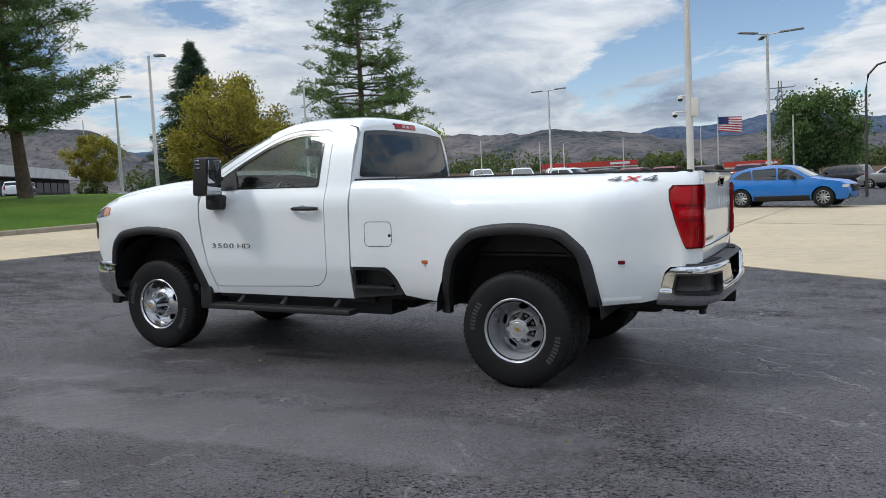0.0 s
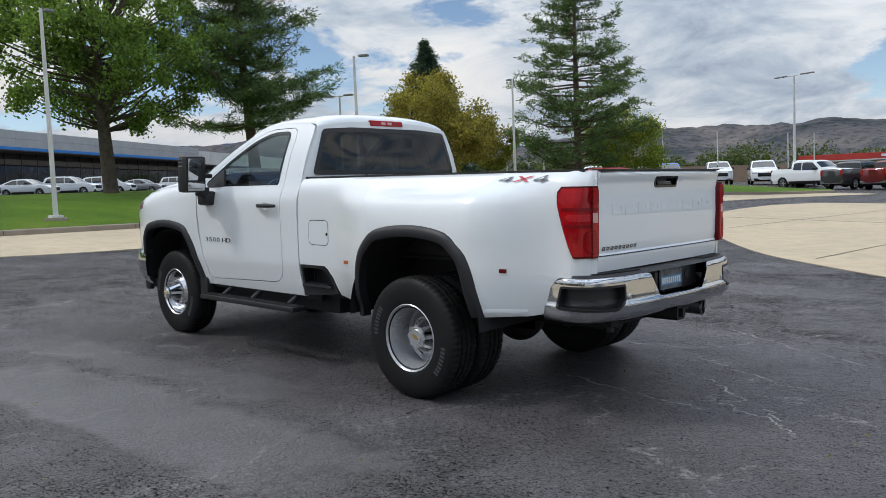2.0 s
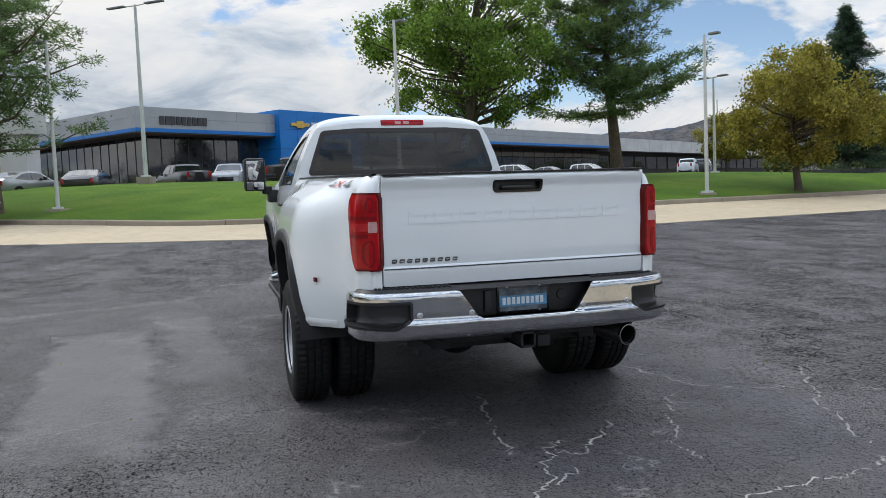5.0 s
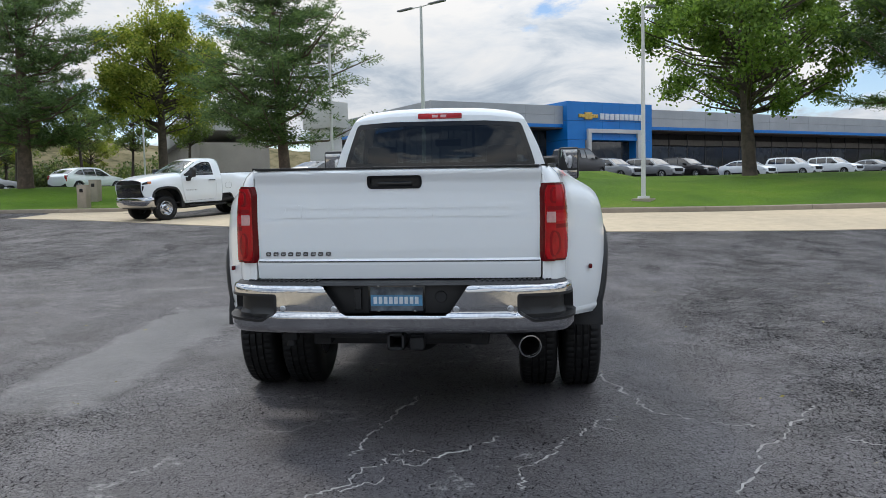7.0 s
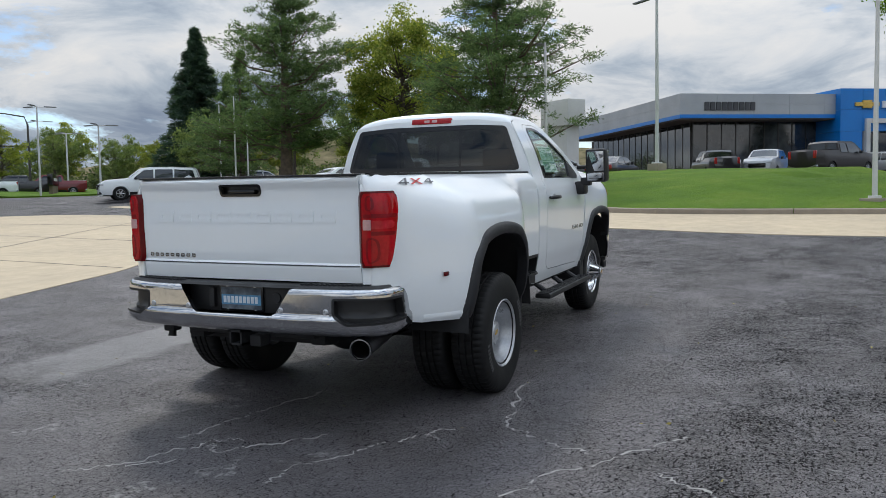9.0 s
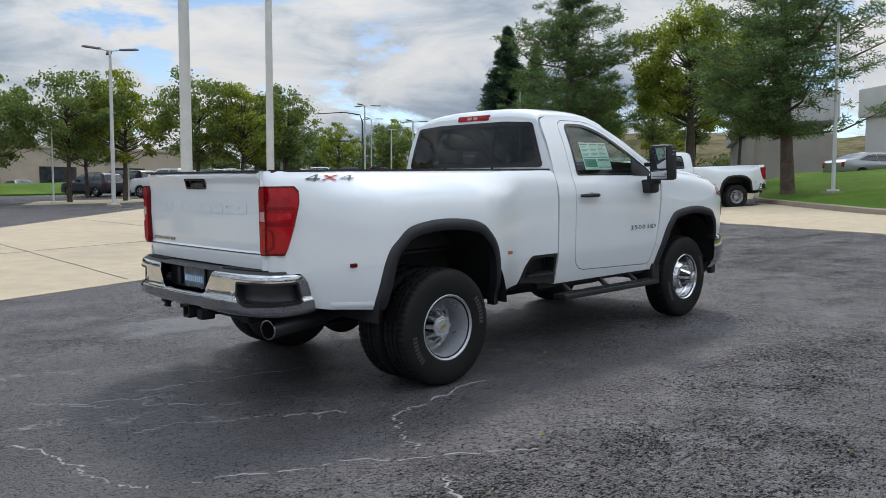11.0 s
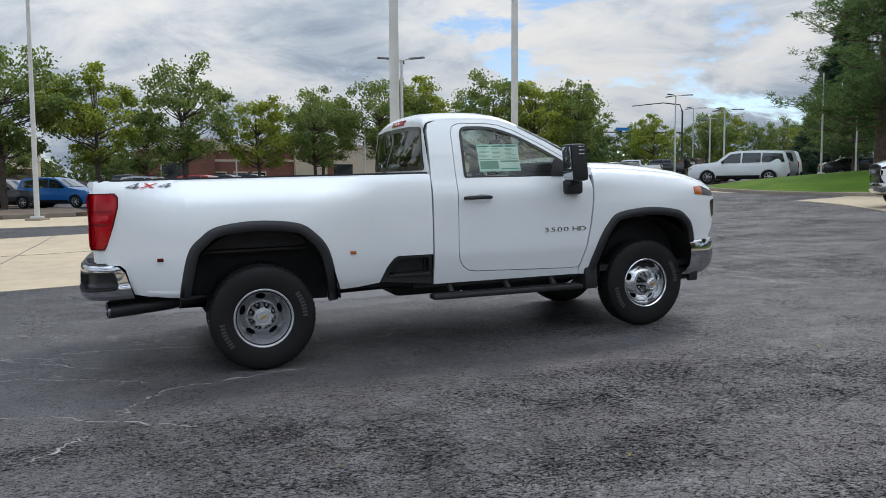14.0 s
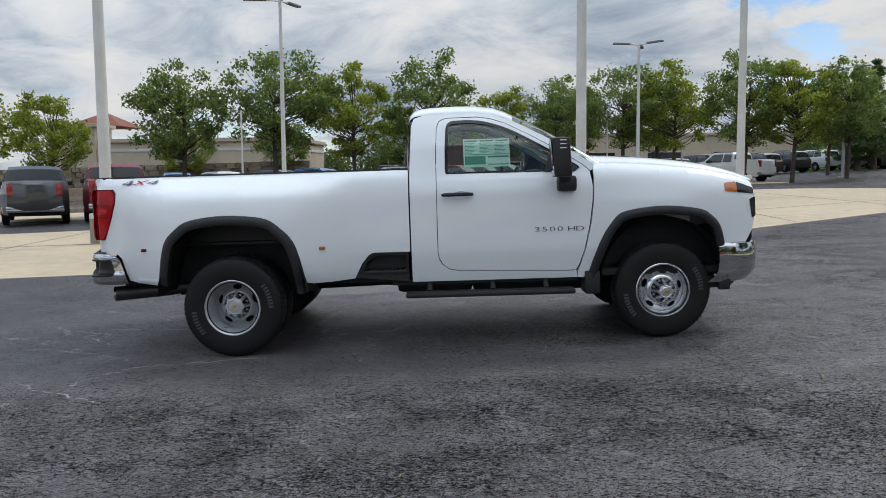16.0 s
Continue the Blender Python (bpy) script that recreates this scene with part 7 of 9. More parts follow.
# ---- cars ----
CARGLASS = surf("dark_car_glass", (0.016, 0.019, 0.021), rough=0.05, coat=1.0)
ALLOY = surf("silver_alloy", (0.45, 0.46, 0.47), rough=0.3, metal=0.8)
TAILRED = surf("tail_lamp_red", (0.35, 0.012, 0.012), rough=0.2, coat=1.0)
LAMPWHITE = surf("head_lamp_white", (0.6, 0.62, 0.64), rough=0.15, coat=1.0)
PAINTS = {"white": WHITE, "night": car_paint("maroon_black_paint", (0.010, 0.005, 0.006), coat=0.35, rough=0.5), "blue": car_paint("bright_blue_paint", (0.002, 0.150, 0.50), coat=0.5), "red": car_paint("orange_red_paint", (0.42, 0.020, 0.006), coat=0.5), "black": car_paint("black_paint", (0.010, 0.008, 0.009)), "grey": car_paint("grey_paint", (0.055, 0.058, 0.062), 0.4), "silver": car_paint("silver_paint", (0.36, 0.37, 0.38), 0.6), "maroon": car_paint("dark_red_paint", (0.16, 0.012, 0.016), 0.3), "brown": car_paint("dark_brown_paint", (0.055, 0.018, 0.016), 0.3)}
SHAPES = {
    # length, width, belt height, axle places, wheel radius, silhouette (tail first, over the top), side windows, windscreen and tail glass as silhouette indices
    "suv": (4.85, 1.92, 1.08, (-1.42, 1.46), 0.365, [(-2.36, 0.42), (-2.42, 0.62), (-2.39, 1.02), (-2.30, 1.14), (-2.08, 1.58), (-1.92, 1.67), (-1.2, 1.72), (-0.3, 1.71), (0.25, 1.63), (1.02, 1.14), (1.4, 1.08), (2.05, 0.98), (2.33, 0.84), (2.42, 0.62), (2.38, 0.34)], [[(-2.02, 1.16), (-1.84, 1.54), (-1.28, 1.61), (-1.22, 1.13)], [(-1.15, 1.13), (-1.2, 1.615), (-0.32, 1.62), (-0.26, 1.12)], [(-0.18, 1.12), (-0.22, 1.61), (0.22, 1.56), (0.82, 1.15), (0.80, 1.11)]], (8, 9), (3, 4)),
    "crossover": (4.88, 1.94, 1.06, (-1.52, 1.56), 0.385, [(-2.38, 0.45), (-2.44, 0.65), (-2.38, 1.05), (-2.24, 1.18), (-1.72, 1.46), (-1.35, 1.57), (-0.6, 1.65), (0.0, 1.64), (0.35, 1.58), (1.15, 1.12), (1.5, 1.06), (2.1, 0.97), (2.34, 0.86), (2.44, 0.62), (2.40, 0.36)], [[(-1.85, 1.20), (-1.5, 1.42), (-1.18, 1.50), (-1.1, 1.13)], [(-1.04, 1.13), (-1.1, 1.51), (-0.2, 1.55), (-0.15, 1.11)], [(-0.08, 1.11), (-0.12, 1.55), (0.3, 1.49), (0.9, 1.14), (0.88, 1.10)]], (8, 9), (3, 4)),
    "wagon": (5.70, 2.05, 1.15, (-1.70, 1.72), 0.40, [(-2.80, 0.45), (-2.85, 0.65), (-2.83, 1.15), (-2.76, 1.3), (-2.60, 1.78), (-2.45, 1.88), (-1.2, 1.92), (0.1, 1.90), (0.5, 1.84), (1.18, 1.30), (1.5, 1.24), (2.5, 1.14), (2.74, 1.0), (2.84, 0.7), (2.80, 0.38)], [[(-2.55, 1.25), (-2.42, 1.74), (-1.35, 1.80), (-1.30, 1.24)], [(-1.22, 1.24), (-1.25, 1.80), (-0.25, 1.80), (-0.2, 1.22)], [(-0.12, 1.22), (-0.15, 1.80), (0.42, 1.74), (0.98, 1.28), (0.95, 1.21)]], (8, 9), (3, 4)),
    "sedan": (4.75, 1.85, 0.96, (-1.38, 1.42), 0.33, [(-2.30, 0.36), (-2.37, 0.56), (-2.35, 0.92), (-2.22, 1.03), (-1.75, 1.08), (-1.0, 1.38), (-0.5, 1.45), (0.1, 1.44), (0.35, 1.40), (1.15, 0.99), (1.5, 0.95), (2.1, 0.84), (2.30, 0.70), (2.37, 0.52), (2.33, 0.30)], [[(-1.55, 1.05), (-0.98, 1.30), (-0.5, 1.36), (-0.42, 1.0)], [(-0.36, 1.0), (-0.42, 1.36), (0.1, 1.36), (0.32, 1.32), (0.92, 1.0)]], (8, 9), (4, 5)),
    "pickup": (5.90, 2.02, 1.22, (-1.75, 1.95), 0.41, [(-2.90, 0.50), (-2.95, 0.66), (-2.93, 1.32), (-2.90, 1.40), (-1.02, 1.40), (-1.0, 1.42), (-0.95, 1.80), (-0.80, 1.90), (0.55, 1.92), (0.8, 1.86), (1.42, 1.38), (1.7, 1.34), (2.62, 1.26), (2.84, 1.12), (2.95, 0.75), (2.90, 0.42)], [[(-0.85, 1.32), (-0.82, 1.78), (-0.22, 1.82), (-0.18, 1.30)], [(-0.08, 1.30), (-0.12, 1.82), (0.66, 1.80), (1.22, 1.36), (1.2, 1.29)]], (9, 10), (5, 6)),
}


def car(kind, paint, x, y, heading, label, category, z=None, group="parked vehicles", tilt=0.0, rims=None):
    """A parked vehicle; heading: degrees, 0 faces +x."""
    L, W, belt, axles, R, prof, wins, ws, tg = SHAPES[kind]
    zz = gz(x, y) + 0.003 if z is None else z
    m = Matrix.Translation((x, y, zz)) @ Matrix.Rotation(radians(heading), 4, "Z") @ Matrix.Rotation(radians(tilt), 4, "Y")
    root = thing({"sedan": "sedan_car", "suv": "suv", "crossover": "crossover_car", "wagon": "suv", "pickup": "pickup_truck"}[kind], m, label, category, group)
    hw = W / 2
    top = max(p[1] for p in prof)

    def wy(u, v):
        t = max(v - belt, 0) / (top - belt)
        low = max(0.62 - v, 0)
        nose = max(abs(u) - L * 0.36, 0)
        return hw - 0.16 * hw * t * (0.75 + 0.5 * t) - 0.22 * low - 0.35 * nose * nose - (0.035 if v > belt + 0.02 else 0) - 0.012 * math.cos(min(v / belt, 1) * 5)
    body_m = PAINTS[paint]
    low = prof[-1][1] - 0.06
    bottom = []
    for ax in sorted(axles, reverse=True):
        for k in range(11):
            a = math.pi * k / 10
            bottom.append((ax + (R + 0.055) * math.cos(a), max(low, R * 0.94 + (R + 0.055) * math.sin(a) if 0 < k < 10 else low)))
    outline = prof + [(prof[-1][0] - 0.1, low)] + bottom + [(prof[0][0] + 0.1, low)]
    bm = bmesh.new()
    for s in (-1, 1):
        skin(bm, outline, sided(wy, s), step=0.13, across=0.5, rim=0.06, inward=lambda u, v, s=s: Vector((0, -s, 0)))
    rows = []
    for i, (u, v) in enumerate(prof):
        w = wy(u, v)
        crown = 0.035 if 3 <= i <= len(prof) - 4 else 0.0
        rows.append([Vector((u + (0.06 * (1 - (k / 4 - 1) ** 2)) * (1 if i >= len(prof) - 4 else -1 if i < 3 else 0), w * (k / 4 - 1), v + crown * (1 - (k / 4 - 1) ** 2))) for k in range(9)])
    sheet(bm, rows)
    bmesh.ops.remove_doubles(bm, verts=bm.verts[:], dist=0.002)
    part("body", bm, body_m, root, angle=32)
    for s in (-1, 1):
        for wn_ in wins:
            bm = bmesh.new()
            skin(bm, rounded(wn_, 0.04, 2), sided(lambda u, v: wy(u, v) + 0.026, s), step=0.15, rim=0.05, inward=lambda u, v, s=s: Vector((0, -s, 0)))
            part("side_window", bm, CARGLASS, root)
        bm = bmesh.new()
        box(bm, prof[-1][0] - 2.0, prof[-1][0] - 1.86, s * (hw + 0.02), s * (hw + 0.18), belt + 0.04, belt + 0.20, bev=0.03)
        part("door_mirror", bm, BLACK, root)
        bm = bmesh.new()
        xr, xf = prof[1][0], prof[-2][0]
        zt = belt - 0.14 if kind != "pickup" else belt - 0.05
        sgt = 0.14 if kind in ("suv", "sedan") else 0.2
        box(bm, prof[2][0] - 0.035, prof[2][0] + 0.10, s * (wy(prof[2][0], zt) - 0.17), s * (wy(prof[2][0], zt) + 0.006), zt - sgt, zt + sgt, bev=0.02)
        part("tail_lamp", bm, TAILRED, root)
        bm = bmesh.new()
        zf = prof[-3][1] - 0.08
        box(bm, xf - 0.30, xf - 0.01, s * (wy(xf - 0.1, zf) - 0.26), s * (wy(xf - 0.2, zf) + 0.004), zf - 0.06, zf + 0.05, bev=0.02)
        part("head_lamp", bm, LAMPWHITE, root)
        bm = bmesh.new()
        sheet(bm, [[Vector((u, s * (wy(u, v) + o), v)) for v, o in ((low + 0.0, 0.0), (low + 0.02, 0.012), (low + 0.16, 0.012), (low + 0.17, 0.0))] for u in [axles[0] + R + 0.1 + (axles[1] - axles[0] - 2 * R - 0.2) * k / 4 for k in range(5)]])
        part("sill", bm, BLACK, root)
    for i, j, nm in ((*ws, "windscreen"), (*tg, "tail_glass")):
        (u0, v0), (u1, v1) = prof[i], prof[j]
        d = Vector((u1 - u0, v1 - v0)).normalized()
        nn = Vector((-d.y, d.x)) if True else 0
        bm = bmesh.new()
        g = []
        for t in (0.10, 0.5, 0.92):
            u, v = u0 + (u1 - u0) * t, v0 + (v1 - v0) * t
            w = wy(u, v) - 0.09
            g.append([Vector((u + nn.x * 0.012, w * (k / 4 - 1), v + nn.y * 0.012 + 0.035 * (1 - (k / 4 - 1) ** 2))) for k in range(9)])
        sheet(bm, g)
        part(nm, bm, CARGLASS, root)
    bm = bmesh.new()
    box(bm, prof[0][0] - 0.05, prof[0][0] + 0.16, -hw * 0.82, hw * 0.82, prof[0][1] - 0.06, prof[0][1] + 0.14, bev=0.03)
    part("rear_bumper", bm, CHROME if kind == "pickup" else BLACK, root)
    bm = bmesh.new()
    box(bm, prof[-1][0] - 0.14, prof[-1][0] + 0.045, -hw * 0.80, hw * 0.80, prof[-1][1] - 0.02, prof[-1][1] + 0.13, bev=0.03)
    part("front_bumper", bm, CHROME if kind == "pickup" else BLACK, root)
    bm = bmesh.new()
    box(bm, prof[-2][0] - 0.10, prof[-2][0] + 0.085, -hw * 0.52, hw * 0.52, prof[-2][1] - 0.06, prof[-2][1] + 0.22, bev=0.03)
    part("grille", bm, GLOSS, root)
    if kind == "pickup":
        bm = bmesh.new()
        box(bm, prof[2][0] - 0.015, prof[2][0] + 0.0, -0.16, 0.16, 1.16, 1.24, bev=0.01)
        part("tailgate_handle", bm, GLOSS, root)
    bm = bmesh.new()
    box(bm, prof[0][0] + 0.3, prof[-1][0] - 0.3, -hw * 0.8, hw * 0.8, low - 0.05, low + 0.14)
    part("underside", bm, UNDER, root)
    if kind == "suv":
        for s in (-1, 1):
            bm = bmesh.new()
            tube(bm, [(-1.8, s * 0.62, 1.70), (-1.6, s * 0.62, 1.75), (-0.2, s * 0.62, 1.75), (0.0, s * 0.62, 1.70)], 0.02, seg=6)
            part("roof_rail", bm, BLACK, root)
    for ax in axles:
        for s in (-1, 1):
            w = new("wheel"); w.parent = root
            mm = Matrix.Translation((ax, s * (hw - 0.13), R))
            bm = bmesh.new()
            lathe(bm, [(R * 0.64, s * 0.11), (R * 0.80, s * 0.125), (R * 0.95, s * 0.105), (R, s * 0.07), (R, -s * 0.09), (R * 0.6, -s * 0.11)], seg=28, m=mm)
            part("tyre", bm, RUBBER, w)
            bm = bmesh.new()
            lathe(bm, [(R * 0.66, s * 0.108), (R * 0.62, s * 0.115), (R * 0.58, s * 0.085), (R * 0.56, s * 0.02)], seg=28, m=mm)
            for k in range(10 if kind == "crossover" else 6):
                a = 2 * math.pi * k / (10 if kind == "crossover" else 6)
                tube(bm, [mm @ Vector((0, s * 0.085, 0)), mm @ Vector((R * 0.6 * math.cos(a), s * 0.095, R * 0.6 * math.sin(a)))], [R * 0.11, R * 0.065], seg=5)
            part("rim", bm, rims or ALLOY, w)
            bm = bmesh.new()
            lathe(bm, [(0.0, s * 0.03), (R * 0.6, s * 0.03)], seg=20, m=mm)
            part("brake_disc", bm, UNDER, w)
    return root


def on_slope(x, y, turn, length=3.6, width=1.9, lift=0.016):
    """The pose of a vehicle with its rear axle at (x, y), tail along local +x, lying on the sloping lot."""
    c, q = math.cos(radians(turn)), math.sin(radians(turn))
    nose = gz(x - length * c, y - length * q) - gz(x, y)
    side = gz(x - q * width / 2, y + c * width / 2) - gz(x + q * width / 2, y - c * width / 2)
    return Matrix.Translation((x, y, gz(x, y) + lift)) @ Matrix.Rotation(radians(turn), 4, "Z") @ Matrix.Rotation(math.atan2(nose, length), 4, "Y") @ Matrix.Rotation(math.atan2(side, width), 4, "X")


other = copy_thing(truck, on_slope(-23.75, -9.36, 143.5))
tagged(other, "white single-cab dual-rear-wheel pickup truck standing in the driveway mouth", "pickup truck", "parked vehicles")
car("crossover", "blue", 0.3, 28.8, -13, "bright blue crossover car with bright spoked wheels", "car")
car("suv", "red", -17.9, 31.0, 80, "orange-red crossover car on the concrete lane", "car").scale = (0.92,) * 3
car("wagon", "white", -30.9, -31.6, -38, "long white sport utility car parked beside the driveway lawn", "car").scale = (0.96,) * 3
car("pickup", "night", -44.3, 4.2, 150, "dark maroon-black crew-cab pickup behind the lawn crest", "pickup truck", z=upper_z(-44.3, 4.2) + 0.003)
car("sedan", "silver", -41.5, -10.4, 150, "silver sedan parked before the showroom", "car", z=upper_z(-41.5, 0))
car("sedan", "black", -42.2, -7.3, 172, "black sedan parked before the showroom", "car", z=upper_z(-42.2, 0))
FX, FY = -0.559, 0.829


def front_of(u, v):
    """A place u along the showroom's front from its corner, v before it."""
    return -58.5 + u * FX + v * FY, -5.8 + u * FY - v * FX


for kind, paint, u, v, hd, lb in (("pickup", "black", -1.2, 7.5, 200, "black crew-cab pickup with a spare wheel in its bed"), ("pickup", "silver", 2.3, 8, -10, "silver crew-cab pickup parked at the showroom"), ("suv", "silver", 12.4, 7, 45, "silver crossover car parked at the showroom"), ("suv", "silver", 16.6, 7, 45, "silver crossover car parked at the showroom"), ("suv", "black", 20.3, 7, 45, "black crossover car parked at the showroom"), ("sedan", "white", 27, 7.5, 40, "white sedan parked before the showroom"), ("suv", "white", 33, 7.5, 40, "white crossover car parked before the showroom"), ("suv", "white", 38, 8, 40, "white crossover car parked before the showroom"), ("sedan", "silver", 44, 8, 40, "silver sedan parked before the showroom"), ("suv", "white", 51, 9, 35, "white crossover car parked before the showroom"), ("pickup", "white", 62, 16, 140, "white service pickup on the upper lot"), ("pickup", "grey", 69, 15, 140, "dark grey pickup on the upper lot")):
    x, y = front_of(u, v)
    car(kind, paint, x, y, hd, lb, "pickup truck" if kind == "pickup" else "car", z=upper_z(x, y))
rng0 = random.Random(4)
for x, y, kind, paint, hd in ((-16.8, 55.2, "pickup", "white", -20), (-14.2, 56.2, "pickup", "grey", 75), (-11.6, 55.6, "pickup", "maroon", 78), (-9.0, 54.8, "pickup", "maroon", 80), (-6.2, 54.3, "pickup", "brown", 80), (-3.2, 53.5, "pickup", "maroon", 82), (-22.5, 60.5, "wagon", "white", -64), (-26.5, 61, "pickup", "white", -60), (-31, 61, "pickup", "blue", -58), (-34, 61.5, "suv", "brown", -62), (-37, 62, "pickup", "white", -58), (-40, 63, "wagon", "white", -55), (-19.3, 60.5, "pickup", "white", -66), (5.9, 59.0, "suv", "silver", 150), (9.5, 59.5, "suv", "silver", 150), (2.2, 62.5, "suv", "black", 150)):
    car(kind, paint, x, y, hd, f"{paint} {'pickup truck' if kind == 'pickup' else 'crossover car'} parked in the far row", "pickup truck" if kind == "pickup" else "car", group="north lot row")
for x, y, kind, paint, hd in ((12.6, -20.6, "pickup", "grey", -64), (10.0, -21.1, "pickup", "maroon", -68), (14.6, -41.6, "suv", "blue", 110), (13.1, -44.4, "suv", "white", -50), (6.0, -44.2, "suv", "blue", 150), (8.9, -45.8, "suv", "grey", 150), (1.0, -52.2, "suv", "silver", 150), (-2.7, -53.2, "suv", "red", 150), (-4.5, -55.2, "suv", "black", 150), (-6.5, -57.0, "suv", "black", 150), (-9.4, -59.5, "sedan", "black", 145), (-24.0, -58.0, "suv", "black", -70), (-26.5, -58.7, "suv", "grey", -70), (-29.0, -59.5, "suv", "grey", -70), (-31.8, -60.3, "suv", "white", -70), (-34.3, -61.1, "suv", "silver", -70), (-37.0, -61.8, "suv", "black", -70), (-39.6, -62.6, "suv", "black", -70), (-42.2, -63.4, "suv", "grey", -70), (-21.4, -57.2, "wagon", "black", -70), (-18.8, -56.6, "suv", "grey", -70), (-20.4, -46.4, "pickup", "white", -60), (-12, -84, "sedan", "white", 100), (-17, -84, "suv", "white", 100), (-22, -85, "sedan", "silver", 100), (-30, -84, "suv", "grey", 100), (3, -62, "pickup", "black", 160), (20.5, -60, "suv", "maroon", 10)):
    car(kind, paint, x, y, hd, f"{paint} {'pickup truck' if kind == 'pickup' else 'car'} parked in the south lot", "pickup truck" if kind == "pickup" else "car", group="south lot row")
for x, y, kind, paint, hd in ((-33.2, -33.6, "wagon", "silver", -38), (-35.4, -35.7, "wagon", "white", -38), (-37.7, -37.7, "suv", "white", -38), (-41.5, -33.0, "sedan", "black", 150), (-45.5, -34.5, "suv", "silver", 150), (-46.3, -27.5, "crossover", "white", 160), (-39.4, -64.9, "pickup", "maroon", 170), (-43.7, -63.2, "pickup", "white", -40), (-46.4, -62.0, "pickup", "black", -40), (-48.9, -60.6, "pickup", "maroon", -40)):
    car(kind, paint, x, y, hd, f"{paint} {'pickup truck' if kind == 'pickup' else 'car'} parked beyond the driveway lawn", "pickup truck" if kind == "pickup" else "car", z=(bank_z(x, y) if y > -30 and x < -42 else gz(x, y)) + 0.003, group="side lot row")

# ---- showroom ----
PANEL = surf("silver_cladding", (0.42, 0.43, 0.44), (0.36, 0.37, 0.38), scale=0.5, rough=0.45, metal=0.35)
BLUE = surf("blue_cladding", (0.004, 0.185, 0.56), (0.003, 0.160, 0.50), scale=0.6, rough=0.35)
SOFFIT = surf("brown_soffit", (0.16, 0.12, 0.09), rough=0.8)
MULLION = surf("bronze_mullion", (0.055, 0.050, 0.046), rough=0.4, metal=0.4)
WALLDARK = surf("dark_wall_dim_interior", (0.06, 0.052, 0.045), rough=0.8)
# opaque panes: patchy, varying tone paints in room lights and dim interiors
SHOPGLASS = surf("dark_shop_glass", (0.050, 0.056, 0.060), (0.014, 0.016, 0.018), scale=0.9, rough=0.06, coat=0.8, vary=0.7)
WHITEWALL = surf("white_fascia_paint", (0.62, 0.61, 0.58), (0.52, 0.51, 0.49), scale=0.5, rough=0.7)
SIGNDARK = surf("dark_sign_bar", (0.05, 0.05, 0.055), rough=0.4)
SIGNWHITE = surf("white_sign_bar", (0.75, 0.76, 0.78), rough=0.4)


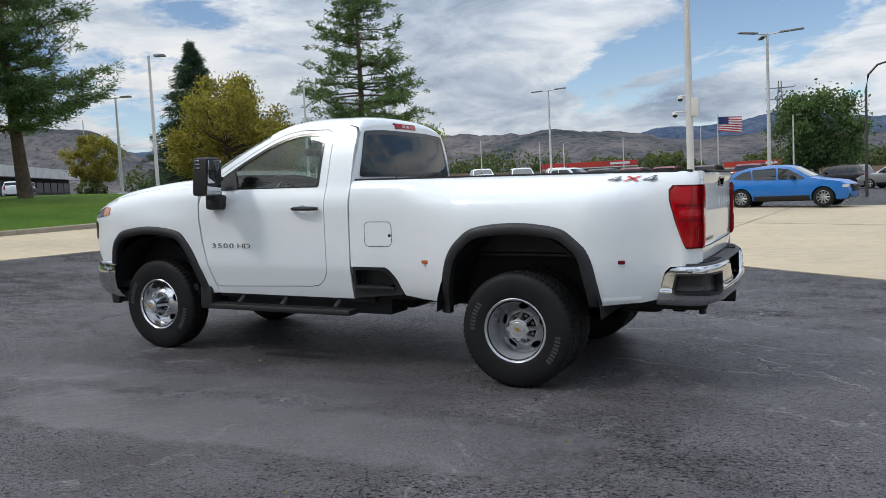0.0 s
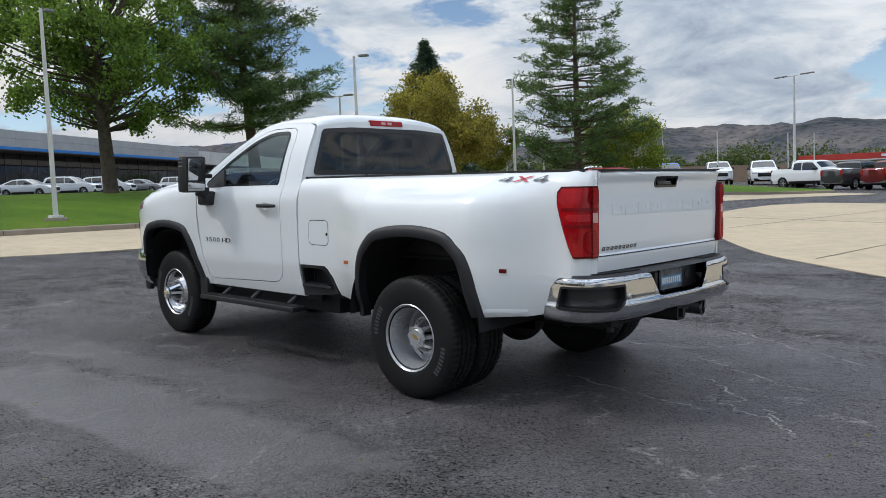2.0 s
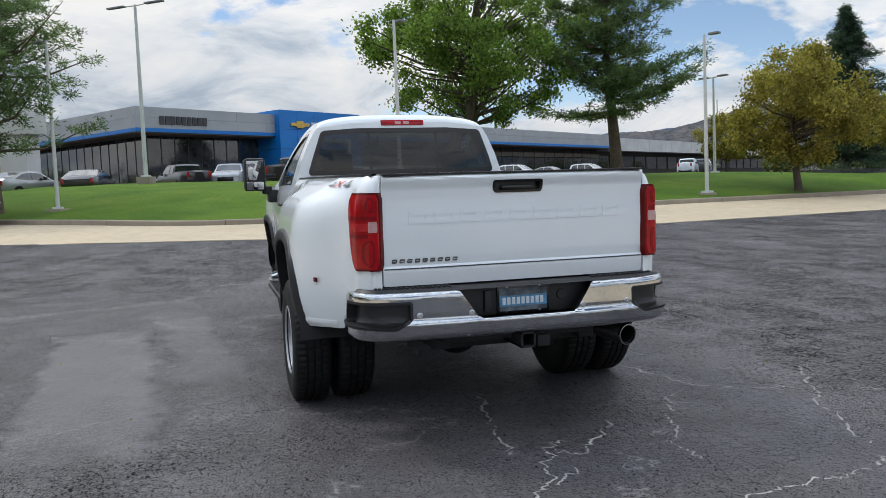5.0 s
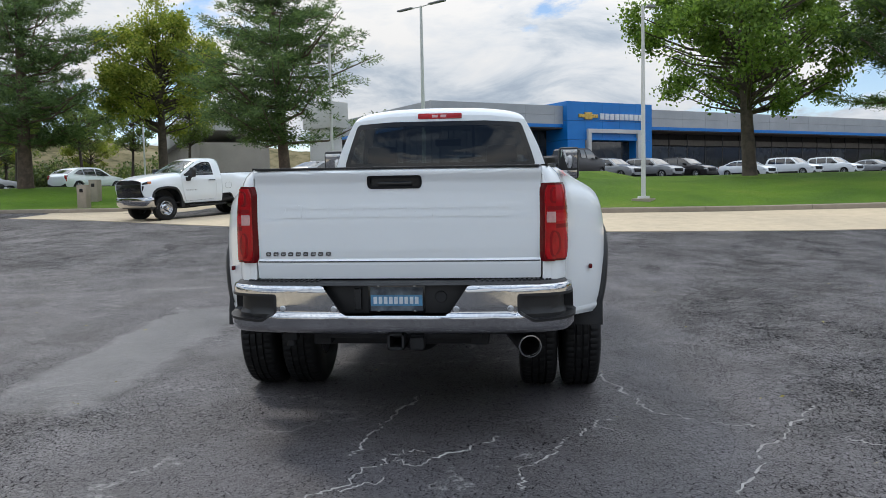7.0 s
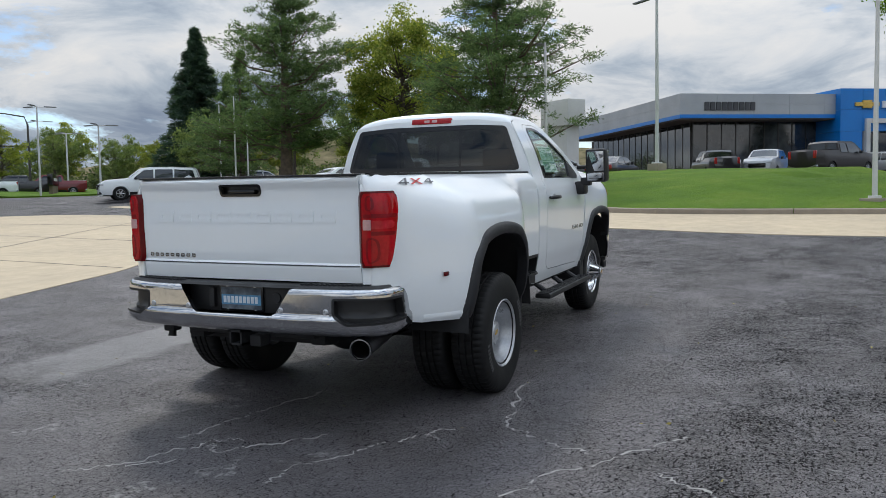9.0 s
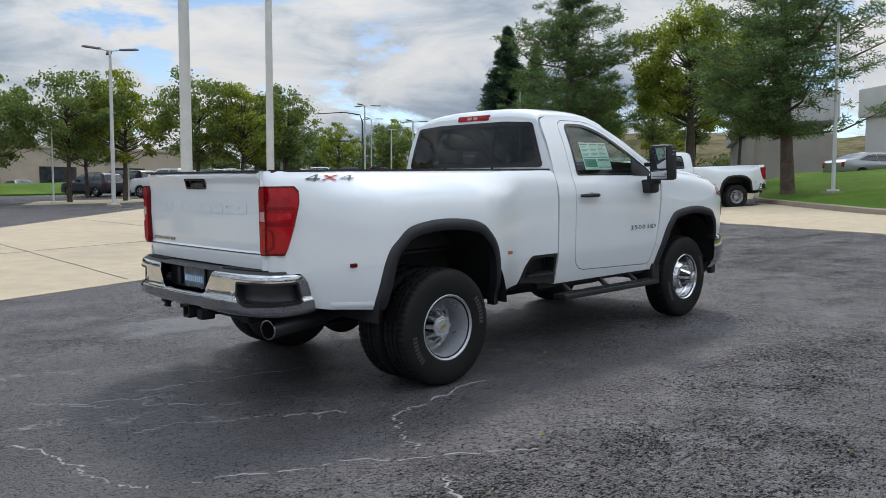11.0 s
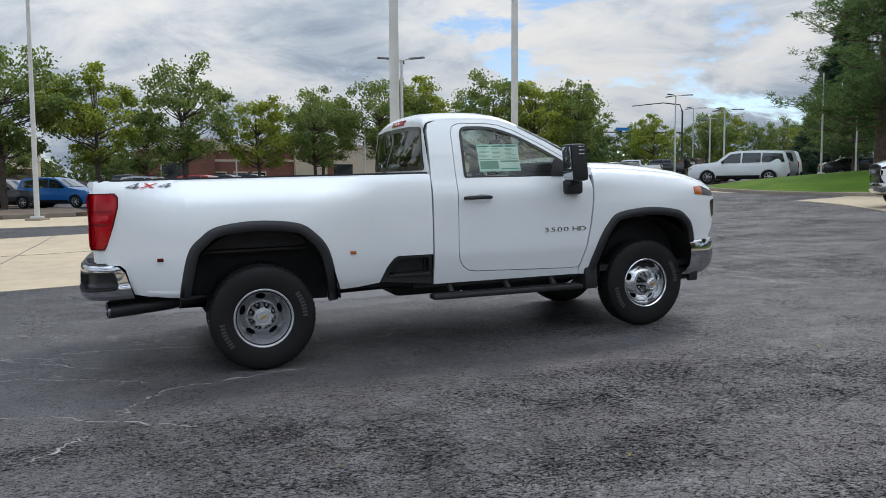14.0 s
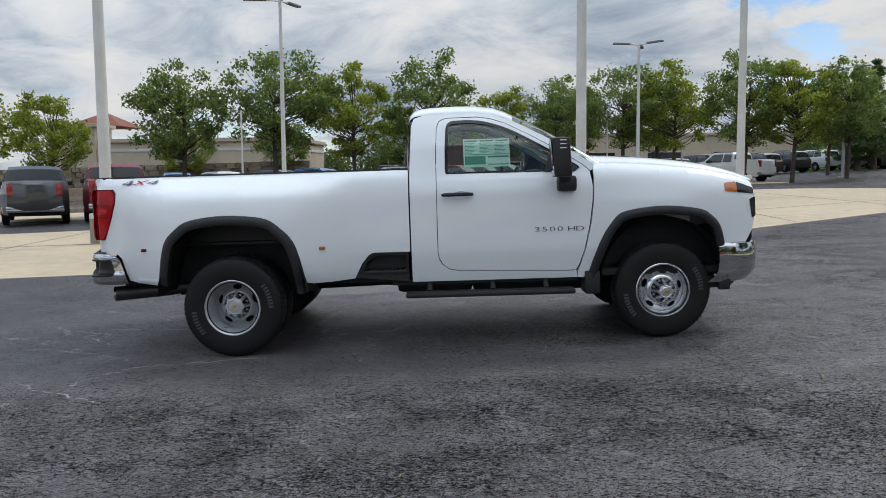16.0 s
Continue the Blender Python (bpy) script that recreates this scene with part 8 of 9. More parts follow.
def showroom():
    m = Matrix(((FX, -FY, 0, -58.5), (FY, FX, 0, -5.8), (0, 0, 1, 0), (0, 0, 0, 1)))
    root = thing("showroom_building", m, "long silver-clad car showroom with blue entrance block", "building")
    P = lambda name, bm, mt, label="": part(name, bm, mt, root, label, False)
    # local x along the front, local y into the building, z absolute
    for k in range(25):
        u0, u1 = k * 3.0, min(k * 3.0 + 2.985, 74)
        if 12.9 < u1 and u0 < 22.6:
            if u0 >= 12.9 and u1 <= 22.6:
                continue
        for z0, z1 in ((7.12, 7.89), (7.905, 8.68)):
            bm = bmesh.new()
            box(bm, u0, u1, 0.0, 0.35, z0, z1)
            P("cladding_panel", bm, PANEL)
    for k in range(8):
        for z0, z1 in ((7.12, 7.89), (7.905, 8.68)):
            bm = bmesh.new()
            box(bm, 0.0, 0.35, 0.36 + k * 3.0, 0.36 + k * 3.0 + 2.985, z0, z1)
            P("cladding_panel", bm, PANEL)
    bm = bmesh.new(); box(bm, 0.1, 74, 0.1, 26, 8.45, 8.6); P("roof", bm, PANEL)
    for u0, u1 in ((-0.02, 12.9), (22.55, 74)):
        bm = bmesh.new(); box(bm, u0, u1, -0.03, 0.4, 6.84, 7.12); P("blue_band", bm, BLUE, "blue fascia band")
    bm = bmesh.new(); box(bm, -0.03, 0.4, 0.4, 24.4, 6.84, 7.12); P("blue_band", bm, BLUE, "blue fascia band")
    bm = bmesh.new(); box(bm, 0.1, 74, 0.1, 3.0, 6.74, 6.84); box(bm, 0.1, 3.0, 3.0, 24.4, 6.74, 6.84); P("soffit", bm, SOFFIT)
    # closed box behind the panes; its dark colour stands for the unlit rooms
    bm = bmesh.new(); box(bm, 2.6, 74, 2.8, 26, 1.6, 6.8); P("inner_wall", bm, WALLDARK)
    n = 0
    for u0, u1, step in ((2.2, 12.9, 1.22), (22.6, 74, 2.45)):
        k = 0
        while u0 + k * step < u1 - 0.3:
            a, b = u0 + k * step, min(u0 + (k + 1) * step, u1)
            bm = bmesh.new(); box(bm, a + 0.05, b - 0.05, 2.35, 2.40, 1.95, 6.74 if u0 < 12 else 5.5); P("pane", bm, SHOPGLASS)
            bm = bmesh.new(); box(bm, a - 0.04, a + 0.04, 2.32, 2.45, 1.95, 6.74); P("mullion", bm, MULLION)
            if u0 > 12:
                bm = bmesh.new(); box(bm, a + 0.08, b - 0.08, 2.32, 2.40, 5.62, 6.15); P("upper_panel", bm, surf("tan_upper_panel", (0.20, 0.17, 0.14), rough=0.7) if n == 0 else bpy.data.materials["tan_upper_panel"])
                n += 1
            k += 1
    for k in range(16):
        a = 2.6 + k * 1.35
        bm = bmesh.new(); box(bm, 2.15, 2.20, a + 0.05, a + 1.30, 1.95, 6.74); P("pane", bm, SHOPGLASS)
        bm = bmesh.new(); box(bm, 2.12, 2.25, a - 0.04, a + 0.04, 1.95, 6.74); P("mullion", bm, MULLION)
    # entrance block
    blk = new("entrance_block"); blk.parent = root
    tagged(blk, "bright blue entrance block with white portal")
    for i in range(5):
        for j in range(4):
            u0, u1 = 12.92 + i * 1.925, 12.92 + (i + 1) * 1.925 - 0.02
            z0, z1 = 2.5 + j * 1.64 - (0.6 if j == 0 else 0), 2.5 + (j + 1) * 1.64 - 0.02
            if 1 <= i <= 3 and j < 2:
                continue
            bm = bmesh.new(); box(bm, u0, u1, -0.6, 2.9, z0, z1)
            part("blue_panel", bm, BLUE, blk, "", False)
    bm = bmesh.new()
    box(bm, 15.0, 15.35, -0.85, -0.3, 1.9, 6.72); box(bm, 20.65, 21.0, -0.85, -0.3, 1.9, 6.72); box(bm, 15.352, 20.648, -0.85, -0.3, 6.38, 6.72)
    part("portal_frame", bm, WHITEWALL, blk, "white portal frame", False)
    bm = bmesh.new(); box(bm, 15.4, 20.6, 0.3, 0.5, 1.9, 5.75); part("portal_glass", bm, SHOPGLASS, blk, "", False)
    bm = bmesh.new(); box(bm, 15.3, 20.7, -0.7, 0.6, 5.76, 6.0); part("canopy", bm, BLUE, blk, "", False)
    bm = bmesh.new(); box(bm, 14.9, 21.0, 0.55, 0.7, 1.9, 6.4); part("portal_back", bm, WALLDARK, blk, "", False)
    bm = bmesh.new(); box(bm, 14.1, 16.2, -0.72, -0.60, 7.68, 7.98, bev=0.03); box(bm, 14.75, 15.55, -0.74, -0.6, 7.52, 8.14, bev=0.03)
    part("sign_mark", bm, GOLD, blk, "gold cross-shaped sign mark", False)
    for k in range(9):
        bm = bmesh.new(); u = 16.45 + k * 0.555; box(bm, u, u + 0.44, -0.72, -0.60, 7.55, 8.08, bev=0.02)
        part("sign_bar", bm, SIGNWHITE, blk, "plain white sign bar", False)
    for k in range(9):
        bm = bmesh.new(); u = 1.95 + k * 0.47; box(bm, u, u + 0.38, -0.10, 0.0, 7.42, 8.06, bev=0.03)
        P("name_bar", bm, SIGNDARK, "plain dark sign bar")
    # white-fronted service wing
    wing = new("service_wing"); wing.parent = root
    tagged(wing, "low white-fronted service wing")
    for k in range(18):
        bm = bmesh.new(); box(bm, 74.02 + k * 4.1, 74.0 + k * 4.1 + 4.08, 0.2, 1.0, 6.5 if k < 30 else 6.2, 8.35)
        part("fascia_panel", bm, WHITEWALL, wing, "", False)
        bm = bmesh.new(); box(bm, 74.3 + k * 4.1, 74.0 + k * 4.1 + 3.8, 2.9, 3.0, 4.0, 5.9)
        part("pane", bm, SHOPGLASS, wing, "", False)
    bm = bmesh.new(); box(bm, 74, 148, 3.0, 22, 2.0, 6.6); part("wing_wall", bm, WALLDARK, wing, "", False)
    bm = bmesh.new(); box(bm, 74, 148, 0.6, 22, 6.6, 8.2); part("wing_roof", bm, WHITEWALL, wing, "", False)


showroom()
# tall white pier with a low canopy behind the pine
bm = bmesh.new()
pier = thing("sign_pier", Matrix.Translation((-45.5, -11.2, upper_z(-45.5, -11))) @ Matrix.Rotation(radians(-34), 4, "Z"), "tall white rectangular sign pier beside the showroom", "pier")
box(bm, -0.5, 0.5, -0.95, 0.95, -0.2, 3.6, bev=0.02); part("shaft", bm, WHITEWALL, pier)
bm = bmesh.new(); box(bm, -0.7, 0.7, -1.35, 1.35, 3.6, 5.2, bev=0.03); part("sign_head", bm, WHITEWALL, pier)
STUCCO_PALE = surf("pale_stucco", (0.40, 0.36, 0.30), (0.33, 0.30, 0.25), scale=0.6, rough=0.9)
ramp_roof = thing("service_canopy", Matrix.Translation((-60, -24, 2.6)) @ Matrix.Rotation(radians(34), 4, "Z"), "low sloping white service entrance canopy", "canopy")
bm = bmesh.new(); box(bm, -7, 7, -3, 3, 2.6, 4.2, bev=0.05)
for v in bm.verts:
    v.co.z += (v.co.x + 7) * 0.12 * (1 if v.co.z > 3.4 else 0.7)
part("roof_slab", bm, WHITEWALL, ramp_roof)
bm = bmesh.new(); box(bm, -6.8, 6.9, -2.6, 2.6, -0.4, 2.9); part("wall", bm, STUCCO_PALE, ramp_roof)
bm = bmesh.new(); box(bm, 2.0, 6.5, 3.0, 3.05, 4.0, 4.5); part("blue_sign_bar", bm, BLUE, ramp_roof, "plain blue sign bar")

# ---- south buildings ----
BRICK = surf("red_brown_brick", (0.20, 0.085, 0.06), (0.15, 0.062, 0.045), scale=0.8, rough=0.9, fine=12)
STUCCO = surf("beige_stucco", (0.52, 0.44, 0.33), (0.44, 0.37, 0.28), scale=0.6, rough=0.9)
STONE = surf("tan_stone", (0.26, 0.205, 0.15), (0.17, 0.13, 0.095), scale=1.5, rough=0.95, bumps=0.5, fine=8, vary=0.3)
TILE = surf("terracotta_tile", (0.26, 0.10, 0.06), (0.19, 0.075, 0.05), scale=2, rough=0.9)


def block_house(name, x, y, hd, w, d, h, mt, label, category, windows=(), bands=(), towers=(), roof=None, z=None):
    root = thing(name, Matrix.Translation((x, y, gz(x, y) if z is None else z)) @ Matrix.Rotation(radians(hd), 4, "Z"), label, category)
    bm = bmesh.new(); box(bm, -w / 2, w / 2, -d / 2, d / 2, -0.6, h); part("wall", bm, mt, root, "", False)
    bm = bmesh.new(); box(bm, -w / 2 - 0.2, w / 2 + 0.2, -d / 2 - 0.2, d / 2 + 0.2, h + 0.002, h + 0.35, bev=0.04); part("parapet", bm, STUCCO, root, "", False)
    for z0, z1, bmt in bands:
        bm = bmesh.new(); box(bm, -w / 2 - 0.06, w / 2 + 0.06, -d / 2 - 0.06, d / 2 + 0.06, z0, z1); part("band", bm, bmt, root, "", False)
    for u, z0, ww, hh in windows:
        wd = new("window"); wd.parent = root
        bm = bmesh.new(); box(bm, u - ww / 2 - 0.12, u + ww / 2 + 0.12, d / 2 - 0.02, d / 2 + 0.09, z0 - 0.12, z0 + hh + 0.12); part("frame", bm, STUCCO, wd, "", False)
        bm = bmesh.new(); box(bm, u - ww / 2, u + ww / 2, d / 2 + 0.02, d / 2 + 0.11, z0, z0 + hh); part("pane", bm, SHOPGLASS, wd, "", False)
    for u, ww, hh, tm in towers:
        bm = bmesh.new(); box(bm, u - ww / 2, u + ww / 2, d / 2 - 2.5, d / 2 + 0.6, -0.4, hh); part("tower", bm, tm, root, "", False)
        bm = bmesh.new(); box(bm, u - ww / 2 - 0.3, u + ww / 2 + 0.3, d / 2 - 2.8, d / 2 + 0.9, hh + 0.002, hh + 0.3, bev=0.05); part("tower_cap", bm, STUCCO, root, "", False)
    if roof:
        bm = bmesh.new()
        u, ww, z0, rise = roof
        vs = [bm.verts.new(p) for p in ((u - ww / 2, -ww / 2, z0), (u + ww / 2, -ww / 2, z0), (u + ww / 2, ww / 2, z0), (u - ww / 2, ww / 2, z0), (u, 0, z0 + rise))]
        for k in range(4):
            bm.faces.new((vs[k], vs[(k + 1) % 4], vs[4]))
        bm.faces.new(vs[3::-1])
        part("tile_roof", bm, TILE, root, "terracotta tiled hip roof", False)
    return root


block_house("brick_building", -6.0, -73.0, 5, 17, 10, 3.9, BRICK, "low red-brown brick restaurant with pale bands", "building", [(-1.5, 1.1, 1.0, 0.8), (0.2, 1.1, 1.0, 0.8), (2.0, 1.1, 1.0, 0.8), (5.8, 0.6, 2.2, 2.2), (-5.5, 1.0, 1.0, 0.9)], [(2.9, 3.1, STUCCO)], [(-6.2, 3.0, 5.0, STUCCO), (3.6, 2.2, 4.6, BRICK)])
block_house("beige_building", 22.5, -72.0, -4, 22, 12, 4.6, STUCCO, "beige stucco shop with an arched tiled corner", "building", [(7.5, 0.4, 1.2, 2.2), (5.5, 0.4, 1.2, 2.2), (3.5, 0.4, 1.2, 2.2), (-1.5, 1.6, 2.0, 0.8), (-6.5, 1.0, 3.0, 1.6)], [(3.8, 4.05, WHITEWALL)], [(9.2, 4.5, 6.0, STUCCO)], (9.2, 5.6, 6.35, 1.5))
block_house("far_shop", -24, -98, 0, 40, 12, 5.0, STUCCO, "long pale shop building beyond the street", "building", [(-12, 1, 4, 2), (-4, 1, 4, 2), (4, 1, 4, 2), (12, 1, 4, 2)])
# stacked stone retaining wall
wall = tagged(new("retaining_wall"), "long stacked tan stone retaining wall", "wall", kind="structure")
rngw = random.Random(9)
stones = []
for q in range(4):
    bm = bmesh.new(); box(bm, -0.5, 0.5, -0.25, 0.25, 0, 1, bev=0.06)
    for v in bm.verts:
        v.co += Vector((rngw.uniform(-0.03, 0.03), rngw.uniform(-0.05, 0.05), rngw.uniform(-0.05, 0.05)))
    stones.append(finish(bm, "stone", STONE))
for row in range(4):
    x = 8.5
    while x < 34:
        w = rngw.uniform(0.45, 1.15)
        s = new("stone", stones[rngw.randrange(4)])
        s.parent = wall
        y = -52.5 - row * 0.22 + rngw.uniform(-0.06, 0.06)
        s.matrix_basis = Matrix.Translation((x + w / 2, y, gz(x, y) + 0.9 + row * 0.38)) @ Matrix.Diagonal((w * 0.97, 1.2, 0.37, 1))
        x += w
bm = bmesh.new()
skin(bm, [(8, -51.9), (34, -51.9), (34, -49.5), (8, -49.5)], lambda u, v: Vector((u, v, gz(u, v) + 0.05 + 0.88 * smooth01(-49.5, -51.9, v))), step=0.6, across=4, rim=0.2, inward=lambda u, v: Vector((0, 0, -1)))
single("planting_bank", bm, surf("brown_mulch", (0.14, 0.10, 0.07), (0.09, 0.065, 0.045), scale=2, rough=1.0, bumps=0.6, fine=20), "brown mulch planting bank below a stone wall", "bank", kind="structure")
bm = bmesh.new()
skin(bm, [(7.5, -53.2), (40, -53.2), (40, -90), (7.5, -90)], lambda u, v: Vector((u, v, gz(u, v) + 1.6)), step=10, across=10, rim=2.0, inward=lambda u, v: Vector((0, 0, -1)))
single("upper_terrace", bm, ASPHALT, "raised asphalt terrace behind a stone wall", "terrace", kind="structure")


bm = bmesh.new()
skin(bm, rounded([(3.4, -29.2), (23, -28), (23, -37), (5, -38.4)], 1.2), lambda u, v: Vector((u, v, gz(u, v) + 0.16)), step=2, across=3, rim=0.25, inward=lambda u, v: Vector((0, 0, -1)))
single("planting_bed", bm, bpy.data.materials["brown_mulch"], "brown mulch planting bed between parking lanes", "bed", kind="structure")
for k in range(7):
    bm = bmesh.new()
    x0 = 4.0 + k * 2.7
    box(bm, x0 + 0.01, x0 + 2.69, -29.24, -29.06, -0.1, 0.19, bev=0.02)
    for v in bm.verts:
        v.co.z += gz(v.co.x, -29.1)
        v.co.y += (v.co.x - 3.4) * 0.06
    single("kerb_bed", bm, KERB, "tan concrete kerb along the mulch bed", "kerb", kind="structure")


def bush(x, y, z, r, seed, label="low rounded green shrub in a planting bed"):
    rng = np.random.default_rng(seed)
    n = 420
    p = rng.normal(size=(n, 3)); p /= np.linalg.norm(p, axis=1)[:, None]
    p *= rng.uniform(0.6, 1.08, (n, 1))
    p[:, 2] = np.abs(p[:, 2]) * 0.85
    ob = new("shrub", quads("shrub", p * r, 0, r * 0.26, 0.6, ROWLEAF, rng))
    ob.location = (x, y, z)
    tagged(ob, label, "shrub", "planting bed shrubs")


for k in range(16):
    x = rng0.uniform(-12, 33)
    y = rng0.uniform(-51.5, -49.5) if x > 8 else rng0.uniform(-66.5, -64)
    bush(x, y, gz(x, y) + (0.3 if x > 8 else 0.0), rng0.uniform(0.45, 0.95), 200 + k)
for x0, y0, w, d in ((-22, -72, 46, 9), (-48, -62, 16, 16)):
    bm = bmesh.new()
    skin(bm, rounded([(x0 - w / 2, y0 - d / 2), (x0 + w / 2, y0 - d / 2), (x0 + w / 2, y0 + d / 2), (x0 - w / 2, y0 + d / 2)], 1.5), lambda u, v: Vector((u, v, gz(u, v) + 0.12 + 0.9 * smooth01(y0 + d / 2, y0 - d / 2, v))), step=1.5, across=3, rim=0.3, inward=lambda u, v: Vector((0, 0, -1)))
    single("lawn_verge", bm, GRASS, "green grass verge along the street", "verge", kind="structure")

# ---- north edge ----
REDC = surf("red_canopy", (0.50, 0.045, 0.03), (0.42, 0.04, 0.03), scale=0.4, rough=0.5)
TANWALL = surf("tan_block_wall", (0.27, 0.20, 0.145), (0.20, 0.15, 0.11), scale=0.5, rough=0.95)
bm = bmesh.new()
rows = []
for k in range(27):
    x = -75 + k * 5.0
    y = 92 + (x + 45) * 0.36 if x < -30 else 97.4 + (x + 30) * 0.12
    rows.append([Vector((x, y, -0.5)), Vector((x, y, gz(x, y) + 2.4 - 0.008 * (x + 75))), Vector((x, y + 0.4, gz(x, y) + 2.4 - 0.008 * (x + 75))), Vector((x, y + 0.4, -0.5))])
sheet(bm, rows)
single("boundary_wall", bm, TANWALL, "long tan block boundary wall", "wall", kind="structure", smooth=False)
for x0, y0, x1, y1, zt in ((-36.2, 107.2, -23.6, 110.7, 3.95), (-11.8, 112.7, -4.6, 113.3, 2.95)):
    L = math.hypot(x1 - x0, y1 - y0)
    cn = thing("fuel_canopy", Matrix.Translation(((x0 + x1) / 2, (y0 + y1) / 2, -0.4)) @ Matrix.Rotation(math.atan2(y1 - y0, x1 - x0), 4, "Z"), "flat red and white fuel station canopy", "canopy")
    bm = bmesh.new(); box(bm, -L / 2, L / 2, -4, 4, zt - 0.35, zt + 0.4, bev=0.03); part("fascia", bm, REDC, cn, "", False)
    bm = bmesh.new(); box(bm, -L / 2 - 0.01, L / 2 + 0.01, -4.02, 4.02, zt - 0.50, zt - 0.36); part("white_band", bm, WHITEWALL, cn, "", False)
    bm = bmesh.new(); box(bm, L * 0.22, L * 0.42, -4.03, -4.0, zt - 0.12, zt + 0.2); part("sign_bar", bm, SIGNWHITE, cn, "plain white sign bar", False)
    for k in (-0.35, 0.0, 0.35):
        bm = bmesh.new(); box(bm, L * k - 0.2, L * k + 0.2, -0.2, 0.2, -0.4, zt - 0.4); part("column", bm, WHITEWALL, cn, "", False)
flag = thing("flag_pole", Matrix.Translation((-6.5, 63.0, gz(-6.5, 63))), "white pole with a striped flag", "flag pole")
bm = bmesh.new(); tube(bm, [(0, 0, -0.1), (0, 0, 6.1)], [0.06, 0.035], seg=8); part("pole", bm, POLE, flag)
STRIPE_R, STRIPE_W, CANTON = surf("flag_red", (0.45, 0.03, 0.04), rough=0.8), surf("flag_white", (0.7, 0.7, 0.68), rough=0.8), surf("flag_blue", (0.02, 0.03, 0.14), rough=0.8)
for k in range(13):
    bm = bmesh.new()
    z0 = 5.9 - (k + 1) * 0.085
    sheet(bm, [[Vector((0.05 + u * 0.2, 0.08 * math.sin(u * 1.1), z0 + dz - 0.02 * u * (0.5 + 0.1 * k))) for u in range(10)] for dz in (0.0, 0.085)])
    part("stripe", bm, STRIPE_R if k % 2 == 0 else STRIPE_W, flag)
bm = bmesh.new()
sheet(bm, [[Vector((0.05 + u * 0.2, 0.08 * math.sin(u * 1.1) - 0.008, 5.9 - 0.6 * (1 - dz) - 0.012 * u)) for u in range(5)] for dz in (0.0, 1.0)])
part("canton", bm, CANTON, flag)
arch = thing("curved_lamp_post", Matrix.Translation((3.4, 38.5, gz(3.4, 38.5))), "dark curved roadside lamp post", "street lamp")
bm = bmesh.new()
tube(bm, [(0, 0, 0), (0, 0, 5.2), (0.1, 0, 5.9), (0.5, 0, 6.35), (1.1, 0, 6.5), (1.9, 0, 6.5)], [0.08, 0.06, 0.055, 0.05, 0.045, 0.04], seg=10); part("pole", bm, DARKPOLE, arch)
bm = bmesh.new(); box(bm, 1.7, 2.3, -0.1, 0.1, 6.42, 6.52, bev=0.02); part("lamp_head", bm, DARKPOLE, arch)
pyl = thing("power_pylon", Matrix.Translation((-20.2, 393, -1.5)), "tall grey lattice power pylon far off", "pylon")
bm = bmesh.new()
for sx, sy in ((-1, -1), (-1, 1), (1, -1), (1, 1)):
    tube(bm, [(sx * 3, sy * 3, 0), (sx * 1.3, sy * 1.3, 30), (sx * 0.5, sy * 0.5, 43)], 0.22, seg=5)
for k in range(12):
    z0 = k * 3.4
    w0, w1 = 3 - z0 * 0.056, 3 - (z0 + 3.4) * 0.056
    for sy in (-1, 1):
        tube(bm, [(-w0, sy * w0, z0), (w1, sy * w1, z0 + 3.4)], 0.12, seg=4)
        tube(bm, [(w0, sy * w0, z0), (-w1, sy * w1, z0 + 3.4)], 0.12, seg=4)
part("lattice", bm, HEAD, pyl)
for z0 in (30, 35, 40):
    bm = bmesh.new(); tube(bm, [(-6, 0, z0), (6, 0, z0)], 0.25, seg=5); part("crossarm", bm, HEAD, pyl)
# bollards, traffic signal and signs to the south-west
for x, y in ((-24.9, -16.1), (-27.3, -16.9)):
    b = thing("bollard", Matrix.Translation((x, y, bank_z(x, y) - 0.02)), "square tan stone bollard with a small recess", "bollard", "driveway bollards")
    bm = bmesh.new(); box(bm, -0.19, 0.19, -0.19, 0.19, -0.1, 0.92, bev=0.025); part("post", bm, PLINTH, b)
    bm = bmesh.new(); box(bm, 0.17, 0.195, -0.07, 0.07, 0.62, 0.76, bev=0.01); part("recess_light", bm, GLOSS, b)
sig = thing("traffic_signal", Matrix.Translation((-54.8, -70.6, gz(-54.8, -70.6))), "dark traffic signal mast with a long arm", "traffic signal")
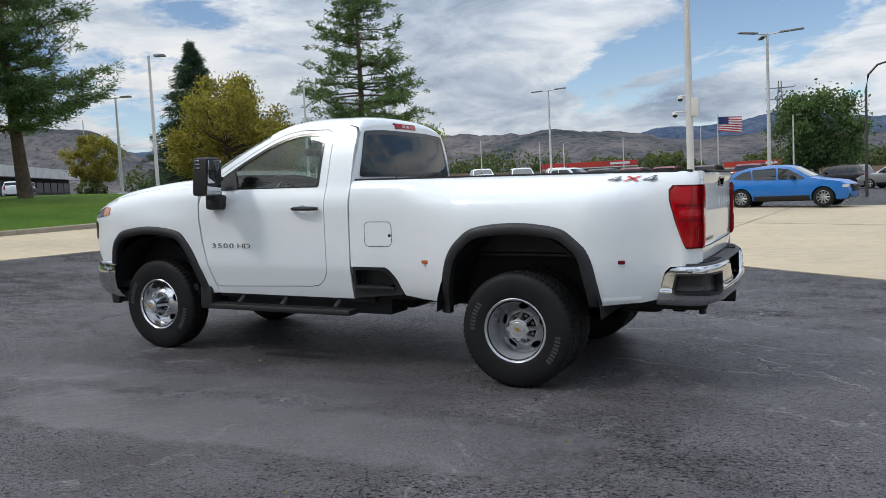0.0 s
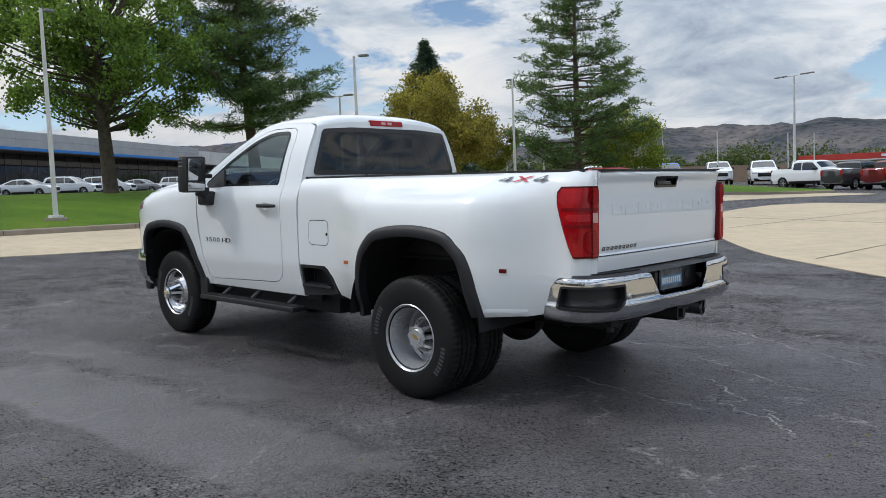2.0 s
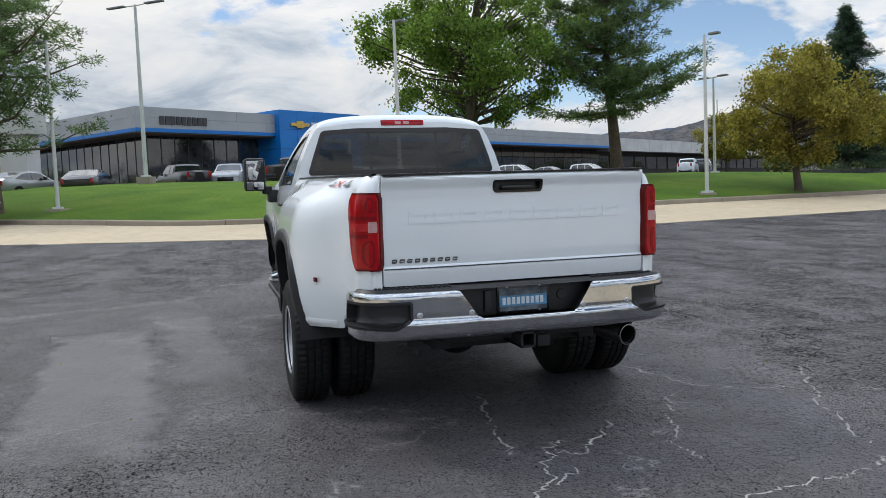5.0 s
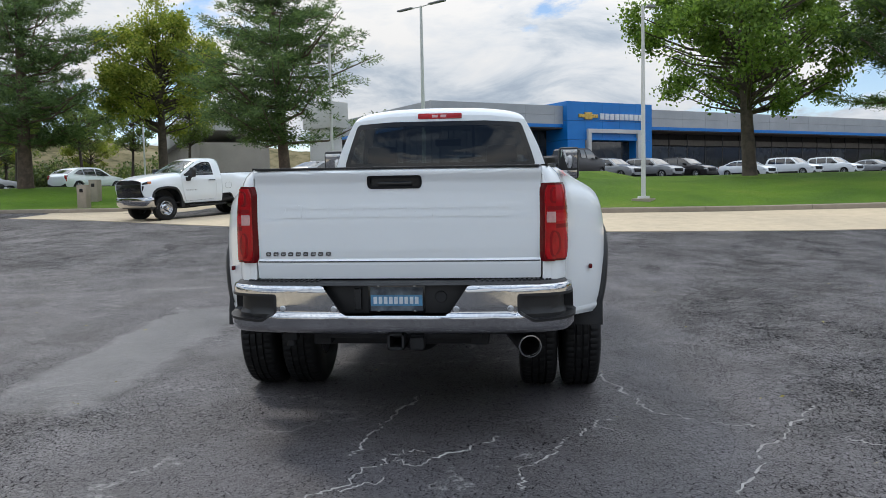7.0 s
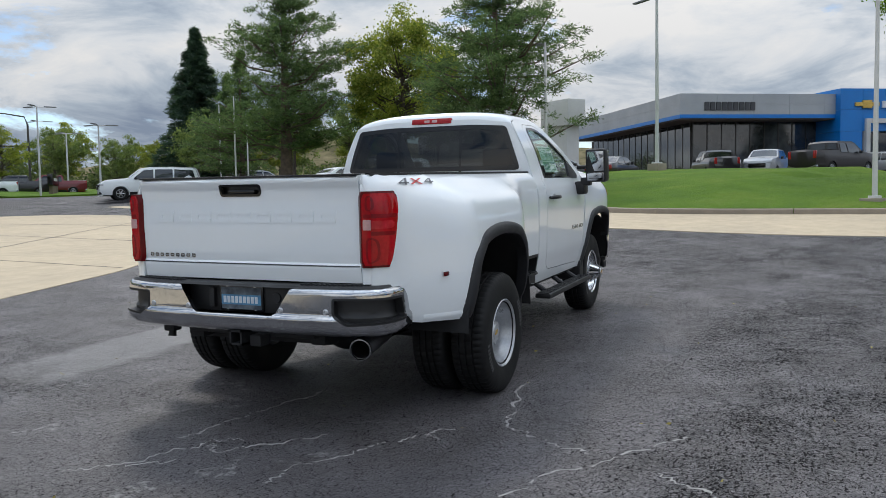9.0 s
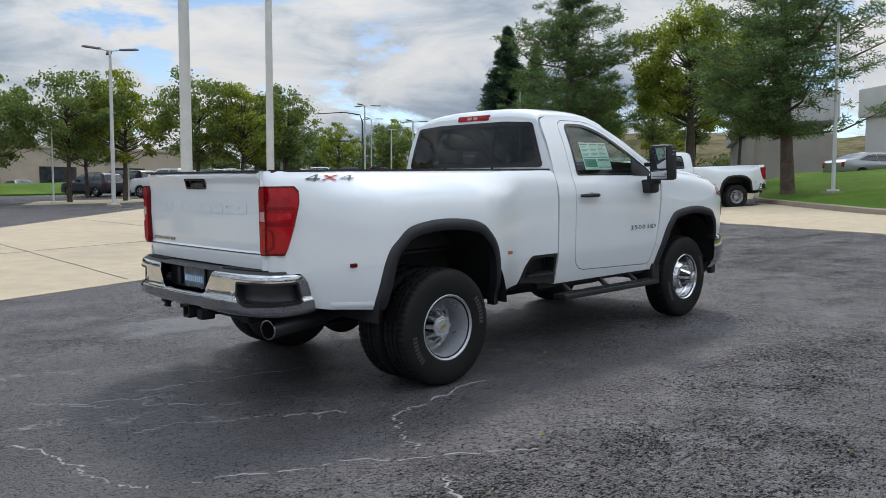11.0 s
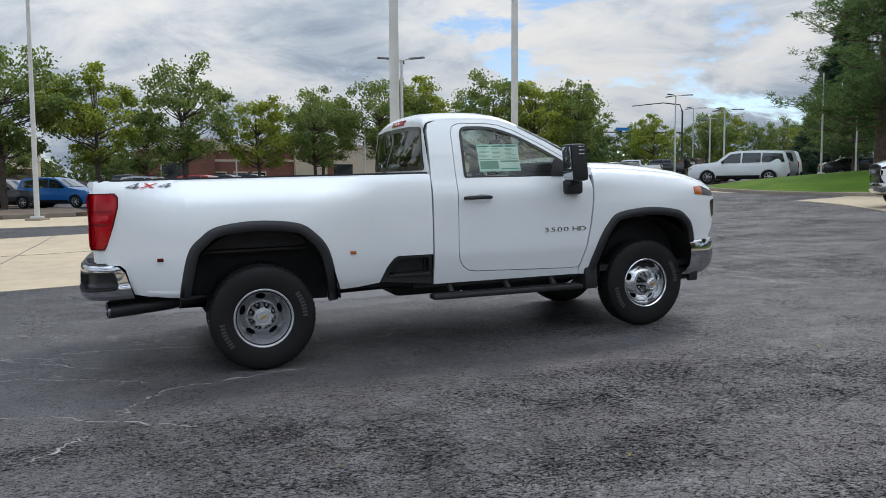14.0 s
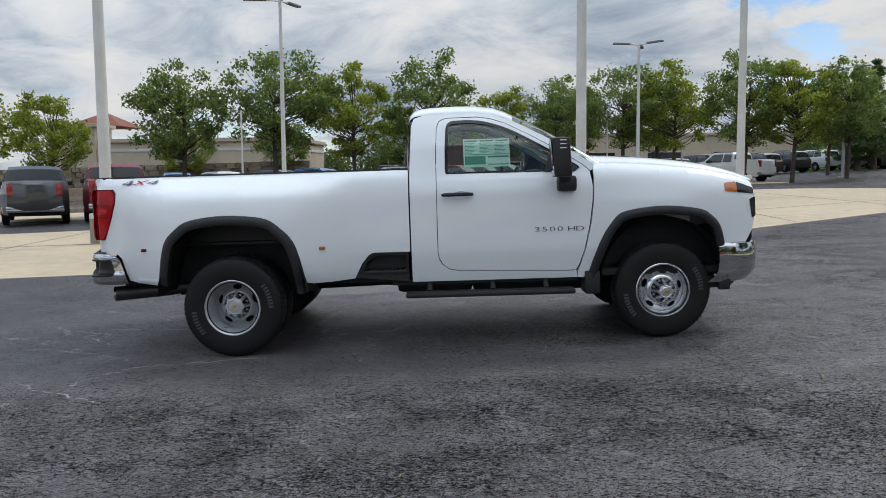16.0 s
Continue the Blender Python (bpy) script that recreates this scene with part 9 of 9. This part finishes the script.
bm = bmesh.new(); tube(bm, [(0, 0, 0), (0, 0, 7.5), (0.2, -0.2, 8.3), (1.5, -1.5, 8.6), (4, -4, 8.4)], [0.13, 0.1, 0.08, 0.06, 0.05], seg=8); part("mast", bm, DARKPOLE, sig)
bm = bmesh.new(); tube(bm, [(0, 0, 5.2), (7, -7, 5.6)], [0.1, 0.06], seg=8); part("signal_arm", bm, DARKPOLE, sig)
for t in (0.45, 0.7, 0.95):
    bm = bmesh.new(); box(bm, 7 * t - 0.15, 7 * t + 0.15, -7 * t - 0.12, -7 * t + 0.12, 4.9, 5.9, bev=0.03); part("signal_head", bm, GLOSS, sig)
bm = bmesh.new(); box(bm, 3.8, 5.6, -4.75, -4.7, 5.65, 6.0); part("street_name_board", bm, BLUE, sig, "plain blue street board")
sgn = thing("dark_sign_board", Matrix.Translation((-46.7, -57.8, gz(-46.7, -57.8))) @ Matrix.Rotation(radians(40), 4, "Z"), "low dark entrance sign with plain pale bars", "sign")
bm = bmesh.new(); box(bm, -1.6, 1.6, -0.2, 0.2, 0.9, 1.9, bev=0.03); part("board", bm, GLOSS, sgn)
bm = bmesh.new(); box(bm, -1.3, 1.3, -0.15, 0.15, -0.2, 0.9); part("base", bm, STONE, sgn)
for k in range(5):
    bm = bmesh.new(); box(bm, -0.7 + k * 0.34, -0.48 + k * 0.34, 0.2, 0.22, 1.3, 1.55); part("sign_bar", bm, SIGNWHITE, sgn)

# ---- litter on the asphalt ----
LITTER = leaf_mat("fallen_leaves", (0.20, 0.16, 0.05), (0.42, 0.36, 0.16))
rngl = np.random.default_rng(31)
pts = []
for k in range(150):
    x, y = rngl.uniform(-5, 7), rngl.uniform(-5.5, 7)
    pts.append((x, y, gz(x, y) + 0.008))
ob = new("fallen_leaves", quads("fallen_leaves", np.array(pts), 0, 0.028, 0.45, LITTER, rngl, np.array([(math.cos(k), math.sin(k), 0.0) for k in range(150)])))
tagged(ob, "small dry leaves scattered on the asphalt", "leaves", kind="stuff")
